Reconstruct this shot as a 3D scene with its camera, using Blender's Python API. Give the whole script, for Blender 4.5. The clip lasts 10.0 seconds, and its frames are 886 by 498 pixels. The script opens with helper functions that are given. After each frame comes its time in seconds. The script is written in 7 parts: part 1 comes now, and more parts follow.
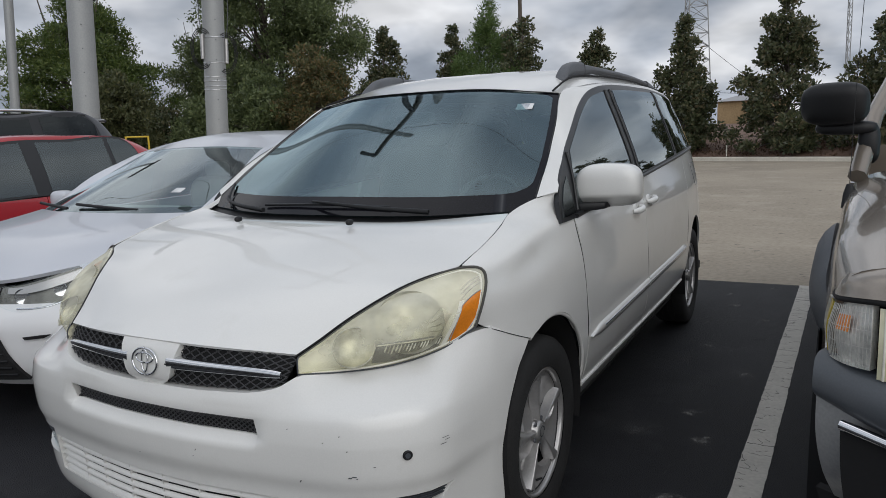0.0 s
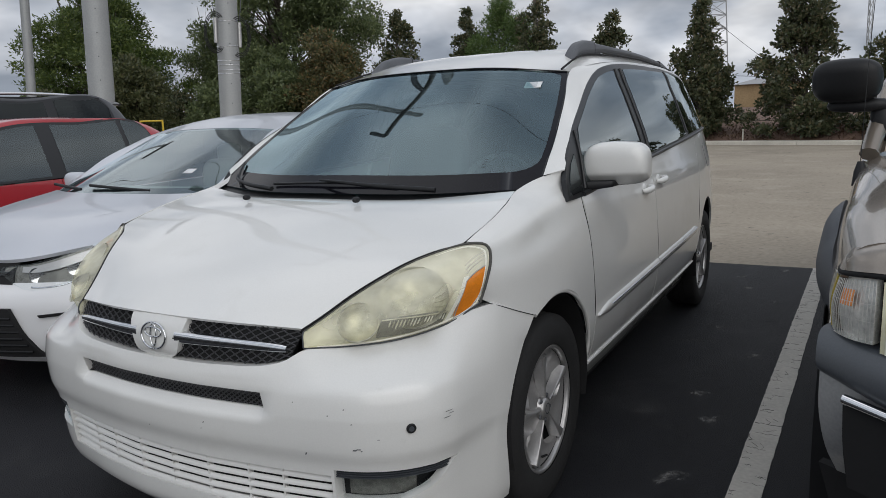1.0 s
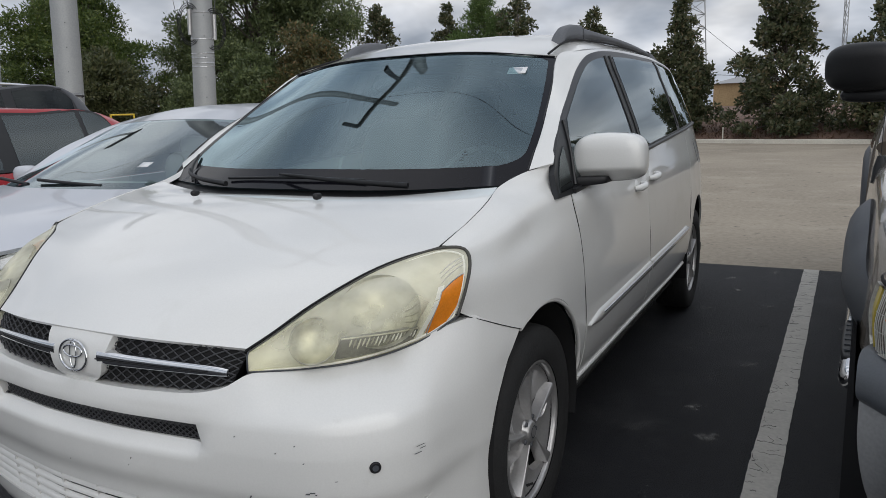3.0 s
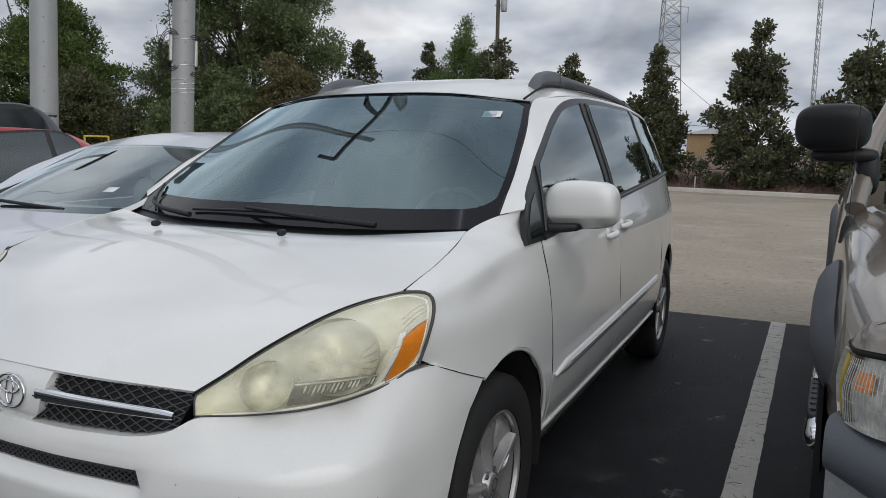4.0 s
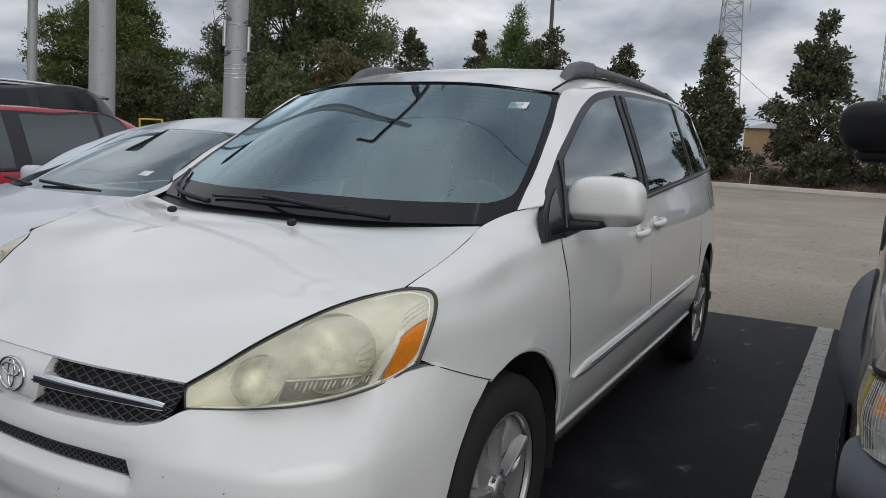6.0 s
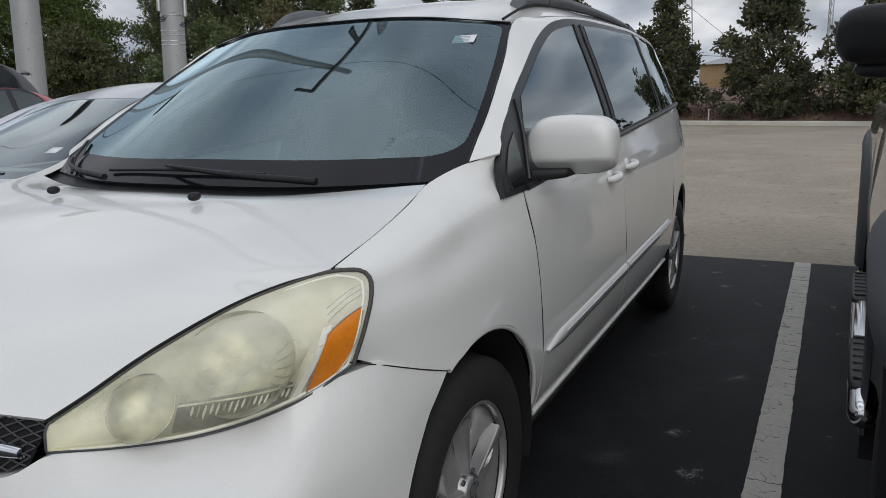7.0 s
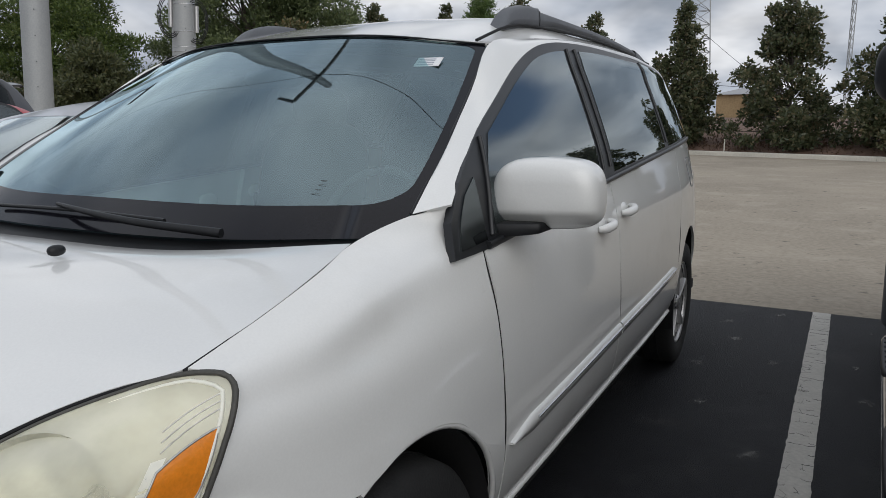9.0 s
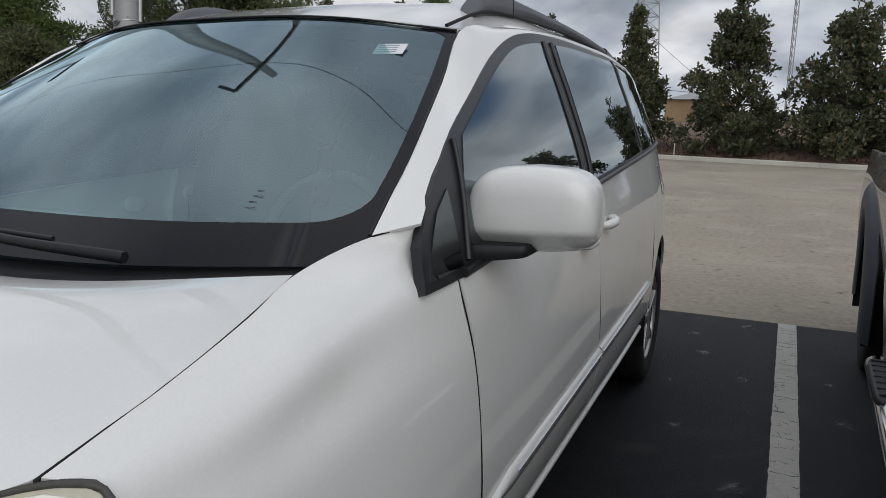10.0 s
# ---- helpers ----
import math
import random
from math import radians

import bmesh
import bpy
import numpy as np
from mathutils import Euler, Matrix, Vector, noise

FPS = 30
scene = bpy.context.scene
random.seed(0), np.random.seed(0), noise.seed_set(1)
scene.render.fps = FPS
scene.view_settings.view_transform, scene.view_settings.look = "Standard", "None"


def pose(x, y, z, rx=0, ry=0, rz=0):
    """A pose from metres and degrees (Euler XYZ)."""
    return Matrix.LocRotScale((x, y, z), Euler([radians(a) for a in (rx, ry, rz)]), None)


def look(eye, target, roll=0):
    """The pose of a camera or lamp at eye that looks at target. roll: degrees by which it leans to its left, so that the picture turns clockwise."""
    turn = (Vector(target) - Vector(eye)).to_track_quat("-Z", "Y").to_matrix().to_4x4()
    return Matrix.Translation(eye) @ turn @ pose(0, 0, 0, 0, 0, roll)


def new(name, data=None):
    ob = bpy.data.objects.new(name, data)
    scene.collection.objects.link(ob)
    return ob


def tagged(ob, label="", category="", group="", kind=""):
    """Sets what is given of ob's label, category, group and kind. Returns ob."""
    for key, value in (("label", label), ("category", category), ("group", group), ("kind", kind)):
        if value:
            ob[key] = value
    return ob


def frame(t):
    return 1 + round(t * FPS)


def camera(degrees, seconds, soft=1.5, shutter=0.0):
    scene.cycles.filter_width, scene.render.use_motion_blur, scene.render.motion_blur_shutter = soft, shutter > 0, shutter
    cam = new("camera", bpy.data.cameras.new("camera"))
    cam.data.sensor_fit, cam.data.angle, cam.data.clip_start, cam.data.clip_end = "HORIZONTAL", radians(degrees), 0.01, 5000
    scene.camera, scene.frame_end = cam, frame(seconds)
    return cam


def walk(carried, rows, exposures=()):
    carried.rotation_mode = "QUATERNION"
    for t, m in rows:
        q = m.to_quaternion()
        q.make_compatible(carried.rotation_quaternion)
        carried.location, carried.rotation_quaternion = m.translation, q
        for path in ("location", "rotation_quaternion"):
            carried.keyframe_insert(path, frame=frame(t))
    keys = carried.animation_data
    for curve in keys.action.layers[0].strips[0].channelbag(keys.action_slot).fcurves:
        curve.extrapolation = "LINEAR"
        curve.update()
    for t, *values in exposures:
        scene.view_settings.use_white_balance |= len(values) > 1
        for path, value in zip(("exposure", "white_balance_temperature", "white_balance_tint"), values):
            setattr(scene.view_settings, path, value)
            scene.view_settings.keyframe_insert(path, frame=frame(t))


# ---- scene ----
cam = camera(63.6, 10.0, soft=0.7)
PATH = [
    (0, (1.769, -1.347, 1.412), (0.821, 0.386, 1.101), -2.2),
    (0.5, (1.787, -1.345, 1.406), (0.832, 0.383, 1.089), -2.2),
    (1, (1.797, -1.344, 1.386), (0.817, 0.364, 1.035), -2.3),
    (1.5, (1.79, -1.33, 1.374), (0.77, 0.348, 0.989), -2.4),
    (2, (1.77, -1.294, 1.36), (0.703, 0.354, 0.976), -1.9),
    (2.5, (1.739, -1.219, 1.361), (0.762, 0.486, 0.989), -1.3),
    (2.7, (1.698, -1.138, 1.352), (0.744, 0.582, 0.991), -2.2),
    (3.8, (1.651, -1.029, 1.354), (0.799, 0.748, 1.013), 0.5),
    (4, (1.664, -1.017, 1.366), (0.792, 0.764, 1.104), 0.8),
    (4.5, (1.68, -1.011, 1.391), (0.771, 0.764, 1.238), 1.8),
    (5, (1.716, -1.012, 1.401), (0.779, 0.746, 1.216), 1.3),
    (5.5, (1.733, -0.983, 1.391), (0.764, 0.749, 1.141), 1.8),
    (5.7, (1.744, -0.969, 1.384), (0.747, 0.743, 1.111), 2.6),
    (6.8, (1.618, -0.629, 1.354), (0.71, 1.112, 0.964), -1.3),
    (7, (1.601, -0.559, 1.339), (0.707, 1.181, 0.927), -1.8),
    (7.5, (1.584, -0.273, 1.32), (0.702, 1.478, 0.927), -2.3),
    (8, (1.577, -0.199, 1.35), (0.621, 1.514, 0.962), -2.4),
    (8.5, (1.566, -0.184, 1.382), (0.576, 1.515, 1.018), -2.9),
    (9, (1.567, -0.131, 1.367), (0.638, 1.605, 1.014), -0.2),
    (9.5, (1.545, -0.054, 1.369), (0.657, 1.709, 1.048), -1.0),
    (10, (1.398, 0.129, 1.366), (0.591, 1.924, 1.011), 1.0),
]
walk(cam, [(t, look(eye, target, roll)) for t, eye, target, roll in PATH], [(0.0, 0.0), (2.0, 0.0), (2.6, 0.07), (4.0, 0.05), (5.5, -0.02), (7.0, -0.01), (7.5, 0.13), (8.0, 0.12), (9.0, 0.05), (9.5, 0.08), (10.0, -0.01)])

# ---- world and light ----
def nodes_of(tree):
    tree.nodes.clear()
    return tree.nodes, tree.links


world = bpy.data.worlds.new("sky")
scene.world = world
world.use_nodes = True
N, L = nodes_of(world.node_tree)
w_out = N.new("ShaderNodeOutputWorld")
w_bg = N.new("ShaderNodeBackground")
sky = N.new("ShaderNodeTexSky")
sky.sky_type, sky.sun_disc = "NISHITA", False
sky.sun_elevation, sky.sun_rotation = radians(40), radians(118)
dim = N.new("ShaderNodeMix"); dim.data_type, dim.blend_type = "RGBA", "MULTIPLY"
dim.inputs[0].default_value = 1.0
dim.inputs[7].default_value = (0.075, 0.075, 0.08, 1)
L.new(sky.outputs[0], dim.inputs[6])
tc = N.new("ShaderNodeTexCoord")
sep = N.new("ShaderNodeSeparateXYZ"); L.new(tc.outputs["Generated"], sep.inputs[0])
zz = N.new("ShaderNodeMath"); zz.operation = "ADD"; zz.inputs[1].default_value = 0.34; L.new(sep.outputs[2], zz.inputs[0])
zc = N.new("ShaderNodeMath"); zc.operation = "MAXIMUM"; zc.inputs[1].default_value = 0.05; L.new(zz.outputs[0], zc.inputs[0])
dx = N.new("ShaderNodeMath"); dx.operation = "DIVIDE"; L.new(sep.outputs[0], dx.inputs[0]); L.new(zc.outputs[0], dx.inputs[1])
dy = N.new("ShaderNodeMath"); dy.operation = "DIVIDE"; L.new(sep.outputs[1], dy.inputs[0]); L.new(zc.outputs[0], dy.inputs[1])
flat = N.new("ShaderNodeCombineXYZ"); L.new(dx.outputs[0], flat.inputs[0]); L.new(dy.outputs[0], flat.inputs[1])
cl1 = N.new("ShaderNodeTexNoise"); cl1.inputs["Scale"].default_value = 0.62; cl1.inputs["Detail"].default_value = 7; cl1.inputs["Roughness"].default_value = 0.55; cl1.inputs["Distortion"].default_value = 0.35
L.new(flat.outputs[0], cl1.inputs["Vector"])
cover = N.new("ShaderNodeValToRGB")
cover.color_ramp.elements[0].position, cover.color_ramp.elements[1].position = 0.28, 0.40
L.new(cl1.outputs[0], cover.inputs[0])
cl2 = N.new("ShaderNodeTexNoise"); cl2.inputs["Scale"].default_value = 2.7; cl2.inputs["Detail"].default_value = 4; cl2.inputs["Roughness"].default_value = 0.45
shift = N.new("ShaderNodeVectorMath"); shift.inputs[1].default_value = (3.7, 1.9, 0); L.new(flat.outputs[0], shift.inputs[0]); L.new(shift.outputs[0], cl2.inputs["Vector"])
tone = N.new("ShaderNodeValToRGB")
tone.color_ramp.elements[0].position, tone.color_ramp.elements[0].color = 0.36, (0.30, 0.34, 0.405, 1)
tone.color_ramp.elements[1].position, tone.color_ramp.elements[1].color = 0.66, (0.74, 0.755, 0.785, 1)
mid = tone.color_ramp.elements.new(0.5); mid.color = (0.50, 0.53, 0.585, 1)
L.new(cl2.outputs[0], tone.inputs[0])
mixsky = N.new("ShaderNodeMix"); mixsky.data_type = "RGBA"
lift = N.new("ShaderNodeMapRange"); lift.inputs[1].default_value, lift.inputs[2].default_value, lift.inputs[3].default_value, lift.inputs[4].default_value = 0.28, 0.75, 1.0, 1.32
L.new(sep.outputs[2], lift.inputs[0])
bright = N.new("ShaderNodeVectorMath"); bright.operation = "SCALE"; L.new(tone.outputs[0], bright.inputs[0])
fleece = N.new("ShaderNodeTexNoise"); fleece.inputs["Scale"].default_value = 3.6; fleece.inputs["Detail"].default_value = 3; fleece.inputs["Roughness"].default_value = 0.5; fleece.inputs["Distortion"].default_value = 0.6
L.new(flat.outputs[0], fleece.inputs["Vector"])
swing = N.new("ShaderNodeMapRange"); swing.inputs[1].default_value, swing.inputs[2].default_value, swing.inputs[3].default_value, swing.inputs[4].default_value = 0.34, 0.66, 0.86, 1.18
L.new(fleece.outputs[0], swing.inputs[0])
shade = N.new("ShaderNodeMath"); shade.operation = "MULTIPLY"; L.new(swing.outputs[0], shade.inputs[0]); L.new(lift.outputs[0], shade.inputs[1]); L.new(shade.outputs[0], bright.inputs["Scale"])
gap = N.new("ShaderNodeVectorMath"); gap.operation = "DISTANCE"; gap.inputs[1].default_value = (0.42, 1.40, 0)
warp = N.new("ShaderNodeVectorMath"); warp.operation = "MULTIPLY_ADD"; warp.inputs[1].default_value = (0.5, 0.5, 0); L.new(cl1.outputs["Color"], warp.inputs[0]); L.new(flat.outputs[0], warp.inputs[2])
back = N.new("ShaderNodeVectorMath"); back.operation = "SUBTRACT"; back.inputs[1].default_value = (0.25, 0.25, 0); L.new(warp.outputs[0], back.inputs[0]); L.new(back.outputs[0], gap.inputs[0])
edge = N.new("ShaderNodeMapRange"); edge.interpolation_type = "SMOOTHSTEP"; edge.inputs[1].default_value, edge.inputs[2].default_value = 0.06, 0.20; L.new(gap.outputs["Value"], edge.inputs[0])
closed = N.new("ShaderNodeMath"); closed.operation = "MULTIPLY"; L.new(cover.outputs[0], closed.inputs[0]); L.new(edge.outputs[0], closed.inputs[1])
L.new(closed.outputs[0], mixsky.inputs[0]); L.new(dim.outputs[2], mixsky.inputs[6]); L.new(bright.outputs[0], mixsky.inputs[7])
L.new(mixsky.outputs[2], w_bg.inputs[0])
w_bg.inputs[1].default_value = 1.0
L.new(w_bg.outputs[0], w_out.inputs[0])

sun_data = bpy.data.lights.new("sun", "SUN")
sun_data.energy, sun_data.angle, sun_data.color = 1.22, radians(70), (1.0, 0.97, 0.92)
sun = new("sun", sun_data)
sun.matrix_world = look((13, -12, 7.5), (0, 0, 0))


# ---- materials ----
def material(name, base, rough=0.5, metal=0.0, coat=0.0, var=0.12, scale=3.0, fine=60.0, bump=0.0, spec=0.5, tint=None, spots=None):
    """Principled surface with colour variation at two scales and fine relief."""
    m = bpy.data.materials.new(name)
    m.use_nodes = True
    N, L = nodes_of(m.node_tree)
    out = N.new("ShaderNodeOutputMaterial")
    p = N.new("ShaderNodeBsdfPrincipled")
    L.new(p.outputs[0], out.inputs[0])
    co = N.new("ShaderNodeTexCoord")
    a = N.new("ShaderNodeTexNoise"); a.inputs["Scale"].default_value = scale; a.inputs["Detail"].default_value = 6
    b = N.new("ShaderNodeTexNoise"); b.inputs["Scale"].default_value = fine; b.inputs["Detail"].default_value = 4
    L.new(co.outputs["Object"], a.inputs["Vector"]); L.new(co.outputs["Object"], b.inputs["Vector"])
    add = N.new("ShaderNodeMath"); add.operation = "ADD"; L.new(a.outputs[0], add.inputs[0]); L.new(b.outputs[0], add.inputs[1])
    ramp = N.new("ShaderNodeMapRange"); ramp.inputs[1].default_value, ramp.inputs[2].default_value = 0.7, 1.3
    L.new(add.outputs[0], ramp.inputs[0])
    mix = N.new("ShaderNodeMix"); mix.data_type = "RGBA"
    dark = tint or tuple(c * (1 - var) for c in base)
    light = tuple(min(1, c * (1 + var)) for c in base)
    mix.inputs[6].default_value, mix.inputs[7].default_value = (*dark, 1), (*light, 1)
    L.new(ramp.outputs[0], mix.inputs[0])
    col = mix.outputs[2]
    for colour, size, low, high in (spots or ()):
        v = N.new("ShaderNodeTexNoise"); v.inputs["Scale"].default_value = size; v.inputs["Detail"].default_value = 8; v.inputs["Roughness"].default_value = 0.65
        L.new(co.outputs["Object"], v.inputs["Vector"])
        r = N.new("ShaderNodeMapRange"); r.inputs[1].default_value, r.inputs[2].default_value = low, high
        L.new(v.outputs[0], r.inputs[0])
        mx = N.new("ShaderNodeMix"); mx.data_type = "RGBA"; mx.inputs[7].default_value = (*colour, 1)
        L.new(r.outputs[0], mx.inputs[0]); L.new(col, mx.inputs[6]); col = mx.outputs[2]
    L.new(col, p.inputs["Base Color"])
    p.inputs["Roughness"].default_value, p.inputs["Metallic"].default_value = rough, metal
    p.inputs["Specular IOR Level"].default_value = spec
    p.inputs["Coat Weight"].default_value, p.inputs["Coat Roughness"].default_value = coat, 0.04
    if bump:
        bp = N.new("ShaderNodeBump"); bp.inputs["Strength"].default_value = bump; bp.inputs["Distance"].default_value = 0.01
        L.new(b.outputs[0], bp.inputs["Height"]); L.new(bp.outputs[0], p.inputs["Normal"])
    return m


def glass(name, tint, gloss=0.04, clear=0.9, coat=(0.88, 0.97, 1)):
    """Thin tinted pane: see-through colour with a mirror coat that grows at grazing angles."""
    m = bpy.data.materials.new(name)
    m.use_nodes = True
    N, L = nodes_of(m.node_tree)
    out = N.new("ShaderNodeOutputMaterial")
    t = N.new("ShaderNodeBsdfTransparent"); t.inputs[0].default_value = (*tint, 1)
    g = N.new("ShaderNodeBsdfGlossy"); g.inputs["Roughness"].default_value = 0.01; g.inputs[0].default_value = (*coat, 1)
    f = N.new("ShaderNodeLayerWeight"); f.inputs[0].default_value = 0.5
    q = N.new("ShaderNodeMath"); q.operation = "POWER"; q.inputs[1].default_value = 5.0; L.new(f.outputs["Facing"], q.inputs[0])
    k = N.new("ShaderNodeMath"); k.operation = "MULTIPLY_ADD"; k.inputs[1].default_value, k.inputs[2].default_value = clear, gloss
    L.new(q.outputs[0], k.inputs[0])
    mx = N.new("ShaderNodeMixShader"); L.new(k.outputs[0], mx.inputs[0]); L.new(t.outputs[0], mx.inputs[1]); L.new(g.outputs[0], mx.inputs[2])
    L.new(mx.outputs[0], out.inputs[0])
    return m


M_WHITE = material("pearl_white_paint", (0.705, 0.705, 0.69), 0.36, 0.0, 1.0, 0.03, 2.0, 220, 0.0, 0.5, None, [((0.61, 0.605, 0.58), 2.6, 0.54, 0.80), ((0.58, 0.575, 0.55), 9.0, 0.66, 0.80)])
M_SILVER = material("silver_paint", (0.52, 0.54, 0.59), 0.3, 0.08, 0.6, 0.03, 2.0, 300)
M_SILVER_W = material("white_silver_paint", (0.72, 0.725, 0.74), 0.32, 0.1, 0.6, 0.03, 2.0, 300)
M_RED = material("red_paint", (0.36, 0.012, 0.02), 0.3, 0.0, 0.8, 0.06, 2.0, 200)
M_GREY = material("dark_grey_paint", (0.045, 0.047, 0.055), 0.3, 0.0, 0.6, 0.06, 2.0, 200)
M_TAN = material("pewter_tan_paint", (0.25, 0.215, 0.18), 0.24, 0.4, 0.8, 0.06, 2.0, 250)
M_BLACK = material("black_plastic", (0.012, 0.0125, 0.014), 0.45, 0, 0, 0.2, 6, 200, 0.05, 0.3)
M_FRIT = material("black_enamel", (0.007, 0.007, 0.010), 0.12, 0, 0, 0.2, 6, 100, 0.0, 0.16)
M_GAP = material("dark_gap", (0.006, 0.006, 0.007), 0.9, 0, 0, 0.2, 6, 100)
M_FRAME = material("window_frame_black", (0.012, 0.013, 0.015), 0.38, 0, 0.0, 0.1, 8, 200)
M_RAIL = material("grey_rail_plastic", (0.085, 0.09, 0.1), 0.5, 0, 0, 0.15, 8, 200, 0.05)
M_FLARE = material("grey_textured_plastic", (0.052, 0.058, 0.068), 0.5, 0, 0, 0.18, 5, 260, 0.12)
M_BUMPER_GREY = material("smooth_grey_bumper_cover", (0.07, 0.078, 0.09), 0.42, 0, 0.1, 0.1, 5, 200, 0.04)
M_SEAL = material("weathered_rubber_seal", (0.055, 0.053, 0.047), 0.6, 0, 0, 0.25, 12, 200)
M_CHROME = material("chrome", (0.72, 0.73, 0.75), 0.1, 1.0, 0, 0.04, 5, 100)
M_ALLOY = material("silver_alloy", (0.47, 0.465, 0.465), 0.38, 0.75, 0.15, 0.08, 9, 120)
M_TYRE = material("rubber", (0.013, 0.013, 0.0135), 0.85, 0, 0, 0.25, 9, 150, 0.2)
M_MESH = material("grille_mesh_black", (0.05, 0.051, 0.056), 0.45, 0, 0, 0.2, 9, 150, 0.0, 0.4)
M_LAMP = material("dull_lamp_reflector", (0.62, 0.61, 0.58), 0.35, 0.3, 0, 0.25, 30, 90)
M_AMBER = material("amber_plastic", (0.78, 0.24, 0.02), 0.25, 0, 0.4, 0.12, 30, 180, 0.1)
M_HOUSING = material("aged_reflector", (0.80, 0.79, 0.69), 0.4, 0.0, 0, 0.05, 9, 100)
# strong blotches paint soft cloudy reflections into the dulled bowls
M_BOWL = material("dulled_bowl_with_reflections", (0.50, 0.49, 0.41), 0.34, 0.35, 0, 0.48, 24, 10)
M_FLUTE = material("grey_fluted_plastic", (0.17, 0.17, 0.155), 0.35, 0.4, 0, 0.35, 30, 90)
M_LENS_HAZE = material("yellowed_hazy_plastic", (0.66, 0.64, 0.46), 0.35, 0, 0.3, 0.08, 5, 60)
# near-black base puts the cabin's dimness into the colour of seats and lining
M_INSIDE = material("interior_dimmed_grey", (0.055, 0.054, 0.052), 0.8, 0, 0, 0.1, 6, 120)
M_DASH = material("dash_grey", (0.34, 0.36, 0.335), 0.7, 0, 0, 0.12, 6, 160)
M_DECAL = material("sticker_paper", (0.75, 0.76, 0.78), 0.5, 0, 0, 0.08, 60, 200)
M_INK = material("sticker_print", (0.30, 0.33, 0.38), 0.5, 0, 0, 0.1, 30, 200)
M_STEEL = material("galvanised_steel", (0.33, 0.34, 0.345), 0.5, 0.25, 0, 0.09, 1.2, 30, 0.03)
M_BARK = material("bark", (0.10, 0.085, 0.07), 0.9, 0, 0, 0.3, 6, 40, 0.4)
G_SHIELD = glass("windshield_glass", (0.60, 0.75, 0.74), 0.17, 1.5, (0.72, 0.92, 1.0))
G_SIDE = glass("tinted_side_glass", (0.40, 0.42, 0.43), 0.20, 0.95)
G_DARK = glass("privacy_glass", (0.17, 0.175, 0.18), 0.16, 0.95)
G_BAND = glass("shade_band_tint", (0.42, 0.38, 0.45), 0.0, 0.0)
G_CLEAR = glass("clear_lamp_glass", (0.96, 0.97, 0.97), 0.03, 0.8)


def haze_lens():
    """Oxidised headlight plastic: a milky yellow film over clear plastic, clearer near the lower edge."""
    m = bpy.data.materials.new("oxidised_headlight_lens")
    m.use_nodes = True
    N, L = nodes_of(m.node_tree)
    out = N.new("ShaderNodeOutputMaterial")
    t = N.new("ShaderNodeBsdfTransparent"); t.inputs[0].default_value = (0.97, 0.96, 0.86, 1)
    p = N.new("ShaderNodeBsdfPrincipled"); p.inputs["Base Color"].default_value = (0.92, 0.905, 0.77, 1); p.inputs["Roughness"].default_value = 0.3
    p.inputs["Coat Weight"].default_value = 0.4
    co = N.new("ShaderNodeTexCoord")
    n = N.new("ShaderNodeTexNoise"); n.inputs["Scale"].default_value = 7; n.inputs["Detail"].default_value = 5; L.new(co.outputs["Object"], n.inputs["Vector"])
    sp = N.new("ShaderNodeSeparateXYZ"); L.new(co.outputs["Object"], sp.inputs[0])
    h = N.new("ShaderNodeMapRange"); h.inputs[1].default_value, h.inputs[2].default_value, h.inputs[3].default_value, h.inputs[4].default_value = 0.80, 0.97, -0.12, 0.2
    L.new(sp.outputs[2], h.inputs[0])
    q = N.new("ShaderNodeMath"); q.operation = "ADD"; L.new(n.outputs[0], q.inputs[0]); L.new(h.outputs[0], q.inputs[1])
    r = N.new("ShaderNodeMapRange"); r.inputs[1].default_value, r.inputs[2].default_value, r.inputs[3].default_value, r.inputs[4].default_value = 0.25, 0.8, 0.08, 0.52
    L.new(q.outputs[0], r.inputs[0])
    mx = N.new("ShaderNodeMixShader"); L.new(r.outputs[0], mx.inputs[0]); L.new(t.outputs[0], mx.inputs[1]); L.new(p.outputs[0], mx.inputs[2])
    L.new(mx.outputs[0], out.inputs[0])
    return m


M_HAZE = haze_lens()


# ---- modelling tools ----
def ease(knots, values, q):
    """Smooth interpolation through values at knots (clamped ends)."""
    k, v, q = np.asarray(knots, float), np.asarray(values, float), np.clip(np.asarray(q, float), knots[0], knots[-1])
    d = np.gradient(v, k, axis=0) if len(k) > 2 else np.repeat((v[1:] - v[:1]) / (k[1] - k[0]), 2, 0)
    i = np.clip(np.searchsorted(k, q, side="right") - 1, 0, len(k) - 2)
    h = k[i + 1] - k[i]
    s = (q - k[i]) / h
    if v.ndim > 1:
        s, h = s[..., None], h[..., None]
    return (2 * s**3 - 3 * s**2 + 1) * v[i] + (s**3 - 2 * s**2 + s) * h * d[i] + (3 * s**2 - 2 * s**3) * v[i + 1] + (s**3 - s**2) * h * d[i + 1]


def curve(points, n):
    """n points along a smooth line through the given ones, evenly by length."""
    p = np.asarray(points, float)
    k = np.r_[0, np.cumsum(np.linalg.norm(np.diff(p, axis=0), axis=1))]
    fine = ease(k, p, np.linspace(0, k[-1], 12 * n))
    a = np.r_[0, np.cumsum(np.linalg.norm(np.diff(fine, axis=0), axis=1))]
    q = np.linspace(0, a[-1], n)
    return np.stack([np.interp(q, a, fine[:, c]) for c in range(p.shape[1])], 1)


def loft(lines, nu, nv):
    """A grid of points swept across feature lines."""
    rows = np.stack([curve(line, nu) for line in lines])
    return np.stack([curve(rows[:, i], nv) for i in range(nu)], 1)


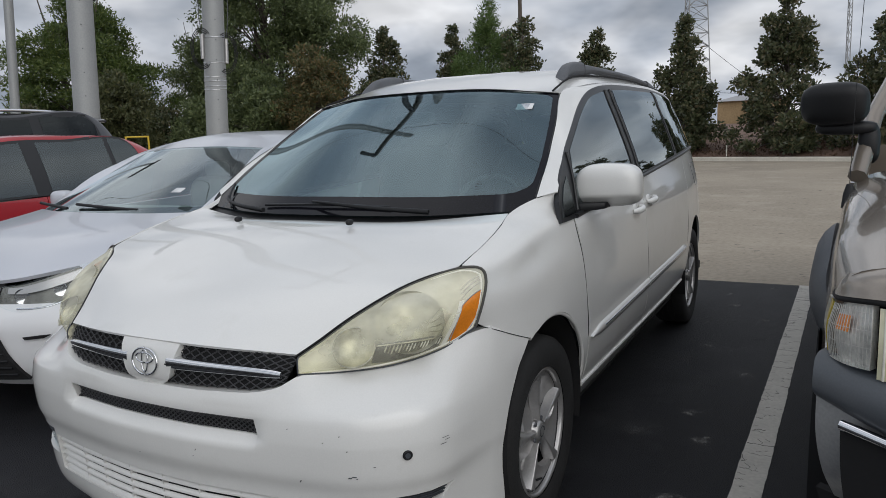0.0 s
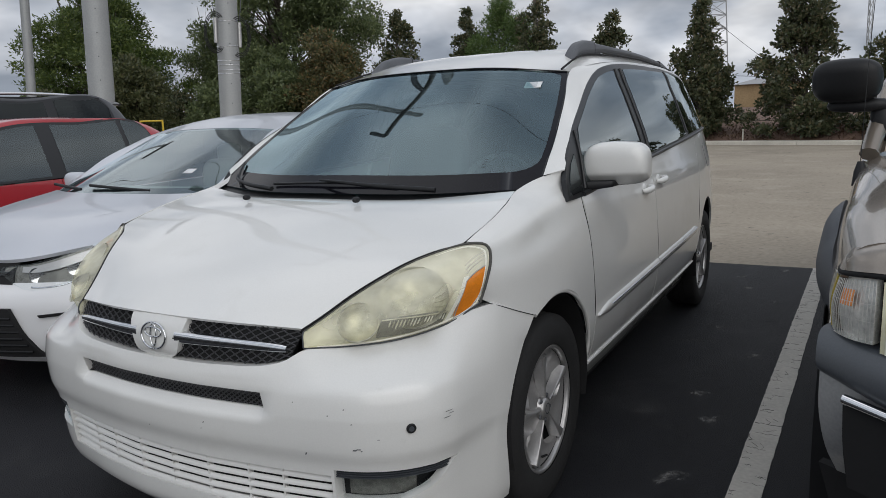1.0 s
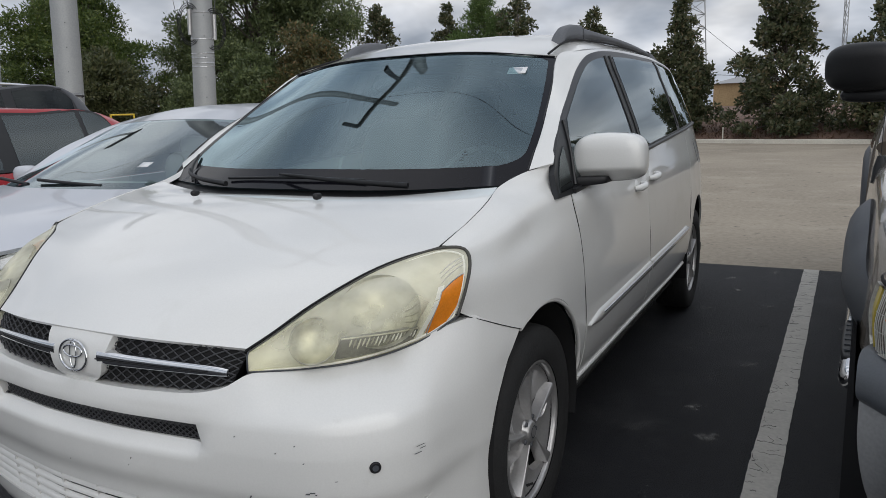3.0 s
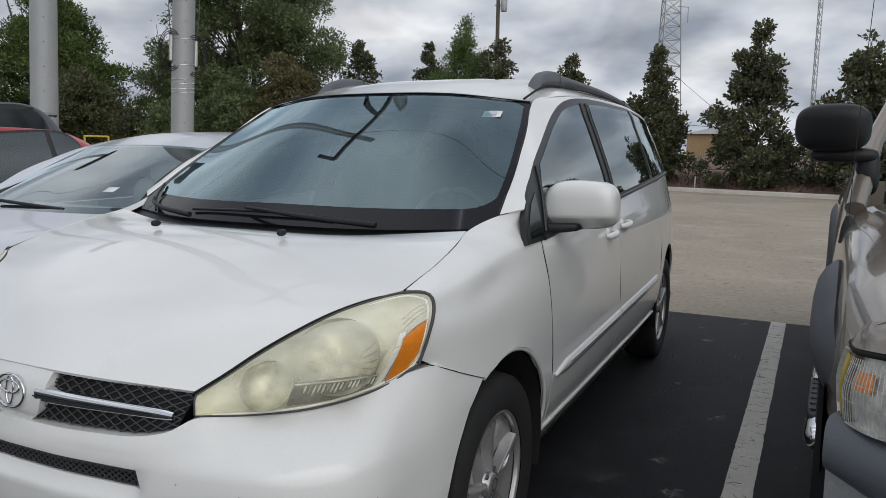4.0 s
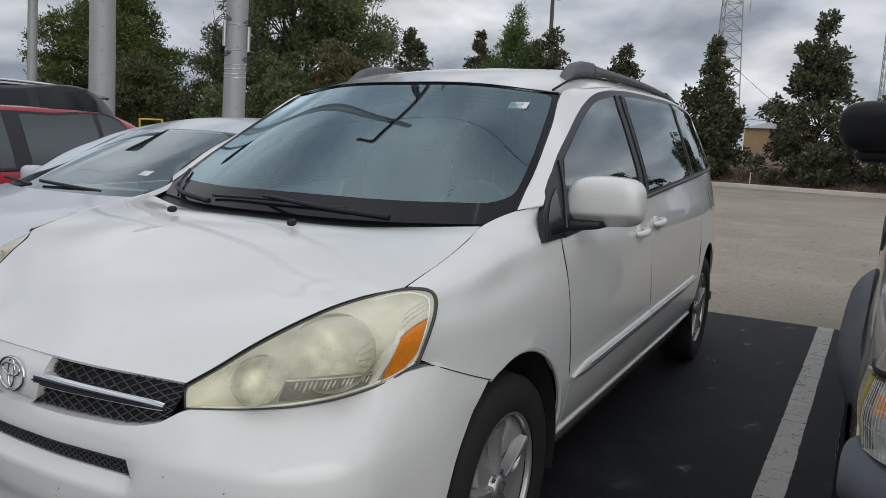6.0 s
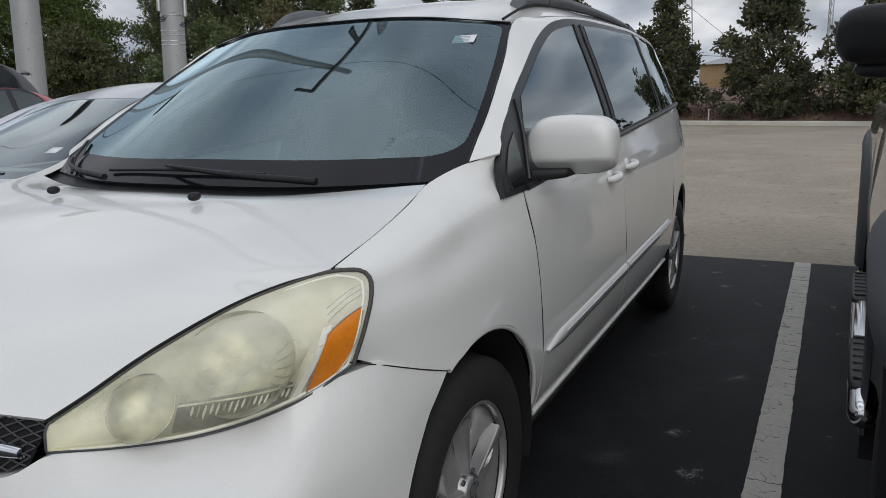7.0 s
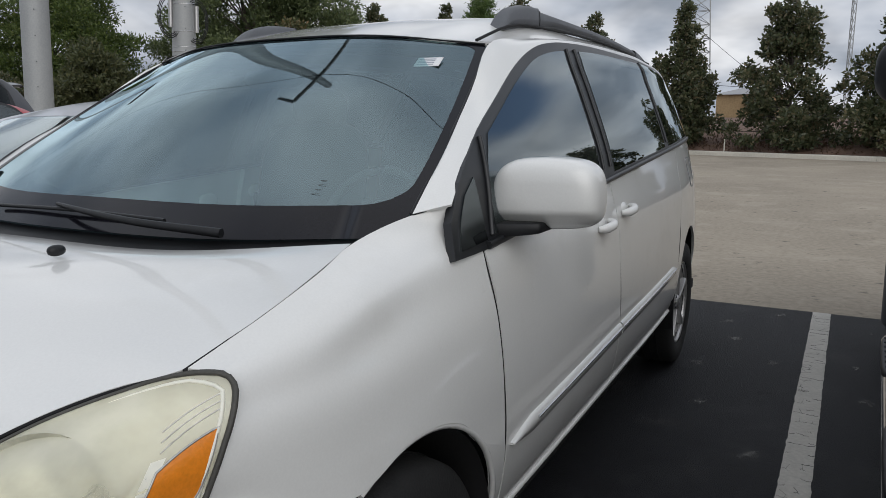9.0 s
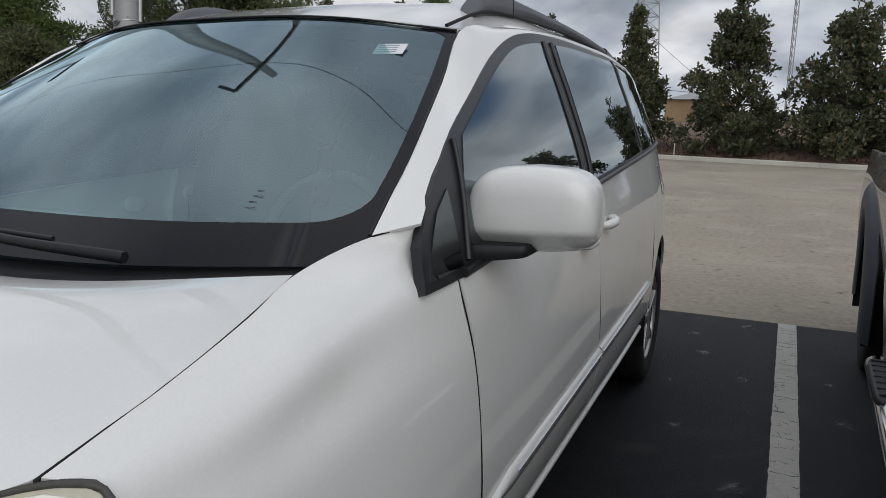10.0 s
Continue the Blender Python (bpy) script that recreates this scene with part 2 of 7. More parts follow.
def coons(bottom, top, left, right, nu, nv):
    """A grid inside four boundary lines (left and right run from bottom to top)."""
    b, t, l, r = curve(bottom, nu), curve(top, nu), curve(left, nv), curve(right, nv)
    u, v = np.linspace(0, 1, nu)[None, :, None], np.linspace(0, 1, nv)[:, None, None]
    flat = (1 - u) * (1 - v) * b[0] + u * (1 - v) * b[-1] + (1 - u) * v * t[0] + u * v * t[-1]
    return (1 - v) * b[None] + v * t[None] + (1 - u) * l[:, None] + u * r[:, None] - flat


def normals(P):
    du, dv = np.gradient(P, axis=1), np.gradient(P, axis=0)
    n = np.cross(du, dv)
    return n / np.maximum(np.linalg.norm(n, axis=2, keepdims=True), 1e-9)


def panel(P, out, rim=0.014, thick=False):
    """Vertices and faces of a sheet-metal panel: the outer skin and a turned-in edge all round. out: a direction that it faces."""
    nv, nu = P.shape[:2]
    n = normals(P)
    if (n * np.asarray(out, float)).sum(-1).mean() < 0:
        P, n = P[:, ::-1], -n[:, ::-1]
    verts = [tuple(p) for p in P.reshape(-1, 3)]
    idx = np.arange(nu * nv).reshape(nv, nu)
    faces = [(idx[j, i], idx[j, i + 1], idx[j + 1, i + 1], idx[j + 1, i]) for j in range(nv - 1) for i in range(nu - 1)]
    skin = len(faces)
    if rim:
        loop = [*idx[0, :-1], *idx[:-1, -1], *idx[-1, :0:-1], *idx[:0:-1, 0]]
        inner = P.reshape(-1, 3)[loop] - rim * n.reshape(-1, 3)[loop]
        base = len(verts)
        verts += [tuple(p) for p in inner]
        k = len(loop)
        faces += [(loop[i], base + i, base + (i + 1) % k, loop[(i + 1) % k]) for i in range(k)]
    return verts, [tuple(int(a) for a in f) for f in faces], skin


def join(*pieces):
    verts, faces, flags = [], [], []
    for v, f, s in pieces:
        o = len(verts)
        verts += v
        faces += [tuple(a + o for a in q) for q in f]
        flags += [i < s for i in range(len(f))]
    return verts, faces, flags


def mesh_of(name, verts, faces, flags=None):
    me = bpy.data.meshes.new(name)
    me.from_pydata([tuple(map(float, v)) for v in verts], [], faces)
    smooth = flags if isinstance(flags, list) else [i < (flags if flags is not None else len(faces)) for i in range(len(faces))]
    me.polygons.foreach_set("use_smooth", smooth)
    me.update()
    sharp = np.zeros(len(me.edges), bool)
    for q in me.polygons:
        if not q.use_smooth:
            sharp[[me.loops[i].edge_index for i in q.loop_indices]] = True
    me.edges.foreach_set("use_edge_sharp", sharp)
    me.update()
    return me


def part(name, data, mat, parent, label=""):
    """Links a bmesh, a (verts, faces, flags) triple or a mesh as one object under a thing or a part."""
    if isinstance(data, tuple):
        data = mesh_of(name, *data)
    elif isinstance(data, bmesh.types.BMesh):
        me = bpy.data.meshes.new(name)
        data.to_mesh(me); data.free()
        data = me
    ob = new(name, data)
    if mat and not data.materials:
        data.materials.append(mat)
    if parent:
        ob.parent = parent
    return tagged(ob, label)


def thing(name, x, y, z, label, category, group="", rz=0):
    e = new(name)
    e.matrix_world = pose(x, y, z, 0, 0, rz)
    e.empty_display_size = 0.2
    return tagged(e, label, category, group)


def flip(P):
    """The same grid on the other side of the middle plane."""
    Q = np.array(P, float).copy()
    Q[..., 0] *= -1
    return Q


def both(P, s):
    return np.asarray(P, float) if s > 0 else flip(P)


def lathe(profile, axis_point, n=40, closed=False):
    """A surface turned about the x direction through axis_point; profile: (x, radius)."""
    verts, faces = [], []
    ax, ay, az = axis_point
    k = len(profile)
    for i in range(n):
        a = 2 * math.pi * i / n
        verts += [(ax + x, ay + r * math.sin(a), az + r * math.cos(a)) for x, r in profile]
    for i in range(n):
        for j in range(k - (0 if closed else 1)):
            p, q = i * k, ((i + 1) % n) * k
            faces.append((p + j, p + (j + 1) % k, q + (j + 1) % k, q + j))
    return verts, faces, len(faces)


def tube(points, radius, n=8, cap=True):
    """A round bar along a line; radius a number or one for each point."""
    p = np.asarray(points, float)
    r = np.broadcast_to(np.asarray(radius, float), (len(p),))
    t = np.gradient(p, axis=0)
    t /= np.maximum(np.linalg.norm(t, axis=1, keepdims=True), 1e-9)
    up = np.array([0, 0, 1.0]) if abs(t[0][2]) < 0.9 else np.array([1.0, 0, 0])
    verts, faces = [], []
    a = np.array([1.0, 0, 0])
    for i in range(len(p)):
        c = np.cross(t[i], up)
        if np.linalg.norm(c) > 1e-5:
            a = c / np.linalg.norm(c)
        b = np.cross(a, t[i])
        verts += [tuple(p[i] + r[i] * (math.cos(2 * math.pi * k / n) * a + math.sin(2 * math.pi * k / n) * b)) for k in range(n)]
    for i in range(len(p) - 1):
        for k in range(n):
            faces.append((i * n + k, i * n + (k + 1) % n, (i + 1) * n + (k + 1) % n, (i + 1) * n + k))
    skin = len(faces)
    if cap:
        faces += [tuple(range(n - 1, -1, -1)), tuple((len(p) - 1) * n + k for k in range(n))]
    return verts, faces, skin


def rounded(cx, cy, cz, sx, sy, sz, power=4.0, nu=28, nv=16, shape=None):
    """A soft-cornered block (superellipsoid) with full sizes sx, sy, sz; shape(x, y, z) in -1..1 may push it about."""
    verts, faces = [], []
    e = 2.0 / power
    f = lambda v: math.copysign(abs(v) ** e, v)
    for j in range(nv + 1):
        a = -math.pi / 2 + math.pi * j / nv
        for i in range(nu):
            b = 2 * math.pi * i / nu
            q = [f(math.cos(a)) * f(math.cos(b)), f(math.cos(a)) * f(math.sin(b)), f(math.sin(a))]
            if shape:
                q = shape(*q)
            verts.append((cx + q[0] * sx / 2, cy + q[1] * sy / 2, cz + q[2] * sz / 2))
    for j in range(nv):
        for i in range(nu):
            faces.append((j * nu + i, j * nu + (i + 1) % nu, (j + 1) * nu + (i + 1) % nu, (j + 1) * nu + i))
    return verts, faces, len(faces)


def block(x0, x1, y0, y1, z0, z1):
    v = [(x, y, z) for z in (z0, z1) for y in (y0, y1) for x in (x0, x1)]
    f = [(0, 2, 3, 1), (4, 5, 7, 6), (0, 1, 5, 4), (2, 6, 7, 3), (0, 4, 6, 2), (1, 3, 7, 5)]
    return v, f, 0


def sheet(P, depth, out):
    """A closed plate: a grid with a second skin depth behind it."""
    nv, nu = P.shape[:2]
    n = normals(P)
    if (n * np.asarray(out, float)).sum(-1).mean() < 0:
        P, n = P[:, ::-1], -n[:, ::-1]
    v, f, s = panel(P, out, depth)
    back = P - depth * n
    o = len(v)
    v += [tuple(p) for p in back.reshape(-1, 3)]
    idx = np.arange(nu * nv).reshape(nv, nu) + o
    f += [(int(idx[j, i]), int(idx[j + 1, i]), int(idx[j + 1, i + 1]), int(idx[j, i + 1])) for j in range(nv - 1) for i in range(nu - 1)]
    return v, f, s


# ---- ground ----
EDGE = 5.53


def slab(name, mat, corners, z0, z1, label, category, cuts=1):
    n = len(corners)
    v = [(x, y, z1) for x, y in corners] + [(x, y, z0) for x, y in corners]
    f = [tuple(range(n))] + [(i, n + i, n + (i + 1) % n, (i + 1) % n) for i in range(n)]
    return tagged(part(name, (v, f, 0), mat, None), label, category, kind="structure")


def asphalt():
    m = material("sealed_asphalt", (0.0115, 0.012, 0.0148), 0.62, 0, 0, 0.45, 0.7, 180, 0.8, 0.28, None, [((0.034, 0.034, 0.036), 1.6, 0.53, 0.74), ((0.005, 0.005, 0.006), 2.7, 0.56, 0.72), ((0.045, 0.045, 0.047), 48, 0.60, 0.70)])
    return m


M_ASPHALT = asphalt()
M_CONCRETE = material("worn_concrete", (0.32, 0.278, 0.222), 0.9, 0, 0, 0.2, 0.35, 18, 0.5, 0.3, None, [((0.40, 0.35, 0.285), 1.1, 0.52, 0.70), ((0.13, 0.115, 0.098), 5.5, 0.60, 0.70), ((0.12, 0.10, 0.085), 30, 0.63, 0.70)])
M_KERB = material("kerb_concrete", (0.60, 0.57, 0.50), 0.85, 0, 0, 0.15, 1.2, 25, 0.2)
M_MULCH = material("pine_straw_mulch", (0.15, 0.092, 0.066), 0.95, 0, 0, 0.45, 1.5, 22, 0.8)
M_GRASS = material("dry_grass_ground", (0.075, 0.08, 0.042), 0.95, 0, 0, 0.35, 0.2, 6, 0.5)
M_PAINT = material("worn_line_paint", (0.47, 0.45, 0.41), 0.8, 0, 0, 0.12, 5, 60, 0.25)
slab("ground", M_GRASS, [(-900, -900), (900, -900), (900, 1500), (-900, 1500)], -0.5, -0.06, "flat grassy ground reaching the horizon", "ground")
slab("pavement", M_ASPHALT, [(-60, -40), (40, -40), (40, EDGE), (-60, EDGE)], -0.3, 0.0, "black sealed asphalt parking lot surface", "parking lot")
kerb = lambda x, d=0.0: 28.75 - 0.42 * x + d
slab("road", M_CONCRETE, [(-60, EDGE + 0.004), (40, EDGE + 0.004), (40, kerb(40)), (-60, kerb(-60))], -0.3, -0.004, "sandy worn concrete driveway behind the parking bays", "driveway")


# ---- white minivan ----
van = thing("minivan", 0, 0, 0, "white minivan with hazy yellowed headlights, parked nose out on asphalt", "minivan")

WY = ((0.3, 0.55, 0.8, 1.1, 1.6, 2.5, 3.4, 4.0, 4.4, 4.7, 5.0), (0.79, 0.89, 0.925, 0.937, 0.941, 0.943, 0.941, 0.925, 0.890, 0.842, 0.77))
TZ = ((0.25, 0.36, 0.45, 0.55, 0.62, 0.75, 0.9, 1.03, 1.1, 1.25, 1.4, 1.55, 1.66, 1.72), (0.12, 0.055, 0.022, 0.004, 0.0, 0.002, 0.012, 0.028, 0.048, 0.088, 0.148, 0.215, 0.275, 0.36))


def side_x(y, z):
    return ease(*WY, y) - ease(*TZ, z)


def on_side(Q, s=1, lift=0.0):
    """Side-view grid (y, z) laid onto the van's flank."""
    return np.stack([s * (side_x(Q[..., 0], Q[..., 1]) + lift), Q[..., 0], Q[..., 1]], -1)


HOOD_C = [(0, 0.045, 0.85), (0, 0.20, 0.94), (0, 0.45, 1.035), (0, 0.69, 1.103), (0, 0.79, 1.113), (0, 0.855, 1.107)]
HOOD_M = [(0.26, 0.060, 0.848), (0.305, 0.21, 0.926), (0.385, 0.45, 1.023), (0.42, 0.69, 1.094), (0.41, 0.81, 1.112), (0.40, 0.88, 1.108)]
HOOD_E = [(0.488, 0.128, 0.832), (0.520, 0.183, 0.861), (0.566, 0.26, 0.907), (0.616, 0.334, 0.947), (0.667, 0.412, 0.981), (0.72, 0.484, 1.004), (0.784, 0.541, 1.021), (0.796, 0.70, 1.064), (0.782, 0.86, 1.101), (0.757, 1.0, 1.131)]
mirrored = lambda line: [(-x, y, z) for x, y, z in line]
hood = part("hood", panel(loft([mirrored(HOOD_E), mirrored(HOOD_M), HOOD_C, HOOD_M, HOOD_E], 44, 49), (0, 0, 1), 0.009), M_WHITE, van, "white hood with faint scuffs")
for s in (-1, 1):
    n = rounded(s * 0.266, 0.715, 1.123, 0.022, 0.036, 0.022, 2.4, 12, 8)
    part("washer_nozzle", n, M_BLACK, hood, "black washer nozzle")

# front bumper: plan line at mid height, drawn in towards the top and the bottom
PLAN = [(0, 0), (0.2, 0.008), (0.4, 0.042), (0.5, 0.068), (0.58, 0.09), (0.66, 0.116), (0.74, 0.158), (0.81, 0.225), (0.86, 0.32), (0.892, 0.44), (0.912, 0.58), (0.92, 0.72), (0.925, 0.84)]
PLAN_F = curve(PLAN, 200)
INSET = ((0.20, 0.232, 0.275, 0.30, 0.35, 0.42, 0.465, 0.505, 0.56, 0.65, 0.70, 0.76, 0.82, 0.88), (0.06, 0.034, 0.026, 0.024, 0.024, 0.022, 0.017, 0.004, 0.0, 0.002, 0.012, 0.03, 0.052, 0.085))
ARCH_Y, ARCH_Z, ARCH_R = 0.95, 0.40, 0.385


def plan_normal():
    d = np.gradient(PLAN_F, axis=0)
    n = np.stack([-d[:, 1], d[:, 0]], 1)
    return n / np.linalg.norm(n, axis=1, keepdims=True)


PLAN_N = plan_normal()
PLAN_S = np.r_[0, np.cumsum(np.linalg.norm(np.diff(PLAN_F, axis=0), axis=1))]


def nose(length, z, lift=0.0):
    """A point of the front skin at a run length from the middle (signed) and a height."""
    length, z = np.broadcast_arrays(np.asarray(length, float), np.asarray(z, float))
    q = np.abs(length)
    fade = np.clip((q - 0.95) / 0.22, 0, 1)
    fade = 1 - 0.72 * fade * fade * (3 - 2 * fade)
    scoop = 0.030 * np.clip((z - 0.583) / 0.027, 0, 1) * np.clip((0.664 - z) / 0.02, 0, 1) * np.clip((0.372 + 0.5 * (z - 0.583) - q + 0.035) / 0.03, 0, 1)
    wing = np.clip((q - 0.22) / 0.50, 0, 1) * np.clip((1.12 - q) / 0.24, 0, 1)
    wing = wing * wing * (3 - 2 * wing)
    off = ease(*INSET, z) * fade + scoop - lift - 0.034 * wing * ease((0.2, 0.28, 0.42, 0.52, 0.65, 0.70, 0.76, 0.80), (0.35, 0.6, 0.95, 1.0, 1.0, 0.8, 0.25, 0.0), z)
    x = np.interp(q, PLAN_S, PLAN_F[:, 0]) + off * np.interp(q, PLAN_S, PLAN_N[:, 0])
    y = np.interp(q, PLAN_S, PLAN_F[:, 1]) + off * np.interp(q, PLAN_S, PLAN_N[:, 1])
    return np.stack([np.sign(length) * np.abs(x) if np.ndim(x) else math.copysign(abs(float(x)), float(length)), y, z], -1)


def run_at(x):
    return float(np.interp(abs(x), PLAN_F[:, 0], PLAN_S))


def run_end(z):
    """Run length at which the bumper meets the wheel arch."""
    y = ARCH_Y - math.sqrt(max(ARCH_R**2 - (z - ARCH_Z) ** 2, 0.0)) if z > ARCH_Z else ARCH_Y - ARCH_R + 0.02 * (ARCH_Z - z) / 0.2
    return float(np.interp(y, PLAN_F[:, 1], PLAN_S))


def top_edge(x):
    """Height of the bumper's upper edge: under the grille, under the headlight, then the seam to the arch."""
    return float(ease((0, 0.25, 0.43, 0.465, 0.51, 0.60, 0.70, 0.80, 0.845, 0.875, 0.90, 0.925), (0.722, 0.726, 0.738, 0.748, 0.783, 0.779, 0.786, 0.815, 0.852, 0.82, 0.79, 0.748), abs(x)))


TOP_LINE = [tuple(nose(run_at(x), z)) for x, z in ((1e-6, 0.722), (0.25, 0.726), (0.42, 0.738), (0.46, 0.748))] + [(0.503, 0.114, 0.777), (0.60, 0.186, 0.775), (0.70, 0.261, 0.782), (0.775, 0.343, 0.798), (0.819, 0.408, 0.819), (0.853, 0.479, 0.857), (0.868, 0.515, 0.853), (0.898, 0.63, 0.803), (0.921, 0.765, 0.749)]
TOP_F = curve(TOP_LINE, 160)
TOP_S = np.maximum.accumulate([PLAN_S[np.argmin(((PLAN_F - p[:2]) ** 2).sum(1))] for p in TOP_F]) + np.arange(160) * 1e-6

OPEN = {"mid": (0.0, 0.395, 0.610, 0.662), "low": (0.0, 0.588, 0.303, 0.432), "fog": (0.598, 0.86, 0.355, 0.452)}


def bumper_skin():
    """The bumper as one skin with three real openings whose edges turn inward."""
    xs = sorted({*np.linspace(0, 0.9, 37).round(3), 0.395, 0.588, 0.598, 0.86})
    runs = [run_at(x) for x in xs] + [None] * 5
    zs = [0.20, 0.215, 0.235, 0.26, 0.285, 0.303, 0.33, 0.355, 0.39, 0.432, 0.452, 0.47, 0.485, 0.50, 0.515, 0.54, 0.565, 0.582, 0.590, 0.600, 0.610, 0.662, 0.672, 0.685]
    rows = len(zs) + 5
    cols = len(runs)
    P = np.zeros((rows, 2 * cols - 1, 3))
    for j in range(rows):
        for i in range(cols):
            z = zs[min(j, len(zs) - 1)]
            end = run_end(min(z, 0.735))
            last = run_at(xs[-1])
            r = runs[i] if runs[i] is not None else last + (i - len(xs) + 1) / 5
            if runs[i] is None:
                r = last + (max(end, last) - last) * (i - len(xs) + 1) / 5
            r = min(r, end)
            p = nose(r if i else 1e-9, z)
            if j >= len(zs):
                t = (j - len(zs) + 1) / 5
                frac = np.interp(runs[i] if runs[i] is not None else r, (0, run_end(0.685)), (0, TOP_S[-1]))
                top = np.array([np.interp(frac, TOP_S, TOP_F[:, c]) for c in range(3)])
                bend = np.array((0.35, -0.65, 0.0)) * 0.005 * math.sin(math.pi * t)
                p = p + (top - p) * t + bend * min(1, p[0] * 2)
            for s in (1, -1):
                P[j, cols - 1 + s * i] = (s * p[0], p[1], p[2])
    P[:, cols - 1, 0] = 0
    return P, xs, zs, cols


def bumper_mesh():
    P, xs, zs, cols = bumper_skin()
    rows, width = P.shape[:2]
    n = normals(P)
    if n[rows // 2, width // 2, 1] > 0:
        n = -n
    verts = [tuple(p) for p in P.reshape(-1, 3)]
    idx = np.arange(rows * width).reshape(rows, width)
    hole = np.zeros((rows - 1, width - 1), bool)
    for x0, x1, z0, z1 in OPEN.values():
        for j in range(rows - 1):
            if j + 1 < len(zs) and zs[j] >= z0 - 1e-6 and zs[j + 1] <= z1 + 1e-6:
                for i in range(len(xs) - 1):
                    if xs[i] >= x0 - 1e-6 and xs[i + 1] <= x1 + 1e-6:
                        hole[j, cols - 1 + i] = hole[j, cols - 2 - i] = True
    faces = [(idx[j, i], idx[j, i + 1], idx[j + 1, i + 1], idx[j + 1, i]) for j in range(rows - 1) for i in range(width - 1) if not hole[j, i]]
    skin = len(faces)
    back = {}

    def behind(k):
        if k not in back:
            back[k] = len(verts)
            p, q = P.reshape(-1, 3)[k], n.reshape(-1, 3)[k]
            verts.append((p[0] - 0.02 * q[0], p[1] + 0.045, p[2]))
        return back[k]

    edges = {}
    for f in faces:
        for a, b in zip(f, (*f[1:], f[0])):
            edges[(a, b)] = 1
    for a, b in list(edges):
        if (b, a) not in edges:
            faces.append((b, a, behind(a), behind(b)))
    return verts, [tuple(int(v) for v in f) for f in faces], skin


bumper = part("front_bumper", bumper_mesh(), M_WHITE, van, "white bumper with paint chips and scratches")


def nose_grid(x0, x1, z0, z1, nu, nv, lift, slant=0.0):
    r = np.linspace(math.copysign(run_at(x0), x0), math.copysign(run_at(x1), x1), nu)
    z = np.linspace(z0, z1, nv)
    R, Z = np.meshgrid(r, z)
    return nose(R + slant * (Z - z0), Z, lift)


def lattice(P, w, depth, mat, parent, label, du=1, dv=1):
    """Diagonal wire mesh laid over a grid of points."""
    nv, nu = P.shape[:2]
    pieces = []
    for j in range(0, nv - dv, dv):
        for i in range(0, nu - du, du):
            for a, b in ((P[j, i], P[j + dv, i + du]), (P[j, i + du], P[j + dv, i])):
                pieces.append(tube([a, (a + b) / 2 + (0, -0.001, 0), b], w, 4, False))
    return part("mesh", join(*pieces), mat, parent, label)


# grille openings: dark backing and diamond mesh
grille = part("grille", panel(nose_grid(-0.47, 0.47, 0.69, 0.86, 41, 6, -0.075), (0, -1, 0), 0.0), M_GAP, van, "black mesh grille with chrome bars")


def grille_face(nu, nv, back):
    """The upper grille between hood edge and bumper."""
    top = np.array([(-x, y, z) for x, y, z in (HOOD_E[0], (0.40, 0.088, 0.845), HOOD_M[0])] + [HOOD_C[0], HOOD_M[0], (0.40, 0.088, 0.845), HOOD_E[0]], float)
    top[:, 2] -= 0.007
    low = np.array([nose(math.copysign(run_at(x), x), top_edge(x) + 0.005) for x in (-0.47, -0.40, -0.26, 1e-6, 0.26, 0.40, 0.47)])
    m = (top + low) / 2
    m[:, 1] -= 0.006
    P = loft([low, m, top], nu, nv)
    P[..., 1] += back
    return P


part("backing", panel(grille_face(41, 5, 0.021), (0, -1, 0), 0.0), M_GAP, grille)
lattice(grille_face(27, 6, 0.016), 0.0021, 0.01, M_MESH, grille, "black diamond mesh")
part("backing", panel(nose_grid(-0.396, 0.396, 0.606, 0.668, 41, 5, -0.010), (0, -1, 0), 0.0), M_GAP, bumper)
lattice(nose_grid(-0.395, 0.395, 0.612, 0.666, 41, 5, -0.004), 0.0020, 0.01, M_MESH, bumper, "black diamond mesh")
part("backing", panel(nose_grid(-0.60, 0.60, 0.292, 0.442, 41, 3, -0.07), (0, -1, 0), 0.0), M_GAP, bumper)
for k in range(5):
    z = 0.4165 - 0.0262 * k
    r = np.linspace(-run_at(0.590), run_at(0.590), 61)
    R, Z = np.meshgrid(r, (z - 0.0105, z - 0.007, z + 0.0035))
    part("slat", sheet(nose(R, Z, np.array([[-0.010], [-0.006], [-0.020]])), 0.006, (0, -1, 0)), M_WHITE, bumper)
for x in (-0.43, -0.31, -0.155, 1e-6, 0.155, 0.31, 0.43):
    part("slat_rib", sheet(nose_grid(x - 0.003, x + 0.003, 0.305, 0.430, 3, 4, -0.013), 0.02, (0, -1, 0)), M_WHITE, bumper)

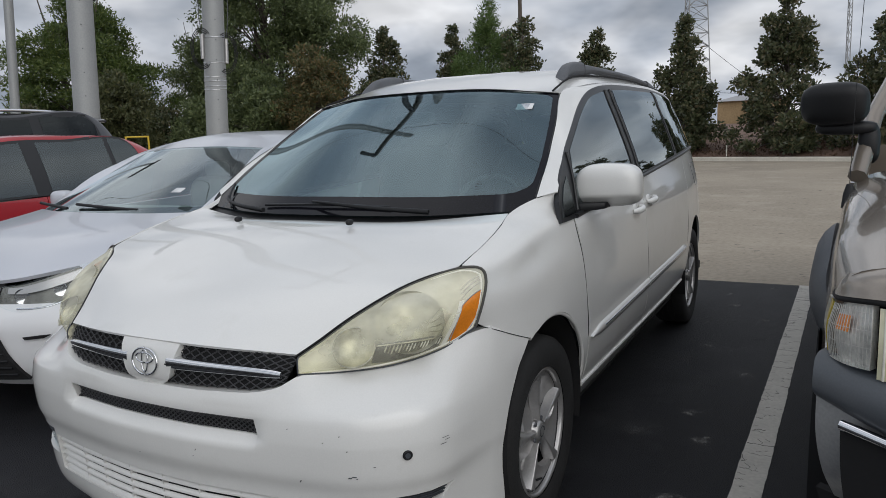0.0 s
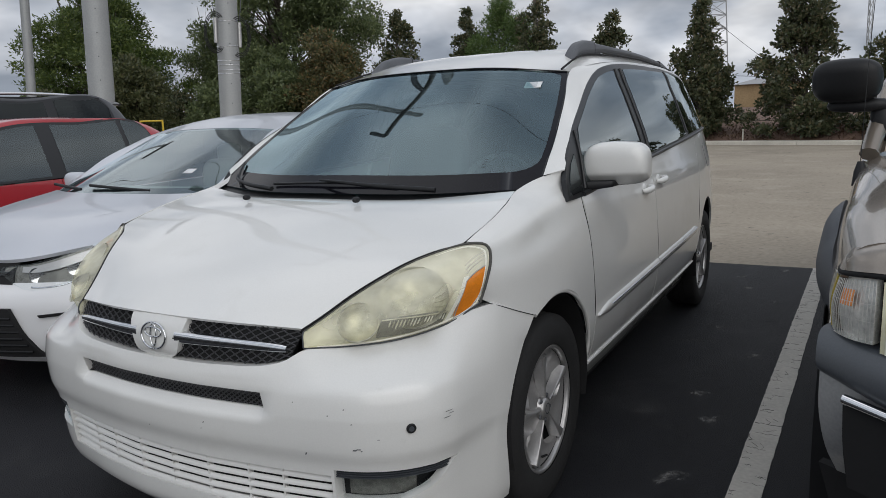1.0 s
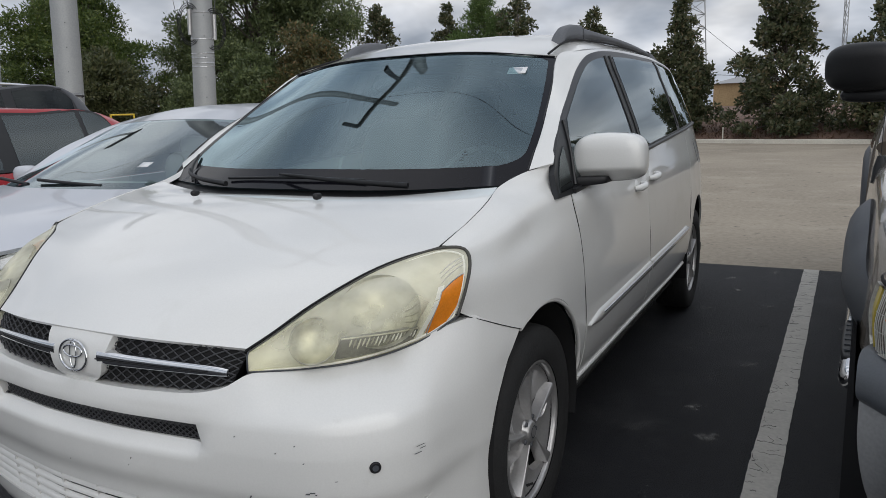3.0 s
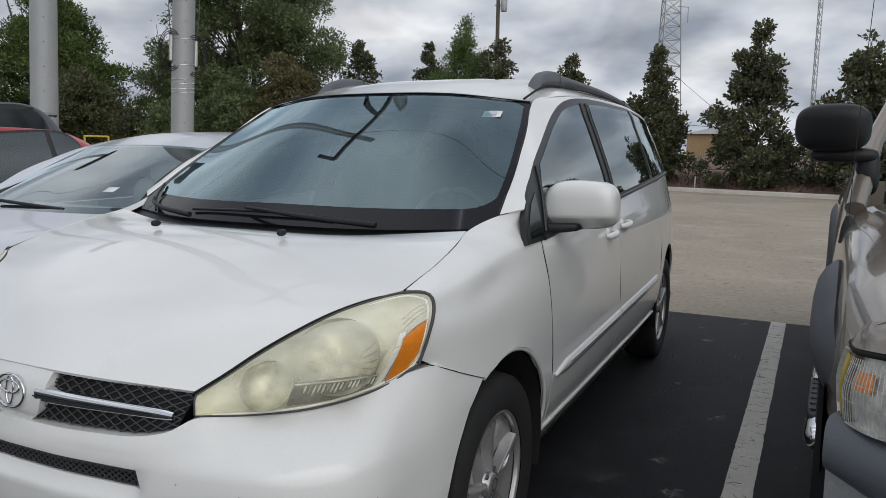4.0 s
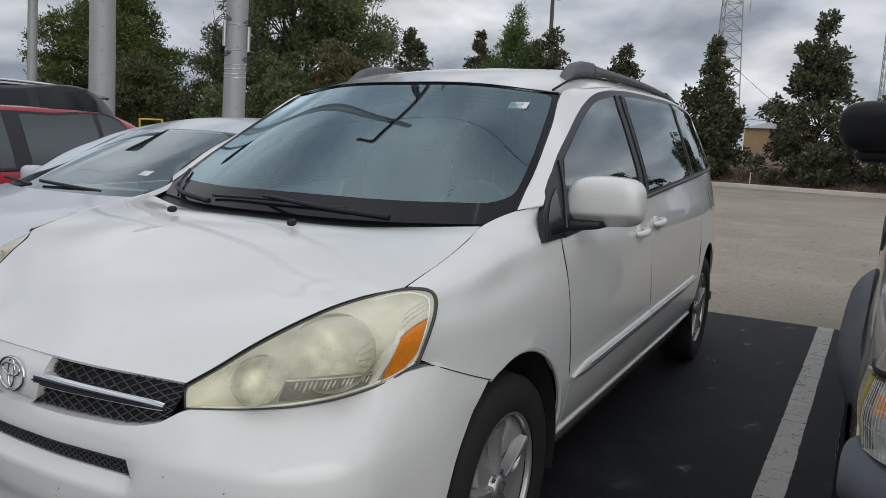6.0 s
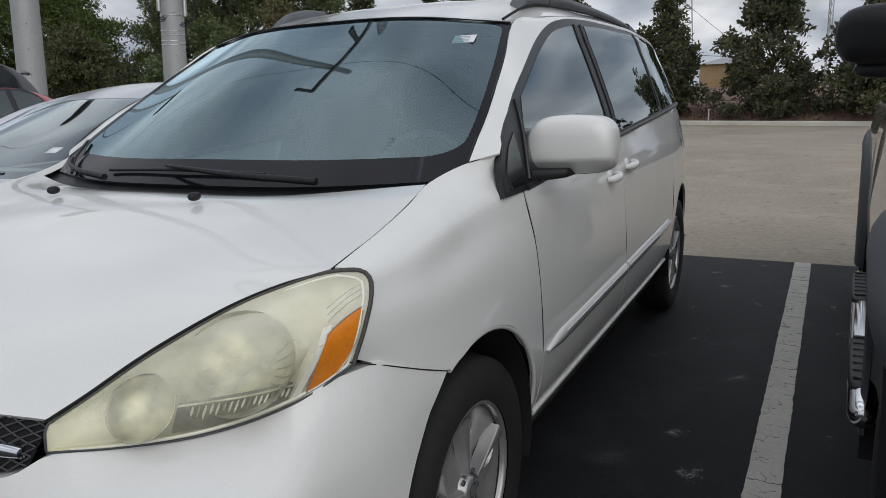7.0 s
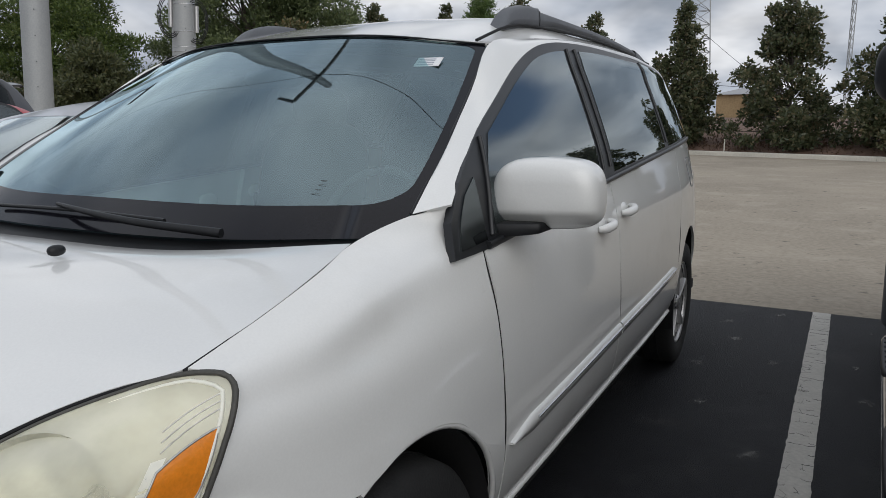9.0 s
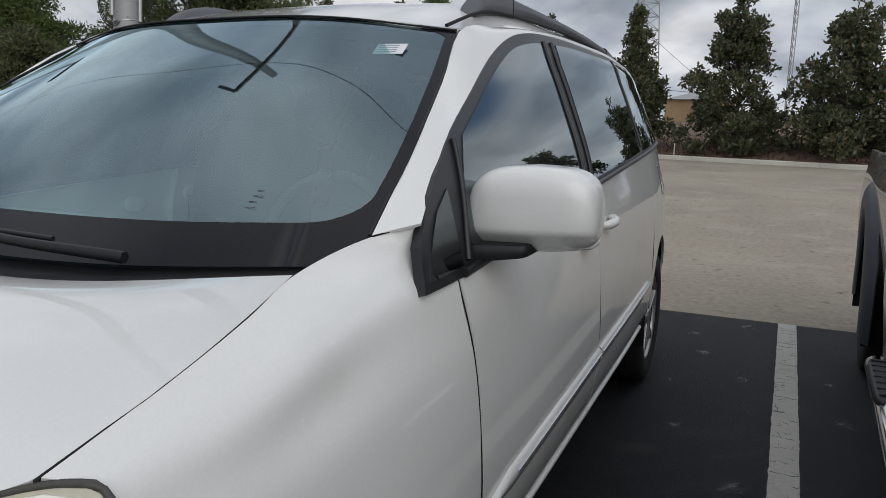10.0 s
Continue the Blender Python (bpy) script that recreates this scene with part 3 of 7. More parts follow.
# chrome bars and badge plate
for s in (-1, 1):
    run = []
    for t in np.linspace(0, 1, 9):
        x = s * (0.085 + 0.378 * t)
        p = nose(math.copysign(run_at(x), x), 0.789 - 0.012 * t * t, 0.004)
        run.append(p + (0, -0.006 + 0.02 * t, 0))
    run = np.array(run)
    tall = np.linspace(1.25, 0.85, 9)[:, None] * np.array((0, 0, 1.0))
    bar = loft([run + (0, 0.012, 0) + 0.0165 * tall, run + (0, -0.007, 0) + 0.012 * tall, run + (0, -0.010, 0), run + (0, -0.007, 0) - 0.012 * tall, run + (0, 0.012, 0) - 0.0165 * tall], 24, 15)
    bar[:, -4:, 2] = bar[:, -4:, 2].mean(0) + (bar[:, -4:, 2] - bar[:, -4:, 2].mean(0)) * np.array([0.99, 0.96, 0.9, 0.72])
    part("chrome_bar", panel(bar, (0, -1, 0), 0.006), M_CHROME, grille, "horizontal chrome grille bar")
    ridge = run + (0, -0.0135, 0.0)
    part("bar_groove", tube(ridge[:-1], 0.0018, 6), M_GAP, grille)


def badge_plate():
    lines = []
    for t, wide, fwd in ((0, 0.055, 0.005), (0.12, 0.085, 0.016), (0.5, 0.105, 0.024), (0.8, 0.118, 0.018), (1, 0.122, 0.004)):
        z = 0.722 + 0.128 * t
        lines.append([(x, 0.036 + 0.28 * x * x + 0.018 * t - fwd, z) for x in (-wide, -wide * 0.5, 0, wide * 0.5, wide)])
    return loft(lines, 22, 20)


plate = part("badge_plate", panel(badge_plate(), (0, -1, 0), 0.03), M_WHITE, grille, "white badge plate")


def ring(cx, cy, cz, rx, rz, r, tilt, n=40):
    pts = [(cx + rx * math.cos(a), cy + tilt * rz * math.sin(a), cz + rz * math.sin(a)) for a in np.linspace(0, 2 * math.pi, n)]
    return tube(pts, r, 6, False)


part("badge", join(ring(0, 0.018, 0.788, 0.053, 0.040, 0.0036, 0.1), ring(0, 0.018, 0.799, 0.036, 0.015, 0.0028, 0.1), ring(0, 0.018, 0.790, 0.013, 0.034, 0.0028, 0.1)), M_CHROME, plate, "oval chrome badge")

# headlights
HL_LOW = [(0.500, 0.113, 0.781), (0.60, 0.183, 0.779), (0.70, 0.258, 0.785), (0.775, 0.341, 0.80), (0.819, 0.408, 0.818), (0.860, 0.496, 0.853)]
HL_TOP = [(0.494, 0.126, 0.825), (0.527, 0.181, 0.855), (0.573, 0.258, 0.901), (0.623, 0.332, 0.941), (0.674, 0.410, 0.976), (0.727, 0.482, 0.999), (0.79, 0.543, 1.017), (0.850, 0.580, 1.018)]
HL_MID = [(0.500, 0.114, 0.803), (0.61, 0.163, 0.822), (0.71, 0.232, 0.848), (0.795, 0.32, 0.884), (0.838, 0.402, 0.914), (0.872, 0.530, 0.930)]
HL_UP = [(0.497, 0.118, 0.816), (0.575, 0.172, 0.848), (0.655, 0.248, 0.888), (0.735, 0.335, 0.930), (0.800, 0.425, 0.965), (0.868, 0.560, 0.982)]


def headlight(s):
    Q = both(loft([HL_LOW, HL_MID, HL_UP, HL_TOP], 34, 20), s)
    Q[-1, -1] = (Q[-1, -2] + Q[-2, -1]) / 2
    n = normals(Q)
    if (n * np.array((s, -1, 0))).sum(-1).mean() < 0:
        n = -n
    lamp = part("headlight", panel(Q, (s, -1, 0), 0.012), M_HAZE, van, "yellowed hazy headlight lens")
    lamp.visible_shadow = False

    def lens(u, w, h=0.0):
        """A point of the lens, u along and w up it (0..1), h above its skin."""
        a, b = min(u, 0.9999) * 33, min(w, 0.9999) * 19
        i, j = int(a), int(b)
        a, b = a - i, b - j
        G = Q + n * h
        return (G[j, i] * (1 - a) + G[j, i + 1] * a) * (1 - b) + (G[j + 1, i] * (1 - a) + G[j + 1, i + 1] * a) * b

    deep = np.sqrt(np.sin(math.pi * np.linspace(0, 1, 20))[:, None].clip(0) * np.sin(math.pi * np.linspace(0, 1, 34))[None].clip(0))
    part("housing", panel(Q - n * 0.003 + np.array((-0.40 * s, 0.90, -0.1)) * (0.135 * deep)[..., None], (s, -1, 0), 0.0), M_HOUSING, lamp, "pale reflector housing")
    # seal round the lens, thicker along the fender, and a pale moulded border inside it
    low, rear, top, tip = Q[0], Q[:, -1], Q[-1], Q[:, 0]
    out = np.array((s * 0.001, -0.0005, 0))
    part("seal", tube(np.concatenate([tip[::-1], low[1:]]) + out, 0.0024, 5), M_FLARE, lamp)
    run = curve(np.concatenate([rear[:-3:3], rear[-3:-2], rear[-1:], top[-3:-2], top[::-1][5::3], top[:1]]), 70) + out
    part("seal", tube(run, np.interp(np.arange(70), [0, 18, 30, 69], [0.0046, 0.0050, 0.0030, 0.0022]), 6), M_SEAL, lamp, "grey-brown rubber seal")
    ring_uw = [(u, 0.035) for u in np.linspace(0.07, 0.965, 30)] + [(0.972, w) for w in np.linspace(0.06, 0.86, 12)] + [(0.955, 0.90), (0.93, 0.925)] + [(u, 0.945) for u in np.linspace(0.90, 0.72, 7)]
    part("lens_border", tube([lens(u, w, -0.001) for u, w in ring_uw], np.interp(np.arange(len(ring_uw)), [0, 6, 44, 50], [0.002, 0.0036, 0.0036, 0.001]), 6), M_HOUSING, lamp)
    # two round reflector bowls with bright rims
    for u, w, radius, depth, deep in ((0.262, 0.50, 0.058, 0.016, 0.034), (0.545, 0.56, 0.100, 0.024, 0.048)):
        c = lens(u, w, -depth)
        d = n[int(w * 19), int(u * 33)] + np.array((s * 0.15, -0.25, 0.05))
        d /= np.linalg.norm(d)
        a = np.cross(d, (0, 0, 1.0)); a /= np.linalg.norm(a)
        b = np.cross(d, a)
        circle = lambda f, g: [c + d * g + radius * f * (math.cos(t) * a + math.sin(t) * b) for t in np.linspace(0, 2 * math.pi, 33)]
        rows = [circle(f, g * deep) for f, g in ((1.0, 0.0), (0.93, -0.25), (0.78, -0.6), (0.5, -0.88), (0.2, -1.0), (0.02, -1.02))]
        bowl = part("reflector_bowl", panel(np.array(rows), d, 0.0), M_BOWL, lamp, "round reflector")
        if radius < 0.06:
            part("bowl_rim", tube(circle(1.02, 0.002), 0.0013, 6, False), M_BOWL, bowl, "pale ring")
        else:
            for q in range(5):
                turn_a = (math.pi if s > 0 else 0.0) + 0.24 * (q - 2)
                rib_at = lambda f, g: c + d * g * deep + radius * f * (math.cos(turn_a) * a + math.sin(turn_a) * b)
                part("bowl_flute", tube([rib_at(0.94, -0.22), rib_at(0.78, -0.57), rib_at(0.56, -0.80)], [0.0016, 0.0024, 0.0010], 5), M_BOWL, bowl)
    # fluted low strip under a ledge
    upper = lambda q: lens(0.375 + 0.37 * q, 0.352 - 0.20 * q, -0.002)
    lower = lambda q: lens(0.365 + 0.365 * q, 0.085 - 0.075 * q, -0.002)
    grid = np.array([[lower(q) + (upper(q) - lower(q)) * t for q in np.linspace(0, 1, 15)] for t in np.linspace(0, 1, 5)])
    strip = part("fluted_strip", panel(grid, (s, -1, 0), 0.01), M_FLUTE, lamp, "dark fluted strip")
    part("ledge", tube([upper(q) for q in np.linspace(0, 1, 14)], 0.0020, 6), M_BOWL, strip)
    for k in range(17):
        q = 0.12 + 0.052 * k
        part("flute", tube([upper(q) * (1 - t) + lower(q) * t + n[2, 17] * 0.002 for t in np.linspace(0.06, 0.40 + 0.22 * ((k * 7) % 5) / 5, 4)], [0.0012, 0.0021, 0.0023, 0.0010], 6), M_BOWL if k % 4 == 1 else M_HOUSING, strip)
    # pale rib and the amber turn lens
    rib = np.array([[lens(0.735 + 0.088 * t + e, 0.02 + 0.47 * t, 0.0006) for e in (0, 0.012, 0.024, 0.034)] for t in np.linspace(0, 1, 10)])
    part("rib", panel(rib, (s, -1, 0), 0.02), M_HOUSING, lamp, "pale rib before the turn lens")
    uw = coons([(0.80, 0.035), (0.86, 0.03), (0.918, 0.03)], [(0.838, 0.43), (0.905, 0.52), (0.972, 0.61)], [(0.80, 0.035), (0.812, 0.25), (0.838, 0.43)], [(0.918, 0.03), (0.958, 0.12), (0.972, 0.30), (0.972, 0.61)], 9, 12)
    am = np.array([[lens(u, w, 0.0012) for u, w in row] for row in uw])
    turn = part("turn_lens", panel(am, (s, -1, 0), 0.006), M_AMBER, lamp, "orange turn signal lens")
    part("turn_edge", tube(np.concatenate([am[0], am[1:, -1], am[-1, ::-1][1:], am[::-1, 0][1:]]), 0.0016, 5, False), M_ALLOY, turn)
    for k in range(3):
        part("moulded_line", tube([lens(0.842 + 0.125 * q, 0.52 + 0.055 * k + 0.21 * q, 0.0002) for q in np.linspace(0, 1, 6)], 0.0011, 5), M_LAMP, lamp)
    return lamp


headlight(1), headlight(-1)

# fog lamps and park sensors
for s in (-1, 1):
    pocket = nose_grid(s * 0.594, s * 0.865, 0.345, 0.46, 17, 8, -0.05)
    fog = part("fog_lamp", panel(pocket, (0, -1, 0), 0.0), M_BLACK, bumper, "fog lamp in a dark ribbed pocket")
    for k in range(4):
        part("pocket_rib", sheet(nose_grid(s * 0.60, s * 0.858, 0.4265 + 0.0062 * k, 0.429 + 0.0062 * k, 15, 2, -0.006 - 0.002 * k), 0.02, (0, -1, 0)), M_FLARE, fog)
    part("reflector", panel(nose_grid(s * 0.625, s * 0.80, 0.36, 0.418, 15, 6, -0.04), (0, -1, 0), 0.0), M_FLUTE, fog, "dull lamp reflector")
    part("lamp_glass", sheet(nose_grid(s * 0.614, s * 0.82, 0.357, 0.423, 15, 6, -0.012), 0.006, (0, -1, 0)), G_CLEAR, fog, "clear fog lamp glass")
    x = s * 0.783
    c = nose(math.copysign(run_at(x), x), 0.58, 0.002)
    d = nose(math.copysign(run_at(x), x), 0.58, 0.02) - c
    d /= np.linalg.norm(d)
    sensor = part("park_sensor", tube([c - d * 0.01, c + d * 0.002, c + d * 0.0035], [0.0135, 0.0135, 0.011], 20), M_BLACK, bumper, "round black park sensor")
    part("sensor_face", tube([c, c + d * 0.0048], [0.0078, 0.0072], 16), M_FLARE, sensor)
for x, z, w, h in ((0.663, 0.524, 0.009, 0.004), (0.673, 0.527, 0.011, 0.003), (0.680, 0.522, 0.004, 0.003), (0.525, 0.50, 0.004, 0.008), (0.499, 0.648, 0.003, 0.003), (0.643, 0.64, 0.003, 0.003), (0.18, 0.53, 0.003, 0.003), (0.72, 0.555, 0.005, 0.002), (0.842, 0.605, 0.010, 0.0016), (0.845, 0.597, 0.007, 0.0016), (0.839, 0.588, 0.009, 0.002), (0.19, 0.55, 0.003, 0.006), (-0.05, 0.50, 0.003, 0.005), (0.60, 0.62, 0.003, 0.003), (0.66, 0.60, 0.003, 0.003)):
    part("paint_chip", panel(nose_grid(x - w / 2, x + w / 2, z - h / 2, z + h / 2, 4, 3, 0.0012, 0.6), (0, -1, 0), 0.0), M_RAIL, bumper, "dark paint chip")

for s in (-1, 1):
    Q = coons([(0.76, 0.355), (0.81, 0.355), (0.862, 0.355)], [(0.76, 0.356), (0.815, 0.385), (0.852, 0.455)], [(0.76, 0.355), (0.76, 0.356)], [(0.862, 0.355), (0.862, 0.40), (0.862, 0.455)], 16, 8)
    P = np.array([[nose(math.copysign(run_at(x), s * x), z, 0.0005) for x, z in row] for row in Q])
    part("pocket_lip", sheet(P, 0.03, (s * 0.5, -1, 0)), M_WHITE, bumper)

# fenders
FEN = [
    [(0.797, 0.546, 1.026), (0.801, 0.70, 1.066), (0.788, 0.86, 1.103), (0.763, 1.002, 1.133), (0.806, 1.159, 1.172), (0.866, 1.228, 1.192)],
    [(0.845, 0.576, 1.010), (0.868, 0.72, 1.022), (0.876, 0.88, 1.046), (0.873, 1.03, 1.067), (0.884, 1.17, 1.078), (0.897, 1.312, 1.077)],
    [(0.860, 0.560, 0.968), (0.8845, 0.71, 0.970), (0.8885, 0.88, 0.990), (0.8920, 1.03, 1.008), (0.8990, 1.17, 1.018), (0.9060, 1.320, 1.024)],
    [(0.870, 0.536, 0.93), (0.899, 0.70, 0.925), (0.912, 0.88, 0.935), (0.915, 1.03, 0.945), (0.918, 1.17, 0.945), (0.922, 1.331, 0.946)],
    [(0.868, 0.510, 0.885), (0.912, 0.735, 0.83), (0.926, 0.90, 0.84), (0.930, 1.05, 0.845), (0.932, 1.18, 0.83), (0.934, 1.345, 0.82)],
    [(0.857, 0.491, 0.866), (0.923, 0.77, 0.752), (0.934, 0.95, 0.787), (0.938, 1.12, 0.747), (0.940, 1.25, 0.645), (0.940, 1.353, 0.60)],
]
for s in (-1, 1):
    main = panel(both(loft(FEN, 40, 30), s), (s, 0, 0.3), 0.02)
    back = [(ARCH_Y + ARCH_R * math.sin(a), ARCH_Z + ARCH_R * math.cos(a)) for a in np.linspace(0.86, 1.62, 8)]
    low = np.array([[(a + (1.356 - a) * t, b + (min(b, 0.597) - b) * t) for t in np.linspace(0, 1, 4)] for a, b in back])
    low[0, :, 1] = np.linspace(back[0][1], 0.6, 4)
    strip = panel(on_side(low, s), (s, 0, 0), 0.02)
    part("front_fender", join(main, strip), M_WHITE, van)
    lip = np.array([(s * (side_x(ARCH_Y + ARCH_R * math.sin(a), ARCH_Z + ARCH_R * math.cos(a)) - 0.006), ARCH_Y + (ARCH_R - 0.004) * math.sin(a), ARCH_Z + (ARCH_R - 0.004) * math.cos(a)) for a in np.linspace(-0.45, 1.6, 24)])
    part("arch_lip", tube(lip, 0.008, 6), M_WHITE, van)
    wall = np.array([[(s * x, ARCH_Y + (ARCH_R - 0.012) * math.sin(a), ARCH_Z + (ARCH_R - 0.012) * math.cos(a)) for a in np.linspace(-1.9, 1.9, 30)] for x in (0.915, 0.60)])
    part("wheel_housing", panel(wall, (0, 0, -1), 0.0), M_GAP, van, "black wheel arch liner")


def door_panel(left, right, bottom, top, s, name, label=""):
    Q = coons(bottom, top, left, right, 22, 26)
    return part(name, panel(on_side(Q, s), (s, 0, 0), 0.02), M_WHITE, van, label)


BELT = lambda y: float(ease((1.31, 2.42, 3.42, 4.4, 4.9), (1.077, 1.150, 1.205, 1.245, 1.26), y))
DC = [(1.36, 0.40), (1.357, 0.55), (1.351, 0.786), (1.333, 0.946), (1.313, 1.077)]
for s in (-1, 1):
    b_cut = [(2.405, 0.40), (2.408, 0.64), (2.415, 0.85), (2.42, BELT(2.42))]
    b_cut2 = [(y + 0.007, z) for y, z in b_cut]
    r_cut = [(3.58, 0.40), (3.585, 0.64), (3.66, 0.9), (3.78, BELT(3.78))]
    front = door_panel([(y + 0.006, z) for y, z in DC], b_cut, [(1.366, 0.40), (2.405, 0.40)], [(1.319, 1.077), (1.8, BELT(1.8)), (2.42, BELT(2.42))], s, "front_door", "white front door")
    slide = door_panel(b_cut2, r_cut, [(2.412, 0.40), (3.58, 0.40)], [(2.427, BELT(2.427)), (3.0, BELT(3.0)), (3.78, BELT(3.78))], s, "sliding_door", "white sliding door")
    FUEL_Y = 4.10
    # quarter panel round the rear wheel
    ry, rr = 3.996, 0.385
    arch = [(ry + rr * math.sin(a), ARCH_Z + rr * math.cos(a)) for a in np.linspace(-1.45, 1.35, 14)]
    Q = coons([(3.59, 0.45), *arch, (4.40, 0.46), (4.95, 0.47)], [(3.787, BELT(3.787)), (4.3, BELT(4.3)), (4.93, 1.26)], [(3.59, 0.45), (3.592, 0.64), (3.667, 0.9), (3.787, BELT(3.787))], [(4.95, 0.47), (5.0, 0.8), (4.93, 1.26)], 48, 16)
    part("quarter_panel", panel(on_side(Q, s), (s, 0, 0), 0.02), M_WHITE, van)
    wall = np.array([[(s * min(x, side_x(ry + rr * math.sin(a), 0.7) - 0.012), ry + (rr - 0.01) * math.sin(a), ARCH_Z + (rr - 0.01) * math.cos(a)) for a in np.linspace(-1.9, 1.9, 30)] for x in (0.918, 0.60)])
    part("wheel_housing", panel(wall, (0, 0, -1), 0.0), M_GAP, van, "black wheel arch liner")
    # sill with a turned lower edge
    Q = np.array([[(y, z) for y in np.linspace(1.345, 3.60, 20)] for z in (0.27, 0.30, 0.33, 0.355, 0.375, 0.394)])
    part("sill", panel(on_side(Q, s), (s, 0, 0), 0.03), M_WHITE, van, "white sill")
    part("sill_edge", tube([(s * (side_x(y, 0.39) + 0.004), y, 0.394) for y in np.linspace(1.36, 3.58, 12)], 0.009, 6), M_WHITE, van)
    # body side moulding in two lengths, pointed at the front
    for door, y0, y1, tip in ((front, 1.385, 2.402, True), (slide, 2.418, 3.46, False)):
        c = lambda y: 0.591 + 0.022 * (y - 1.385)
        rows = []
        for f, out in ((-1, 0.0), (-0.8, 0.011), (0.1, 0.013), (0.75, 0.011), (1, 0.0)):
            row = []
            for t in np.linspace(0, 1, 24):
                y = y0 + (y1 - y0) * t
                h = 0.024 * (min(1, 0.12 + t * 7) if tip else 1) * (1 if tip or t < 0.97 else 0.7)
                z = c(y) + f * h
                row.append((s * (side_x(y, z) + out), y, z))
            rows.append(row)
        mould = part("side_moulding", panel(np.array(rows), (s, 0, 0), 0.004), M_WHITE, door, "white body side moulding")
        strip = [(s * (side_x(y, c(y)) + 0.0145), y, c(y) + 0.0075) for y in np.linspace(y0 + 0.16 * tip, y1 - 0.01, 12)]
        part("chrome_strip", tube(strip, 0.0042, 6), M_CHROME, mould, "bright strip")
    # handles
    for door, y0 in ((front, 2.165), (slide, 2.475)):
        z = 1.012 if door is front else 1.032
        cup = rounded(s * (side_x(y0 + 0.07, z) - 0.012), y0 + 0.062, z, 0.03, 0.11, 0.07, 2.2, 20, 10)
        hub = part("door_handle", tube([(s * (side_x(y0 + 0.125 * t, z) + 0.002 + 0.030 * math.sin(math.pi * min(1, max(0, t * 1.02))) ** 0.5), y0 + 0.125 * t, z + 0.014 * t) for t in np.linspace(0, 1, 12)], [0.010, 0.0145, 0.016, 0.016, 0.016, 0.016, 0.016, 0.016, 0.016, 0.016, 0.0145, 0.010], 10), M_WHITE, door, "white door handle")
        part("handle_cup", cup, M_WHITE, hub)
    # fuel door outline
    if s > 0:
        Q = coons([(FUEL_Y, 1.00), (FUEL_Y + 0.16, 1.00)], [(FUEL_Y, 1.15), (FUEL_Y + 0.16, 1.15)], [(FUEL_Y, 1.00), (FUEL_Y, 1.08), (FUEL_Y, 1.15)], [(FUEL_Y + 0.16, 1.00), (FUEL_Y + 0.16, 1.08), (FUEL_Y + 0.16, 1.15)], 8, 8)
        fuel = part("fuel_door", sheet(on_side(Q, s, 0.0015), 0.006, (s, 0, 0)), M_WHITE, van)
        rim = [(FUEL_Y + 0.08 + 0.085 * math.copysign(abs(math.cos(a)) ** 0.35, math.cos(a)), 1.075 + 0.08 * math.copysign(abs(math.sin(a)) ** 0.35, math.sin(a))) for a in np.linspace(0, 2 * math.pi, 49)]
        part("fuel_door_gap", tube(on_side(np.array(rim), s, 0.0005), 0.0024, 5, False), M_FLARE, fuel)

# dark shut lines between the panels
for s in (-1, 1):
    lines = [[(s * (x - 0.002), y, z - 0.004) for x, y, z in [(0.7935, 0.543, 1.0255), (0.798, 0.70, 1.0655), (0.785, 0.86, 1.1025), (0.760, 1.001, 1.1325)]],
             [(s * (x + 0.0005), y - 0.0005, z) for x, y, z in [(0.859, 0.487, 0.860), (0.884, 0.57, 0.828), (0.908, 0.68, 0.783), (0.922, 0.767, 0.750)]],
             [tuple(p) for p in on_side(np.array([(y + 0.003, z) for y, z in DC]), s, -0.003)],
             [tuple(p) for p in on_side(np.array([(y + 0.0035, z) for y, z in b_cut]), s, -0.003)],
             [tuple(p) for p in on_side(np.array([(y + 0.0035, z) for y, z in r_cut]), s, -0.003)],
             [(s * 0.8035, 1.157, 1.1715), (s * 0.838, 1.195, 1.183), (s * 0.864, 1.226, 1.192)]]
    for k, l in enumerate(lines):
        part("shut_line", tube(curve(l, 24), (0.0026, 0.0015, 0.0015, 0.0024, 0.0024, 0.0016)[k], 6), M_GAP, van, "dark panel gap")
for s in (-1, 1):
    part("shut_line", tube(curve([(s * x, y - 0.004, z - 0.004) for x, y, z in HOOD_E[:7]], 24), 0.0028, 6), M_GAP, van)

# glasshouse
DLO_TOP = [(1.19, 1.155), (1.232, 1.203), (1.39, 1.315), (1.63, 1.428), (1.90, 1.540), (2.12, 1.605), (2.30, 1.632), (2.60, 1.655), (3.2, 1.672), (3.9, 1.668), (4.4, 1.61), (4.66, 1.48), (4.74, 1.30)]
DLO_LOW = [(1.172, 1.078), (1.315, 1.079), (1.8, 1.115), (2.42, 1.152), (3.42, 1.207), (4.3, 1.245), (4.74, 1.255)]


def dlo_top(y):
    return float(np.interp(y, *zip(*[tuple(q) for q in curve(DLO_TOP, 200)])))


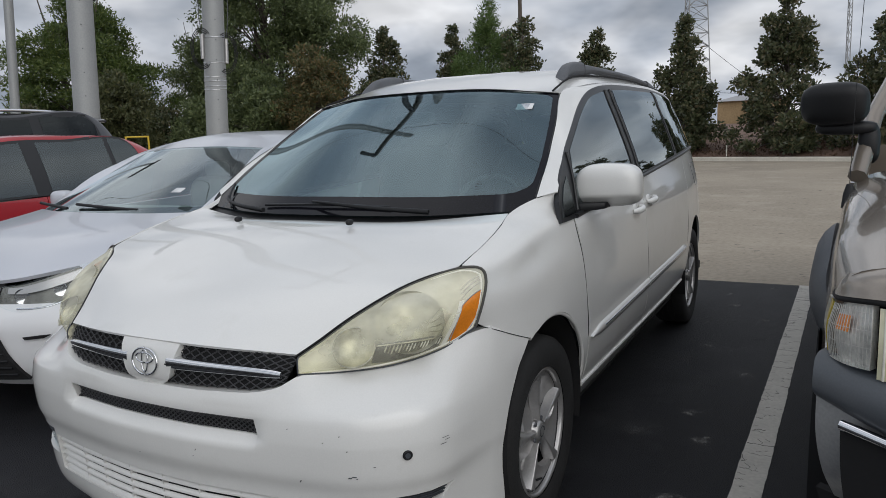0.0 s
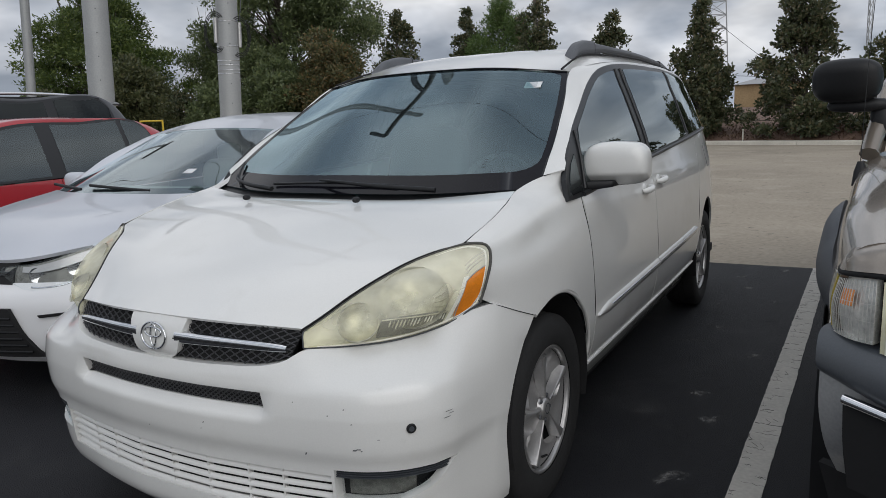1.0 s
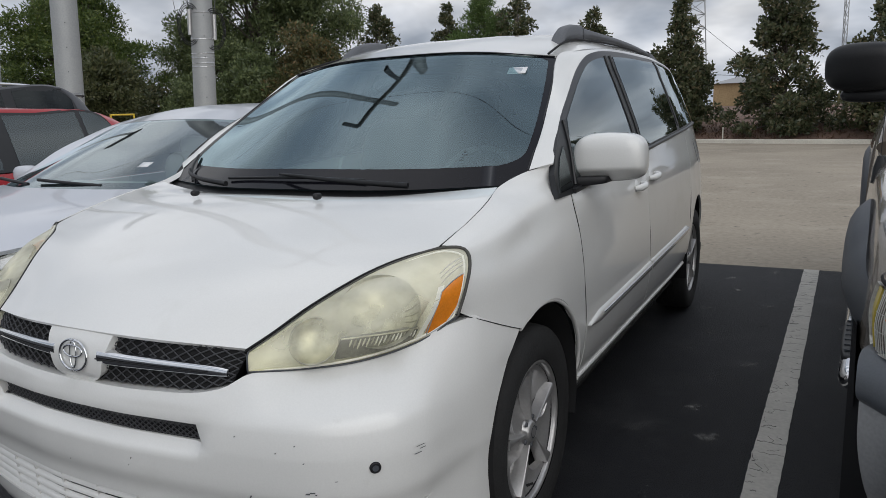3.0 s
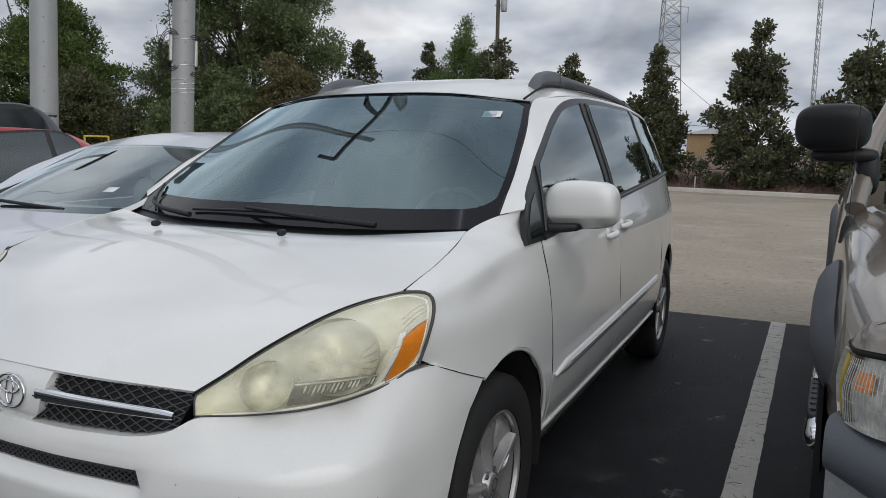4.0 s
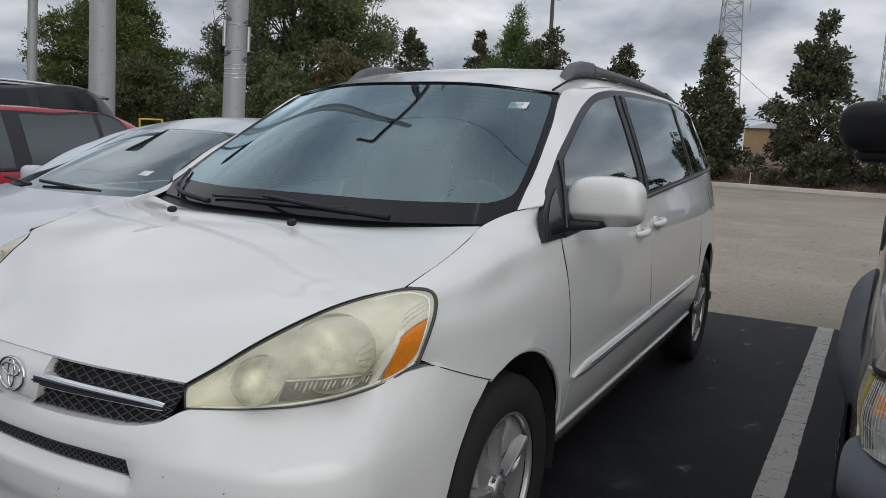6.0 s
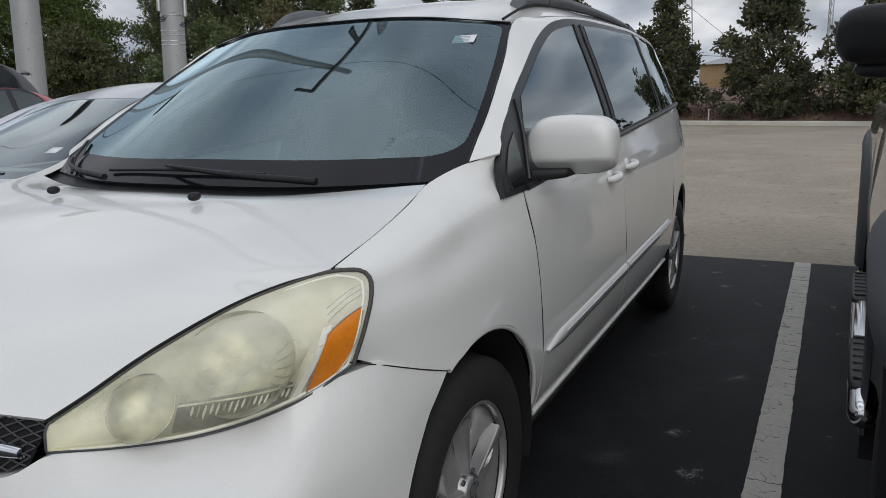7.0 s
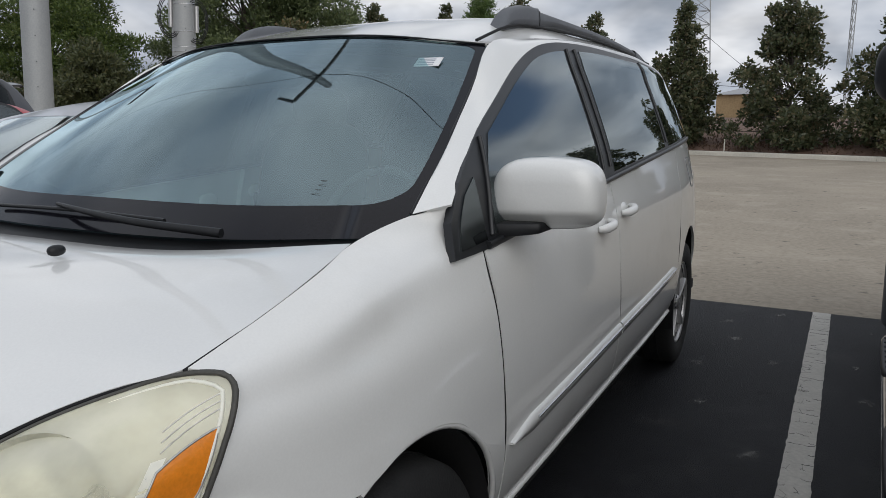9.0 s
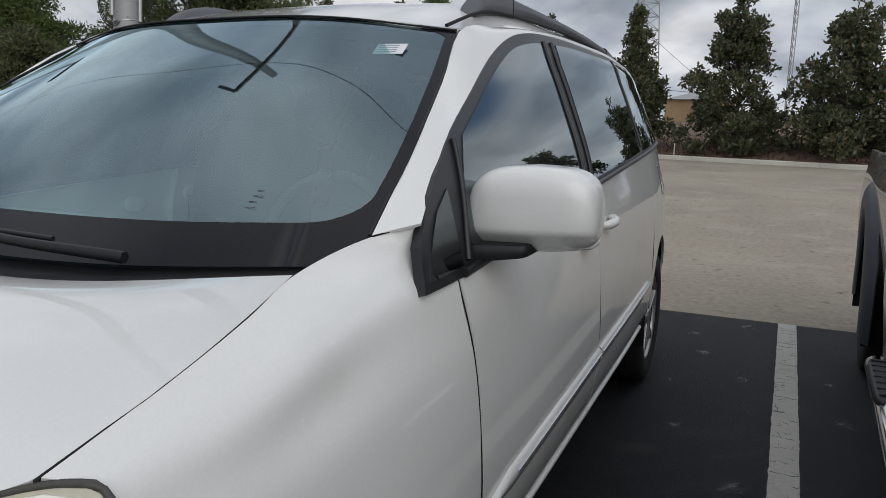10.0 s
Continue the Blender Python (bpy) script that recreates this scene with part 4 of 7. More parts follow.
WS_EDGE = [(0.785, 1.075, 1.128), (0.804, 1.159, 1.174), (0.775, 1.36, 1.302), (0.730, 1.60, 1.452), (0.676, 1.822, 1.585)]
ROOF_E = [(0.676, 1.822, 1.588), (0.664, 2.1, 1.627), (0.645, 2.5, 1.664), (0.63, 3.2, 1.690), (0.615, 4.0, 1.684), (0.60, 4.55, 1.63), (0.59, 4.8, 1.56)]
for s in (-1, 1):
    # pillar and cant rail in body colour between windshield, roof and side windows
    outer = WS_EDGE[1:-1] + ROOF_E
    inner = [tuple(p) for p in on_side(np.array([(1.215, 1.192), (1.39, 1.313), (1.63, 1.426), (1.90, 1.538), (2.12, 1.603), (2.30, 1.630), (2.60, 1.653), (3.2, 1.670), (3.9, 1.666), (4.4, 1.612), (4.62, 1.52)]))]
    a, b = curve(outer, 60), curve(inner, 60)
    m = (a + b) / 2 + np.array((0.008, -0.003, 0.006)) * np.sin(np.linspace(0.05, 1, 60) * math.pi / 2)[:, None]
    P = np.stack([a, m, b])
    P = np.stack([curve(P[:, i], 7) for i in range(60)], 1)
    part("pillar", panel(both(P, s), (s, 0, 0.3), 0.006), M_WHITE, van, "white windshield pillar and roof side")
    # black surround with panes on it; its solid sheet stands for the dark cabin
    lowline, topline = curve(DLO_LOW, 70), curve(DLO_TOP, 70)
    Q = np.stack([lowline + (topline - lowline) * t for t in np.linspace(0, 1, 12)])
    surround = part("window_surround_sheet", panel(on_side(Q, s, 0.003), (s, 0, 0), 0.02), M_FRAME, van, "black window surround, solid behind the panes")
    low = lambda y: float(np.interp(y, lowline[:, 0], lowline[:, 1]))

    def pane(y0, y1, y2, y3, front_top, name, mat, trim_low=0.026, trim_top=0.024):
        """A pane between y0..y1 along the belt and y2..y3 along the top."""
        bottom = [(y, low(y) + trim_low) for y in np.linspace(y0, y1, 5)]
        top = [(y, dlo_top(y) - trim_top) for y in np.linspace(y2, y3, 7)]
        left = [bottom[0], *front_top, top[0]] if front_top else [bottom[0], top[0]]
        Q = coons(bottom, top, left, [bottom[-1], top[-1]], 16, 14)
        return part(name, sheet(on_side(Q, s, 0.006), 0.004, (s, 0, 0)), mat, surround)

    pane(1.390, 2.315, 1.49, 2.385, [(1.42, 1.24)], "door_window", G_SIDE, 0.026, 0.030)
    pane(2.495, 3.50, 2.58, 3.60, [], "sliding_door_window", G_DARK, 0.026, 0.030)
    pane(3.60, 4.55, 3.70, 4.40, [], "quarter_window", G_DARK)
    tri = coons([(1.20, 1.094), (1.335, 1.10)], [(1.27, 1.205), (1.335, 1.242)], [(1.20, 1.094), (1.225, 1.15), (1.27, 1.205)], [(1.335, 1.10), (1.335, 1.17), (1.335, 1.242)], 8, 8)
    part("corner_window", sheet(on_side(tri, s, 0.007), 0.004, (s, 0, 0)), G_DARK, surround)
    # division bars
    for y0, y1 in ((1.355, 1.44), (2.352, 2.425), (2.447, 2.525), (3.55, 3.65)):
        bar = [(y0 + (y1 - y0) * t, low(y0) + (dlo_top(y1) - low(y0)) * t) for t in np.linspace(0.10, 0.95, 10)]
        part("division_bar", tube(on_side(np.array(bar), s, 0.006), 0.007, 6), M_FRAME, surround)
    belt = [(y, low(y) + 0.008) for y in np.linspace(1.33, 4.5, 24)]
    part("belt_moulding", tube(on_side(np.array(belt), s, 0.007), 0.010, 6), M_FRAME, surround, "black belt moulding")

roof_lines = [mirrored(ROOF_E), [(-0.56, 1.776, 1.6015), (-0.565, 2.2, 1.690), (-0.55, 3.0, 1.728), (-0.54, 4.0, 1.718), (-0.53, 4.85, 1.60)],
              [(-0.3, 1.717, 1.6195), (-0.3, 2.2, 1.724), (-0.3, 3.0, 1.757), (-0.3, 4.0, 1.745), (-0.3, 4.9, 1.635)],
              [(0, 1.703, 1.6250), (0, 2.2, 1.730), (0, 3.0, 1.764), (0, 4.0, 1.750), (0, 4.92, 1.64)]]
roof_lines += [mirrored(l) for l in roof_lines[2::-1]]
roof = part("roof", panel(loft(roof_lines, 36, 33), (0, 0, 1), 0.02), M_WHITE, van)
part("sunroof", sheet(loft([[(x, y, (1.727 if x else 1.734) + 0.022 * (y - 2.25)) for y in (2.25, 2.5, 2.7)] for x in (-0.36, 0, 0.36)], 8, 12), 0.008, (0, 0, 1)), G_DARK, roof, "dark sunroof glass")


def rail_bar(s, stops, half):
    """A moulded bar on the roof side: stops give y, lower and upper height; soft rectangular section."""
    k = curve(stops, 40)
    rows = []
    for a in np.linspace(0, 2 * math.pi, 13):
        c, d = math.cos(a), math.sin(a)
        c, d = math.copysign(abs(c) ** 0.55, c), math.copysign(abs(d) ** 0.55, d)
        rows.append([(s * (0.576 - 0.014 * (y - 2.1) / 2.2 - 0.10 * max(0.0, hi - 1.70) + half * c), y, (lo + hi) / 2 + (hi - lo) / 2 * d - 0.014) for y, lo, hi in k])
    return panel(np.array(rows), (s, 0, 0), 0.0)


for s in (-1, 1):
    ditch = [(s * 0.640, 1.812, 1.598), (s * 0.634, 1.9, 1.622), (s * 0.624, 2.02, 1.653), (s * 0.612, 2.14, 1.676), (s * 0.598, 2.6, 1.708), (s * 0.595, 3.2, 1.722), (s * 0.585, 4.3, 1.695)]
    part("roof_seam", tube(curve(ditch, 26), 0.005, 5), M_GAP, roof)
    rail = part("roof_rail", rail_bar(s, [(2.44, 1.712, 1.780), (2.60, 1.733, 1.780), (2.9, 1.744, 1.781), (3.3, 1.746, 1.780), (3.7, 1.738, 1.769), (4.02, 1.722, 1.748), (4.25, 1.690, 1.708)], 0.021), M_RAIL, van, "grey plastic roof rail")
    part("foot", rail_bar(s, [(2.085, 1.668, 1.674), (2.13, 1.672, 1.716), (2.19, 1.676, 1.752), (2.28, 1.682, 1.776), (2.38, 1.690, 1.786), (2.445, 1.700, 1.787)], 0.030), M_RAIL, rail, "smooth grey rail foot")
    part("foot", rail_bar(s, [(3.98, 1.690, 1.764), (4.12, 1.680, 1.744), (4.24, 1.670, 1.716), (4.32, 1.665, 1.675)], 0.026), M_RAIL, rail)
    part("rail_joint", rail_bar(s, [(2.441, 1.700, 1.7885), (2.444, 1.700, 1.7885), (2.448, 1.700, 1.7885)], 0.0312), M_GAP, rail)

# windshield, cowl and wipers
def wide(line):
    return [(-x, y, z) for x, y, z in line[::-1] if x] + line


WS = [wide([(0, 0.93, 1.118), (0.4, 0.965, 1.118), (0.80, 1.095, 1.130)]),
      wide([(0, 1.115, 1.245), (0.4, 1.15, 1.242), (0.786, 1.30, 1.264)]),
      wide([(0, 1.40, 1.437), (0.4, 1.435, 1.433), (0.732, 1.575, 1.434)]),
      wide([(0, 1.705, 1.622), (0.35, 1.725, 1.615), (0.668, 1.817, 1.582)])]
shield = part("windshield", panel(loft(WS, 40, 28), (0, -1, 1), 0.005), G_SHIELD, van, "windshield reflecting a cloudy sky")


def border(n=81):
    """Enamel band round the glass with rounded inner corners."""
    P = loft(WS, n, n)
    q = normals(P)
    P = P + q * (0.0012 if q[n // 2, n // 2, 2] > 0 else -0.0012)

    def at(u, v):
        a, b = (min(max(c, 0), 0.99999) * (n - 1) for c in (u, v))
        i, j = int(a), int(b)
        a, b = a - i, b - j
        return (P[j, i] * (1 - a) + P[j, i + 1] * a) * (1 - b) + (P[j + 1, i] * (1 - a) + P[j + 1, i + 1] * a) * b

    u0, u1, v0, v1, ru, rv = 0.018, 0.982, 0.125, 0.993, 0.06, 0.09
    inner = [(u0 + ru + (u1 - u0 - 2 * ru) * t, v0) for t in np.linspace(0, 1, 40)]
    for cu, cv, k in ((u1 - ru, v0 + rv, -1), (u1 - ru, v1 - rv * 0.5, 0), (u0 + ru, v1 - rv * 0.5, 1), (u0 + ru, v0 + rv, 2)):
        inner += [(cu + ru * math.cos(k * math.pi / 2 + a), cv + (rv if cv < 0.5 else rv * 0.5) * math.sin(k * math.pi / 2 + a)) for a in np.linspace(0, math.pi / 2, 10)]
        if k == 0:
            inner += [(u1 - ru - (u1 - u0 - 2 * ru) * t, v1) for t in np.linspace(0, 1, 40)[1:-1]]
        if k in (-1, 1):
            inner += [(u1 if k < 0 else u0, (v0 + rv) * (1 - t) + (v1 - rv * 0.5) * t) for t in (np.linspace(0, 1, 24)[1:-1] if k < 0 else np.linspace(1, 0, 24)[1:-1])]
    rows = [[], [], [], [], []]
    for u, v in inner:
        a, b = (u - 0.5) / (0.5 - u0), (v - (v0 + v1) / 2) / ((v1 - v0) / 2)
        m = max(abs(a), abs(b))
        ou, ov = 0.5 + 0.5 * a / m, 0.5 + 0.5 * b / m
        for k in range(5):
            rows[k].append(at(ou + (u - ou) * k / 4, ov + (v - ov) * k / 4))
    w = len(inner)
    verts = [tuple(p) for r in rows for p in r]
    faces = [(k * w + i, k * w + (i + 1) % w, (k + 1) * w + (i + 1) % w, (k + 1) * w + i) for k in range(4) for i in range(w)]
    return verts, faces, len(faces)


part("black_border", border(), M_FRIT, shield, "black enamel border")
for s in (-1, 1):
    part("edge_trim", tube(curve([(s * x * 0.994, y + 0.001, z - 0.001) for x, y, z in WS_EDGE[1:]], 20), 0.0035, 6), M_BLACK, shield)
part("edge_trim", tube([(x, y - 0.004, z + 0.003) for x, y, z in curve(WS[3], 30)], 0.003, 6), M_BLACK, shield)
band = loft(WS, 40, 60)[52:]
part("shade_band", panel(band - 0.003 * normals(band) * np.sign(normals(band)[4, 20, 2]), (0, -1, 1), 0.0), G_BAND, shield, "darker shade band")
cowl = loft([wide([(0, 0.85, 1.094), (0.4, 0.876, 1.094), (0.757, 0.996, 1.112)]), wide([(0, 0.92, 1.098), (0.4, 0.95, 1.098), (0.775, 1.04, 1.108)]), wide([(0, 0.975, 1.13), (0.4, 1.01, 1.13), (0.80, 1.12, 1.135)])], 30, 8)
part("cowl", panel(cowl, (0, 0, 1), 0.03), M_BLACK, van, "black wiper cowl")


def glass_at(u, v, lift):
    """A point on the windshield, u across -1..1 and v up 0..1."""
    lines = [curve(l, 41) for l in WS]
    i = (u + 1) / 2 * 40
    col = np.array([[np.interp(i, np.arange(41), l[:, c]) for c in range(3)] for l in lines])
    k = np.r_[0, np.cumsum(np.linalg.norm(np.diff(col, axis=0), axis=1))]
    return ease(k, col, np.array(v * k[-1])).reshape(3) + np.array((0, -0.6, 0.8)) * lift


def wiper(stops, blade):
    n = len(stops)
    line = curve([glass_at(u, w, h) for u, w, h in stops], 18)
    arm = part("wiper", tube(line, np.interp(np.linspace(0, 1, 18), [0, 0.6, 1], [0.011, 0.008, 0.005]), 6), M_BLACK, van, "black windshield wiper")
    part("blade", tube(curve([glass_at(u, w, h) for u, w, h in blade], 16), 0.0055, 5), M_BLACK, arm)


wiper([(0.55, -0.02, 0.02), (0.25, 0.012, 0.035), (-0.05, 0.05, 0.03), (-0.12, 0.065, 0.022)], [(0.33, 0.045, 0.012), (-0.05, 0.055, 0.014), (-0.45, 0.045, 0.012)])
wiper([(-0.42, -0.02, 0.02), (-0.66, 0.008, 0.03), (-0.84, 0.05, 0.025), (-0.87, 0.07, 0.02)], [(-0.74, 0.0, 0.012), (-0.87, 0.08, 0.014), (-0.96, 0.19, 0.010)])
# stickers on the glass
def decal(u, v, w, h, lift, parent, bars):
    c = glass_at(u, v, lift)
    ux, uz = np.array((0.985, 0.17, 0)), np.array((-0.05, 0.80, 0.58))
    at = lambda a, b, k: c + ux * a * w / 2 + uz * b * h / 2 + np.array((0, -0.6, 0.8)) * k
    P = np.array([[at(a, b, 0) for a in (-1, 1)] for b in (-1, 1)])
    d = part("sticker", sheet(P, 0.0008, (0, -1, 1)), M_DECAL, parent, "small printed white sticker")
    for k in range(bars):
        b = 0.6 - 1.2 * k / max(1, bars - 1)
        part("print_bar", panel(np.array([[at(-0.8, b - 0.1, 0.0004), at(0.5, b - 0.1, 0.0004)], [at(-0.8, b + 0.1, 0.0004), at(0.5, b + 0.1, 0.0004)]]), (0, -1, 1), 0.0), M_INK, d)


decal(0.80, 0.85, 0.075, 0.045, 0.001, shield, 4)
for k in range(4):
    c = glass_at(0.70, 0.225 - 0.018 * k, 0.0015)
    part("print_mark", panel(np.array([[c + (a, 0.17 * a + 0.8 * e, 0.55 * e) for a in (-0.009, 0.006 + 0.006 * (k % 2))] for e in (-0.0008, 0.0008)]), (0, -1, 1), 0.0), M_BLACK, shield, "faint print")


# mirrors
def mirror(s):
    def form(x, y, z):
        top = max(z, 0.0)
        x2 = x * (1 - (0.24 if x < 0 else 0.15) * top ** 2.2) * (1 + (0.10 if x < 0 else -0.04) * max(-z, 0.0) ** 2)
        under = max(0.0, -0.42 - z)
        y2 = y * (0.92 if y < 0 else 0.42) * (1 - 0.10 * top ** 2) + 0.10 * x - 0.05 * z + 0.95 * under * (y < 0)
        z2 = z * (1 - 0.10 * (x > 0) * abs(x)) + 0.045 * x - 0.05 * (z < 0) * max(x, 0.0)
        return x2, y2, z2

    arm = part("mirror_arm", rounded(s * 0.905, 1.465, 1.112, 0.17, 0.12, 0.036, 9, 28, 12, lambda x, y, z: (x, y + 0.40 * s * x, z * (1 - 0.25 * s * x) + 0.35 * s * x)), M_BLACK, van, "black mirror foot")
    v, f, k = rounded(0.985, 1.515, 1.194, 0.256, 0.20, 0.178, 4.8, 60, 44, form)
    if s < 0:
        v = [(-x, y, z) for x, y, z in v]
        f = [q[::-1] for q in f]
    shell = part("door_mirror", (v, f, k), M_WHITE, van, "white door mirror housing")
    part("mirror_glass", rounded(s * 0.985, 1.562, 1.19, 0.21, 0.012, 0.13, 4, 20, 10), M_CHROME, shell)


mirror(1)


# wheels
def wheel(parent, x, y, r, s, rim_r, width=0.215, spokes=5, mat=M_ALLOY):
    """A wheel whose outer face looks along s in x; x is the plane of its hub face."""
    h = part("wheel", lathe([(s * q, w) for q, w in ((-0.02, rim_r * 0.97), (0.0, rim_r), (0.014, rim_r * 1.01), (0.010, rim_r * 1.055), (-0.01, rim_r * 1.06))], (x, y, r), 44), mat, parent, "alloy wheel")
    tyre = [(s * (0.016 - 0.002), rim_r * 1.05), (s * 0.024, rim_r * 1.14), (s * 0.028, rim_r * 1.30), (s * 0.020, r * 0.955), (s * 0.005, r * 0.99), (-s * 0.02, r), (-s * (width - 0.05), r), (-s * (width - 0.03), r * 0.97), (-s * width, rim_r * 1.3), (-s * (width - 0.02), rim_r * 1.05)]
    part("tyre", lathe(tyre, (x, y, r), 56), M_TYRE, h, "black tyre")
    tread = [tube([(x - s * w, y + (r + 0.001) * math.sin(a), r + (r + 0.001) * math.cos(a)) for a in np.linspace(0, 2 * math.pi, 49)], 0.004, 4, False) for w in (0.05, 0.09, 0.13)]
    part("tread_groove", join(*tread), M_GAP, h)
    barrel = lathe([(-s * 0.005, rim_r * 0.97), (-s * 0.10, rim_r * 0.90), (-s * 0.18, rim_r * 0.9)], (x, y, r), 40)
    part("barrel", barrel, M_BLACK, h)
    part("brake_disc", lathe([(-s * 0.075, 0.02), (-s * 0.075, rim_r * 0.66), (-s * 0.09, rim_r * 0.66)], (x, y, r), 32), M_FLARE, h)
    def face(f, ang, depth):
        return (x + s * depth, y + f * rim_r * math.sin(ang), r + f * rim_r * math.cos(ang))

    pitch = 2 * math.pi / spokes
    half = lambda f: 0.022 + 0.075 * max(0.0, f - 0.26)
    gap = lambda f: 0.36 * math.sin(math.pi * min(1.0, max(0.0, (f - 0.40) / 0.50))) ** 0.8
    fs = np.linspace(0.20, 0.985, 22)
    for k in range(spokes):
        a = pitch * k - 0.12
        # concave arm that flows into the rim; the opening lies between it and the raised blade
        rows = []
        for f in fs:
            q0, q1 = half(f) * 1.2 + gap(f), 1 - half(f) * 0.9
            sink = -0.004 - 0.020 * math.sin(math.pi * f) ** 1.4
            rows.append([face(f, a + pitch * (q0 + (q1 - q0) * t), sink - (0.016 * math.sin(math.pi * t) + 0.010 * t * t) * min(1.0, (f - 0.15) * 3) * min(1.0, (1.02 - f) * 5)) for t in np.linspace(0, 1, 12)])
        part("spoke", panel(np.array(rows), (s, 0, 0), 0.022), mat, h)
        rows = []
        for f in np.linspace(0.20, 0.93, 12):
            w, up = pitch * half(f), 0.004 + 0.010 * (f - 0.2)
            rows.append([face(f, a + e * w, d) for e, d in ((-1.3, -0.030), (-1.0, up - 0.003), (-0.92, up), (0.0, up + 0.002), (0.92, up), (1.0, up - 0.003), (1.3, -0.034))])
        part("spoke_blade", panel(np.array(rows), (s, 0, 0), 0.01), mat, h)
        nut = face(0.215, a + pitch * 0.5, -0.004)
        part("wheel_nut", tube([nut, (nut[0] + s * 0.006, nut[1], nut[2])], [0.0085, 0.0075], 6), M_RAIL, h)
    part("valve", tube([face(0.90, math.pi * 0.985, -0.02), face(0.84, math.pi * 0.985, 0.002)], [0.005, 0.004], 8), M_BLACK, h)
    cap = part("hub_cap", lathe([(s * 0.010, 0.001), (s * 0.009, 0.026), (s * 0.004, 0.034), (-s * 0.02, 0.044)], (x, y, r), 24), mat, h)
    part("cap_ring", lathe([(s * 0.0105, 0.017), (s * 0.0115, 0.019), (s * 0.0105, 0.021)], (x, y, r), 24), M_FLARE, cap)
    return h


for s in (-1, 1):
    for y in (0.958, 3.996):
        wheel(van, s * 0.877, y, 0.347, s, 0.222)

# tail, underside and inner shell
tail = loft([wide([(0, 5.05, 0.45), (0.55, 5.0, 0.45), (0.77, 4.94, 0.46)]), wide([(0, 5.08, 0.8), (0.55, 5.04, 0.8), (0.765, 4.99, 0.8)]), wide([(0, 5.02, 1.2), (0.5, 4.99, 1.2), (0.70, 4.93, 1.25)]), wide([(0, 4.92, 1.62), (0.4, 4.88, 1.6), (0.57, 4.79, 1.56)])], 24, 24)
gate = part("tailgate", panel(tail, (0, 1, 0), 0.02), M_WHITE, van, "white tailgate")
part("rear_window", sheet(loft([wide([(0, 5.03, 1.22), (0.4, 5.0, 1.22), (0.62, 4.975, 1.23)]), wide([(0, 4.985, 1.42), (0.38, 4.955, 1.42), (0.58, 4.90, 1.42)]), wide([(0, 4.945, 1.58), (0.35, 4.915, 1.57), (0.50, 4.86, 1.55)])], 14, 8), 0.004, (0, 1, 0)), G_DARK, gate)
part("underbody", block(-0.82, 0.82, 1.36, 4.9, 0.24, 0.30), M_GAP, van)
part("firewall", block(-0.62, 0.62, 0.30, 1.30, 0.24, 0.80), M_GAP, van)
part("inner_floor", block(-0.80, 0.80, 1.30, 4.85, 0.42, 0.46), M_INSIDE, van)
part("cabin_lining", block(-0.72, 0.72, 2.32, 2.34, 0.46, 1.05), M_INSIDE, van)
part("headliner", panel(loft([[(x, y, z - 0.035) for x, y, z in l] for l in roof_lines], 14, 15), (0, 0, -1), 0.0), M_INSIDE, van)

# cabin
dash = loft([wide([(0, 1.12, 1.085), (0.4, 1.14, 1.085), (0.76, 1.22, 1.08)]), wide([(0, 1.35, 1.11), (0.4, 1.37, 1.11), (0.78, 1.42, 1.10)]), wide([(0, 1.55, 1.06), (0.4, 1.56, 1.07), (0.78, 1.58, 1.06)]), wide([(0, 1.60, 0.80), (0.4, 1.60, 0.80), (0.78, 1.60, 0.80)])], 24, 20)
part("dashboard", panel(dash, (0, 0, 1), 0.0), M_DASH, van, "grey dashboard")
wheel_c = np.array((0.37, 1.66, 1.05))
steer = []
for a in np.linspace(0, 2 * math.pi, 33):
    steer.append(wheel_c + 0.185 * (math.cos(a) * np.array((1, 0, 0)) + math.sin(a) * np.array((0, 0.42, 0.91))))
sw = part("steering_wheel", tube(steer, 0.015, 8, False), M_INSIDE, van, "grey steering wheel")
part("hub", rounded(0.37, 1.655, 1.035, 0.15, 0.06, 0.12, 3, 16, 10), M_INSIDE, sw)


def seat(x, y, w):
    st = part("seat", rounded(x, y, 0.72, w, 0.52, 0.20, 4, 20, 10), M_INSIDE, van, "seat in grey darkened for the dim cabin")
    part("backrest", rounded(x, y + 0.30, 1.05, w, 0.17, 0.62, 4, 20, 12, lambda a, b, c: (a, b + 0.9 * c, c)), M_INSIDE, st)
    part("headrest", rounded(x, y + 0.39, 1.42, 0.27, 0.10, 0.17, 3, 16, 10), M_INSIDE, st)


for x in (-0.38, 0.38):
    seat(x, 2.0, 0.52), seat(x, 2.95, 0.50)
seat(0, 3.95, 1.1)
part("rear_mirror", rounded(0, 1.66, 1.50, 0.24, 0.03, 0.065, 3, 16, 8), M_BLACK, van, "interior mirror")


# ---- other parked cars ----
G_SALOON = glass("saloon_windshield_glass", (0.70, 0.80, 0.79), 0.17, 1.4)

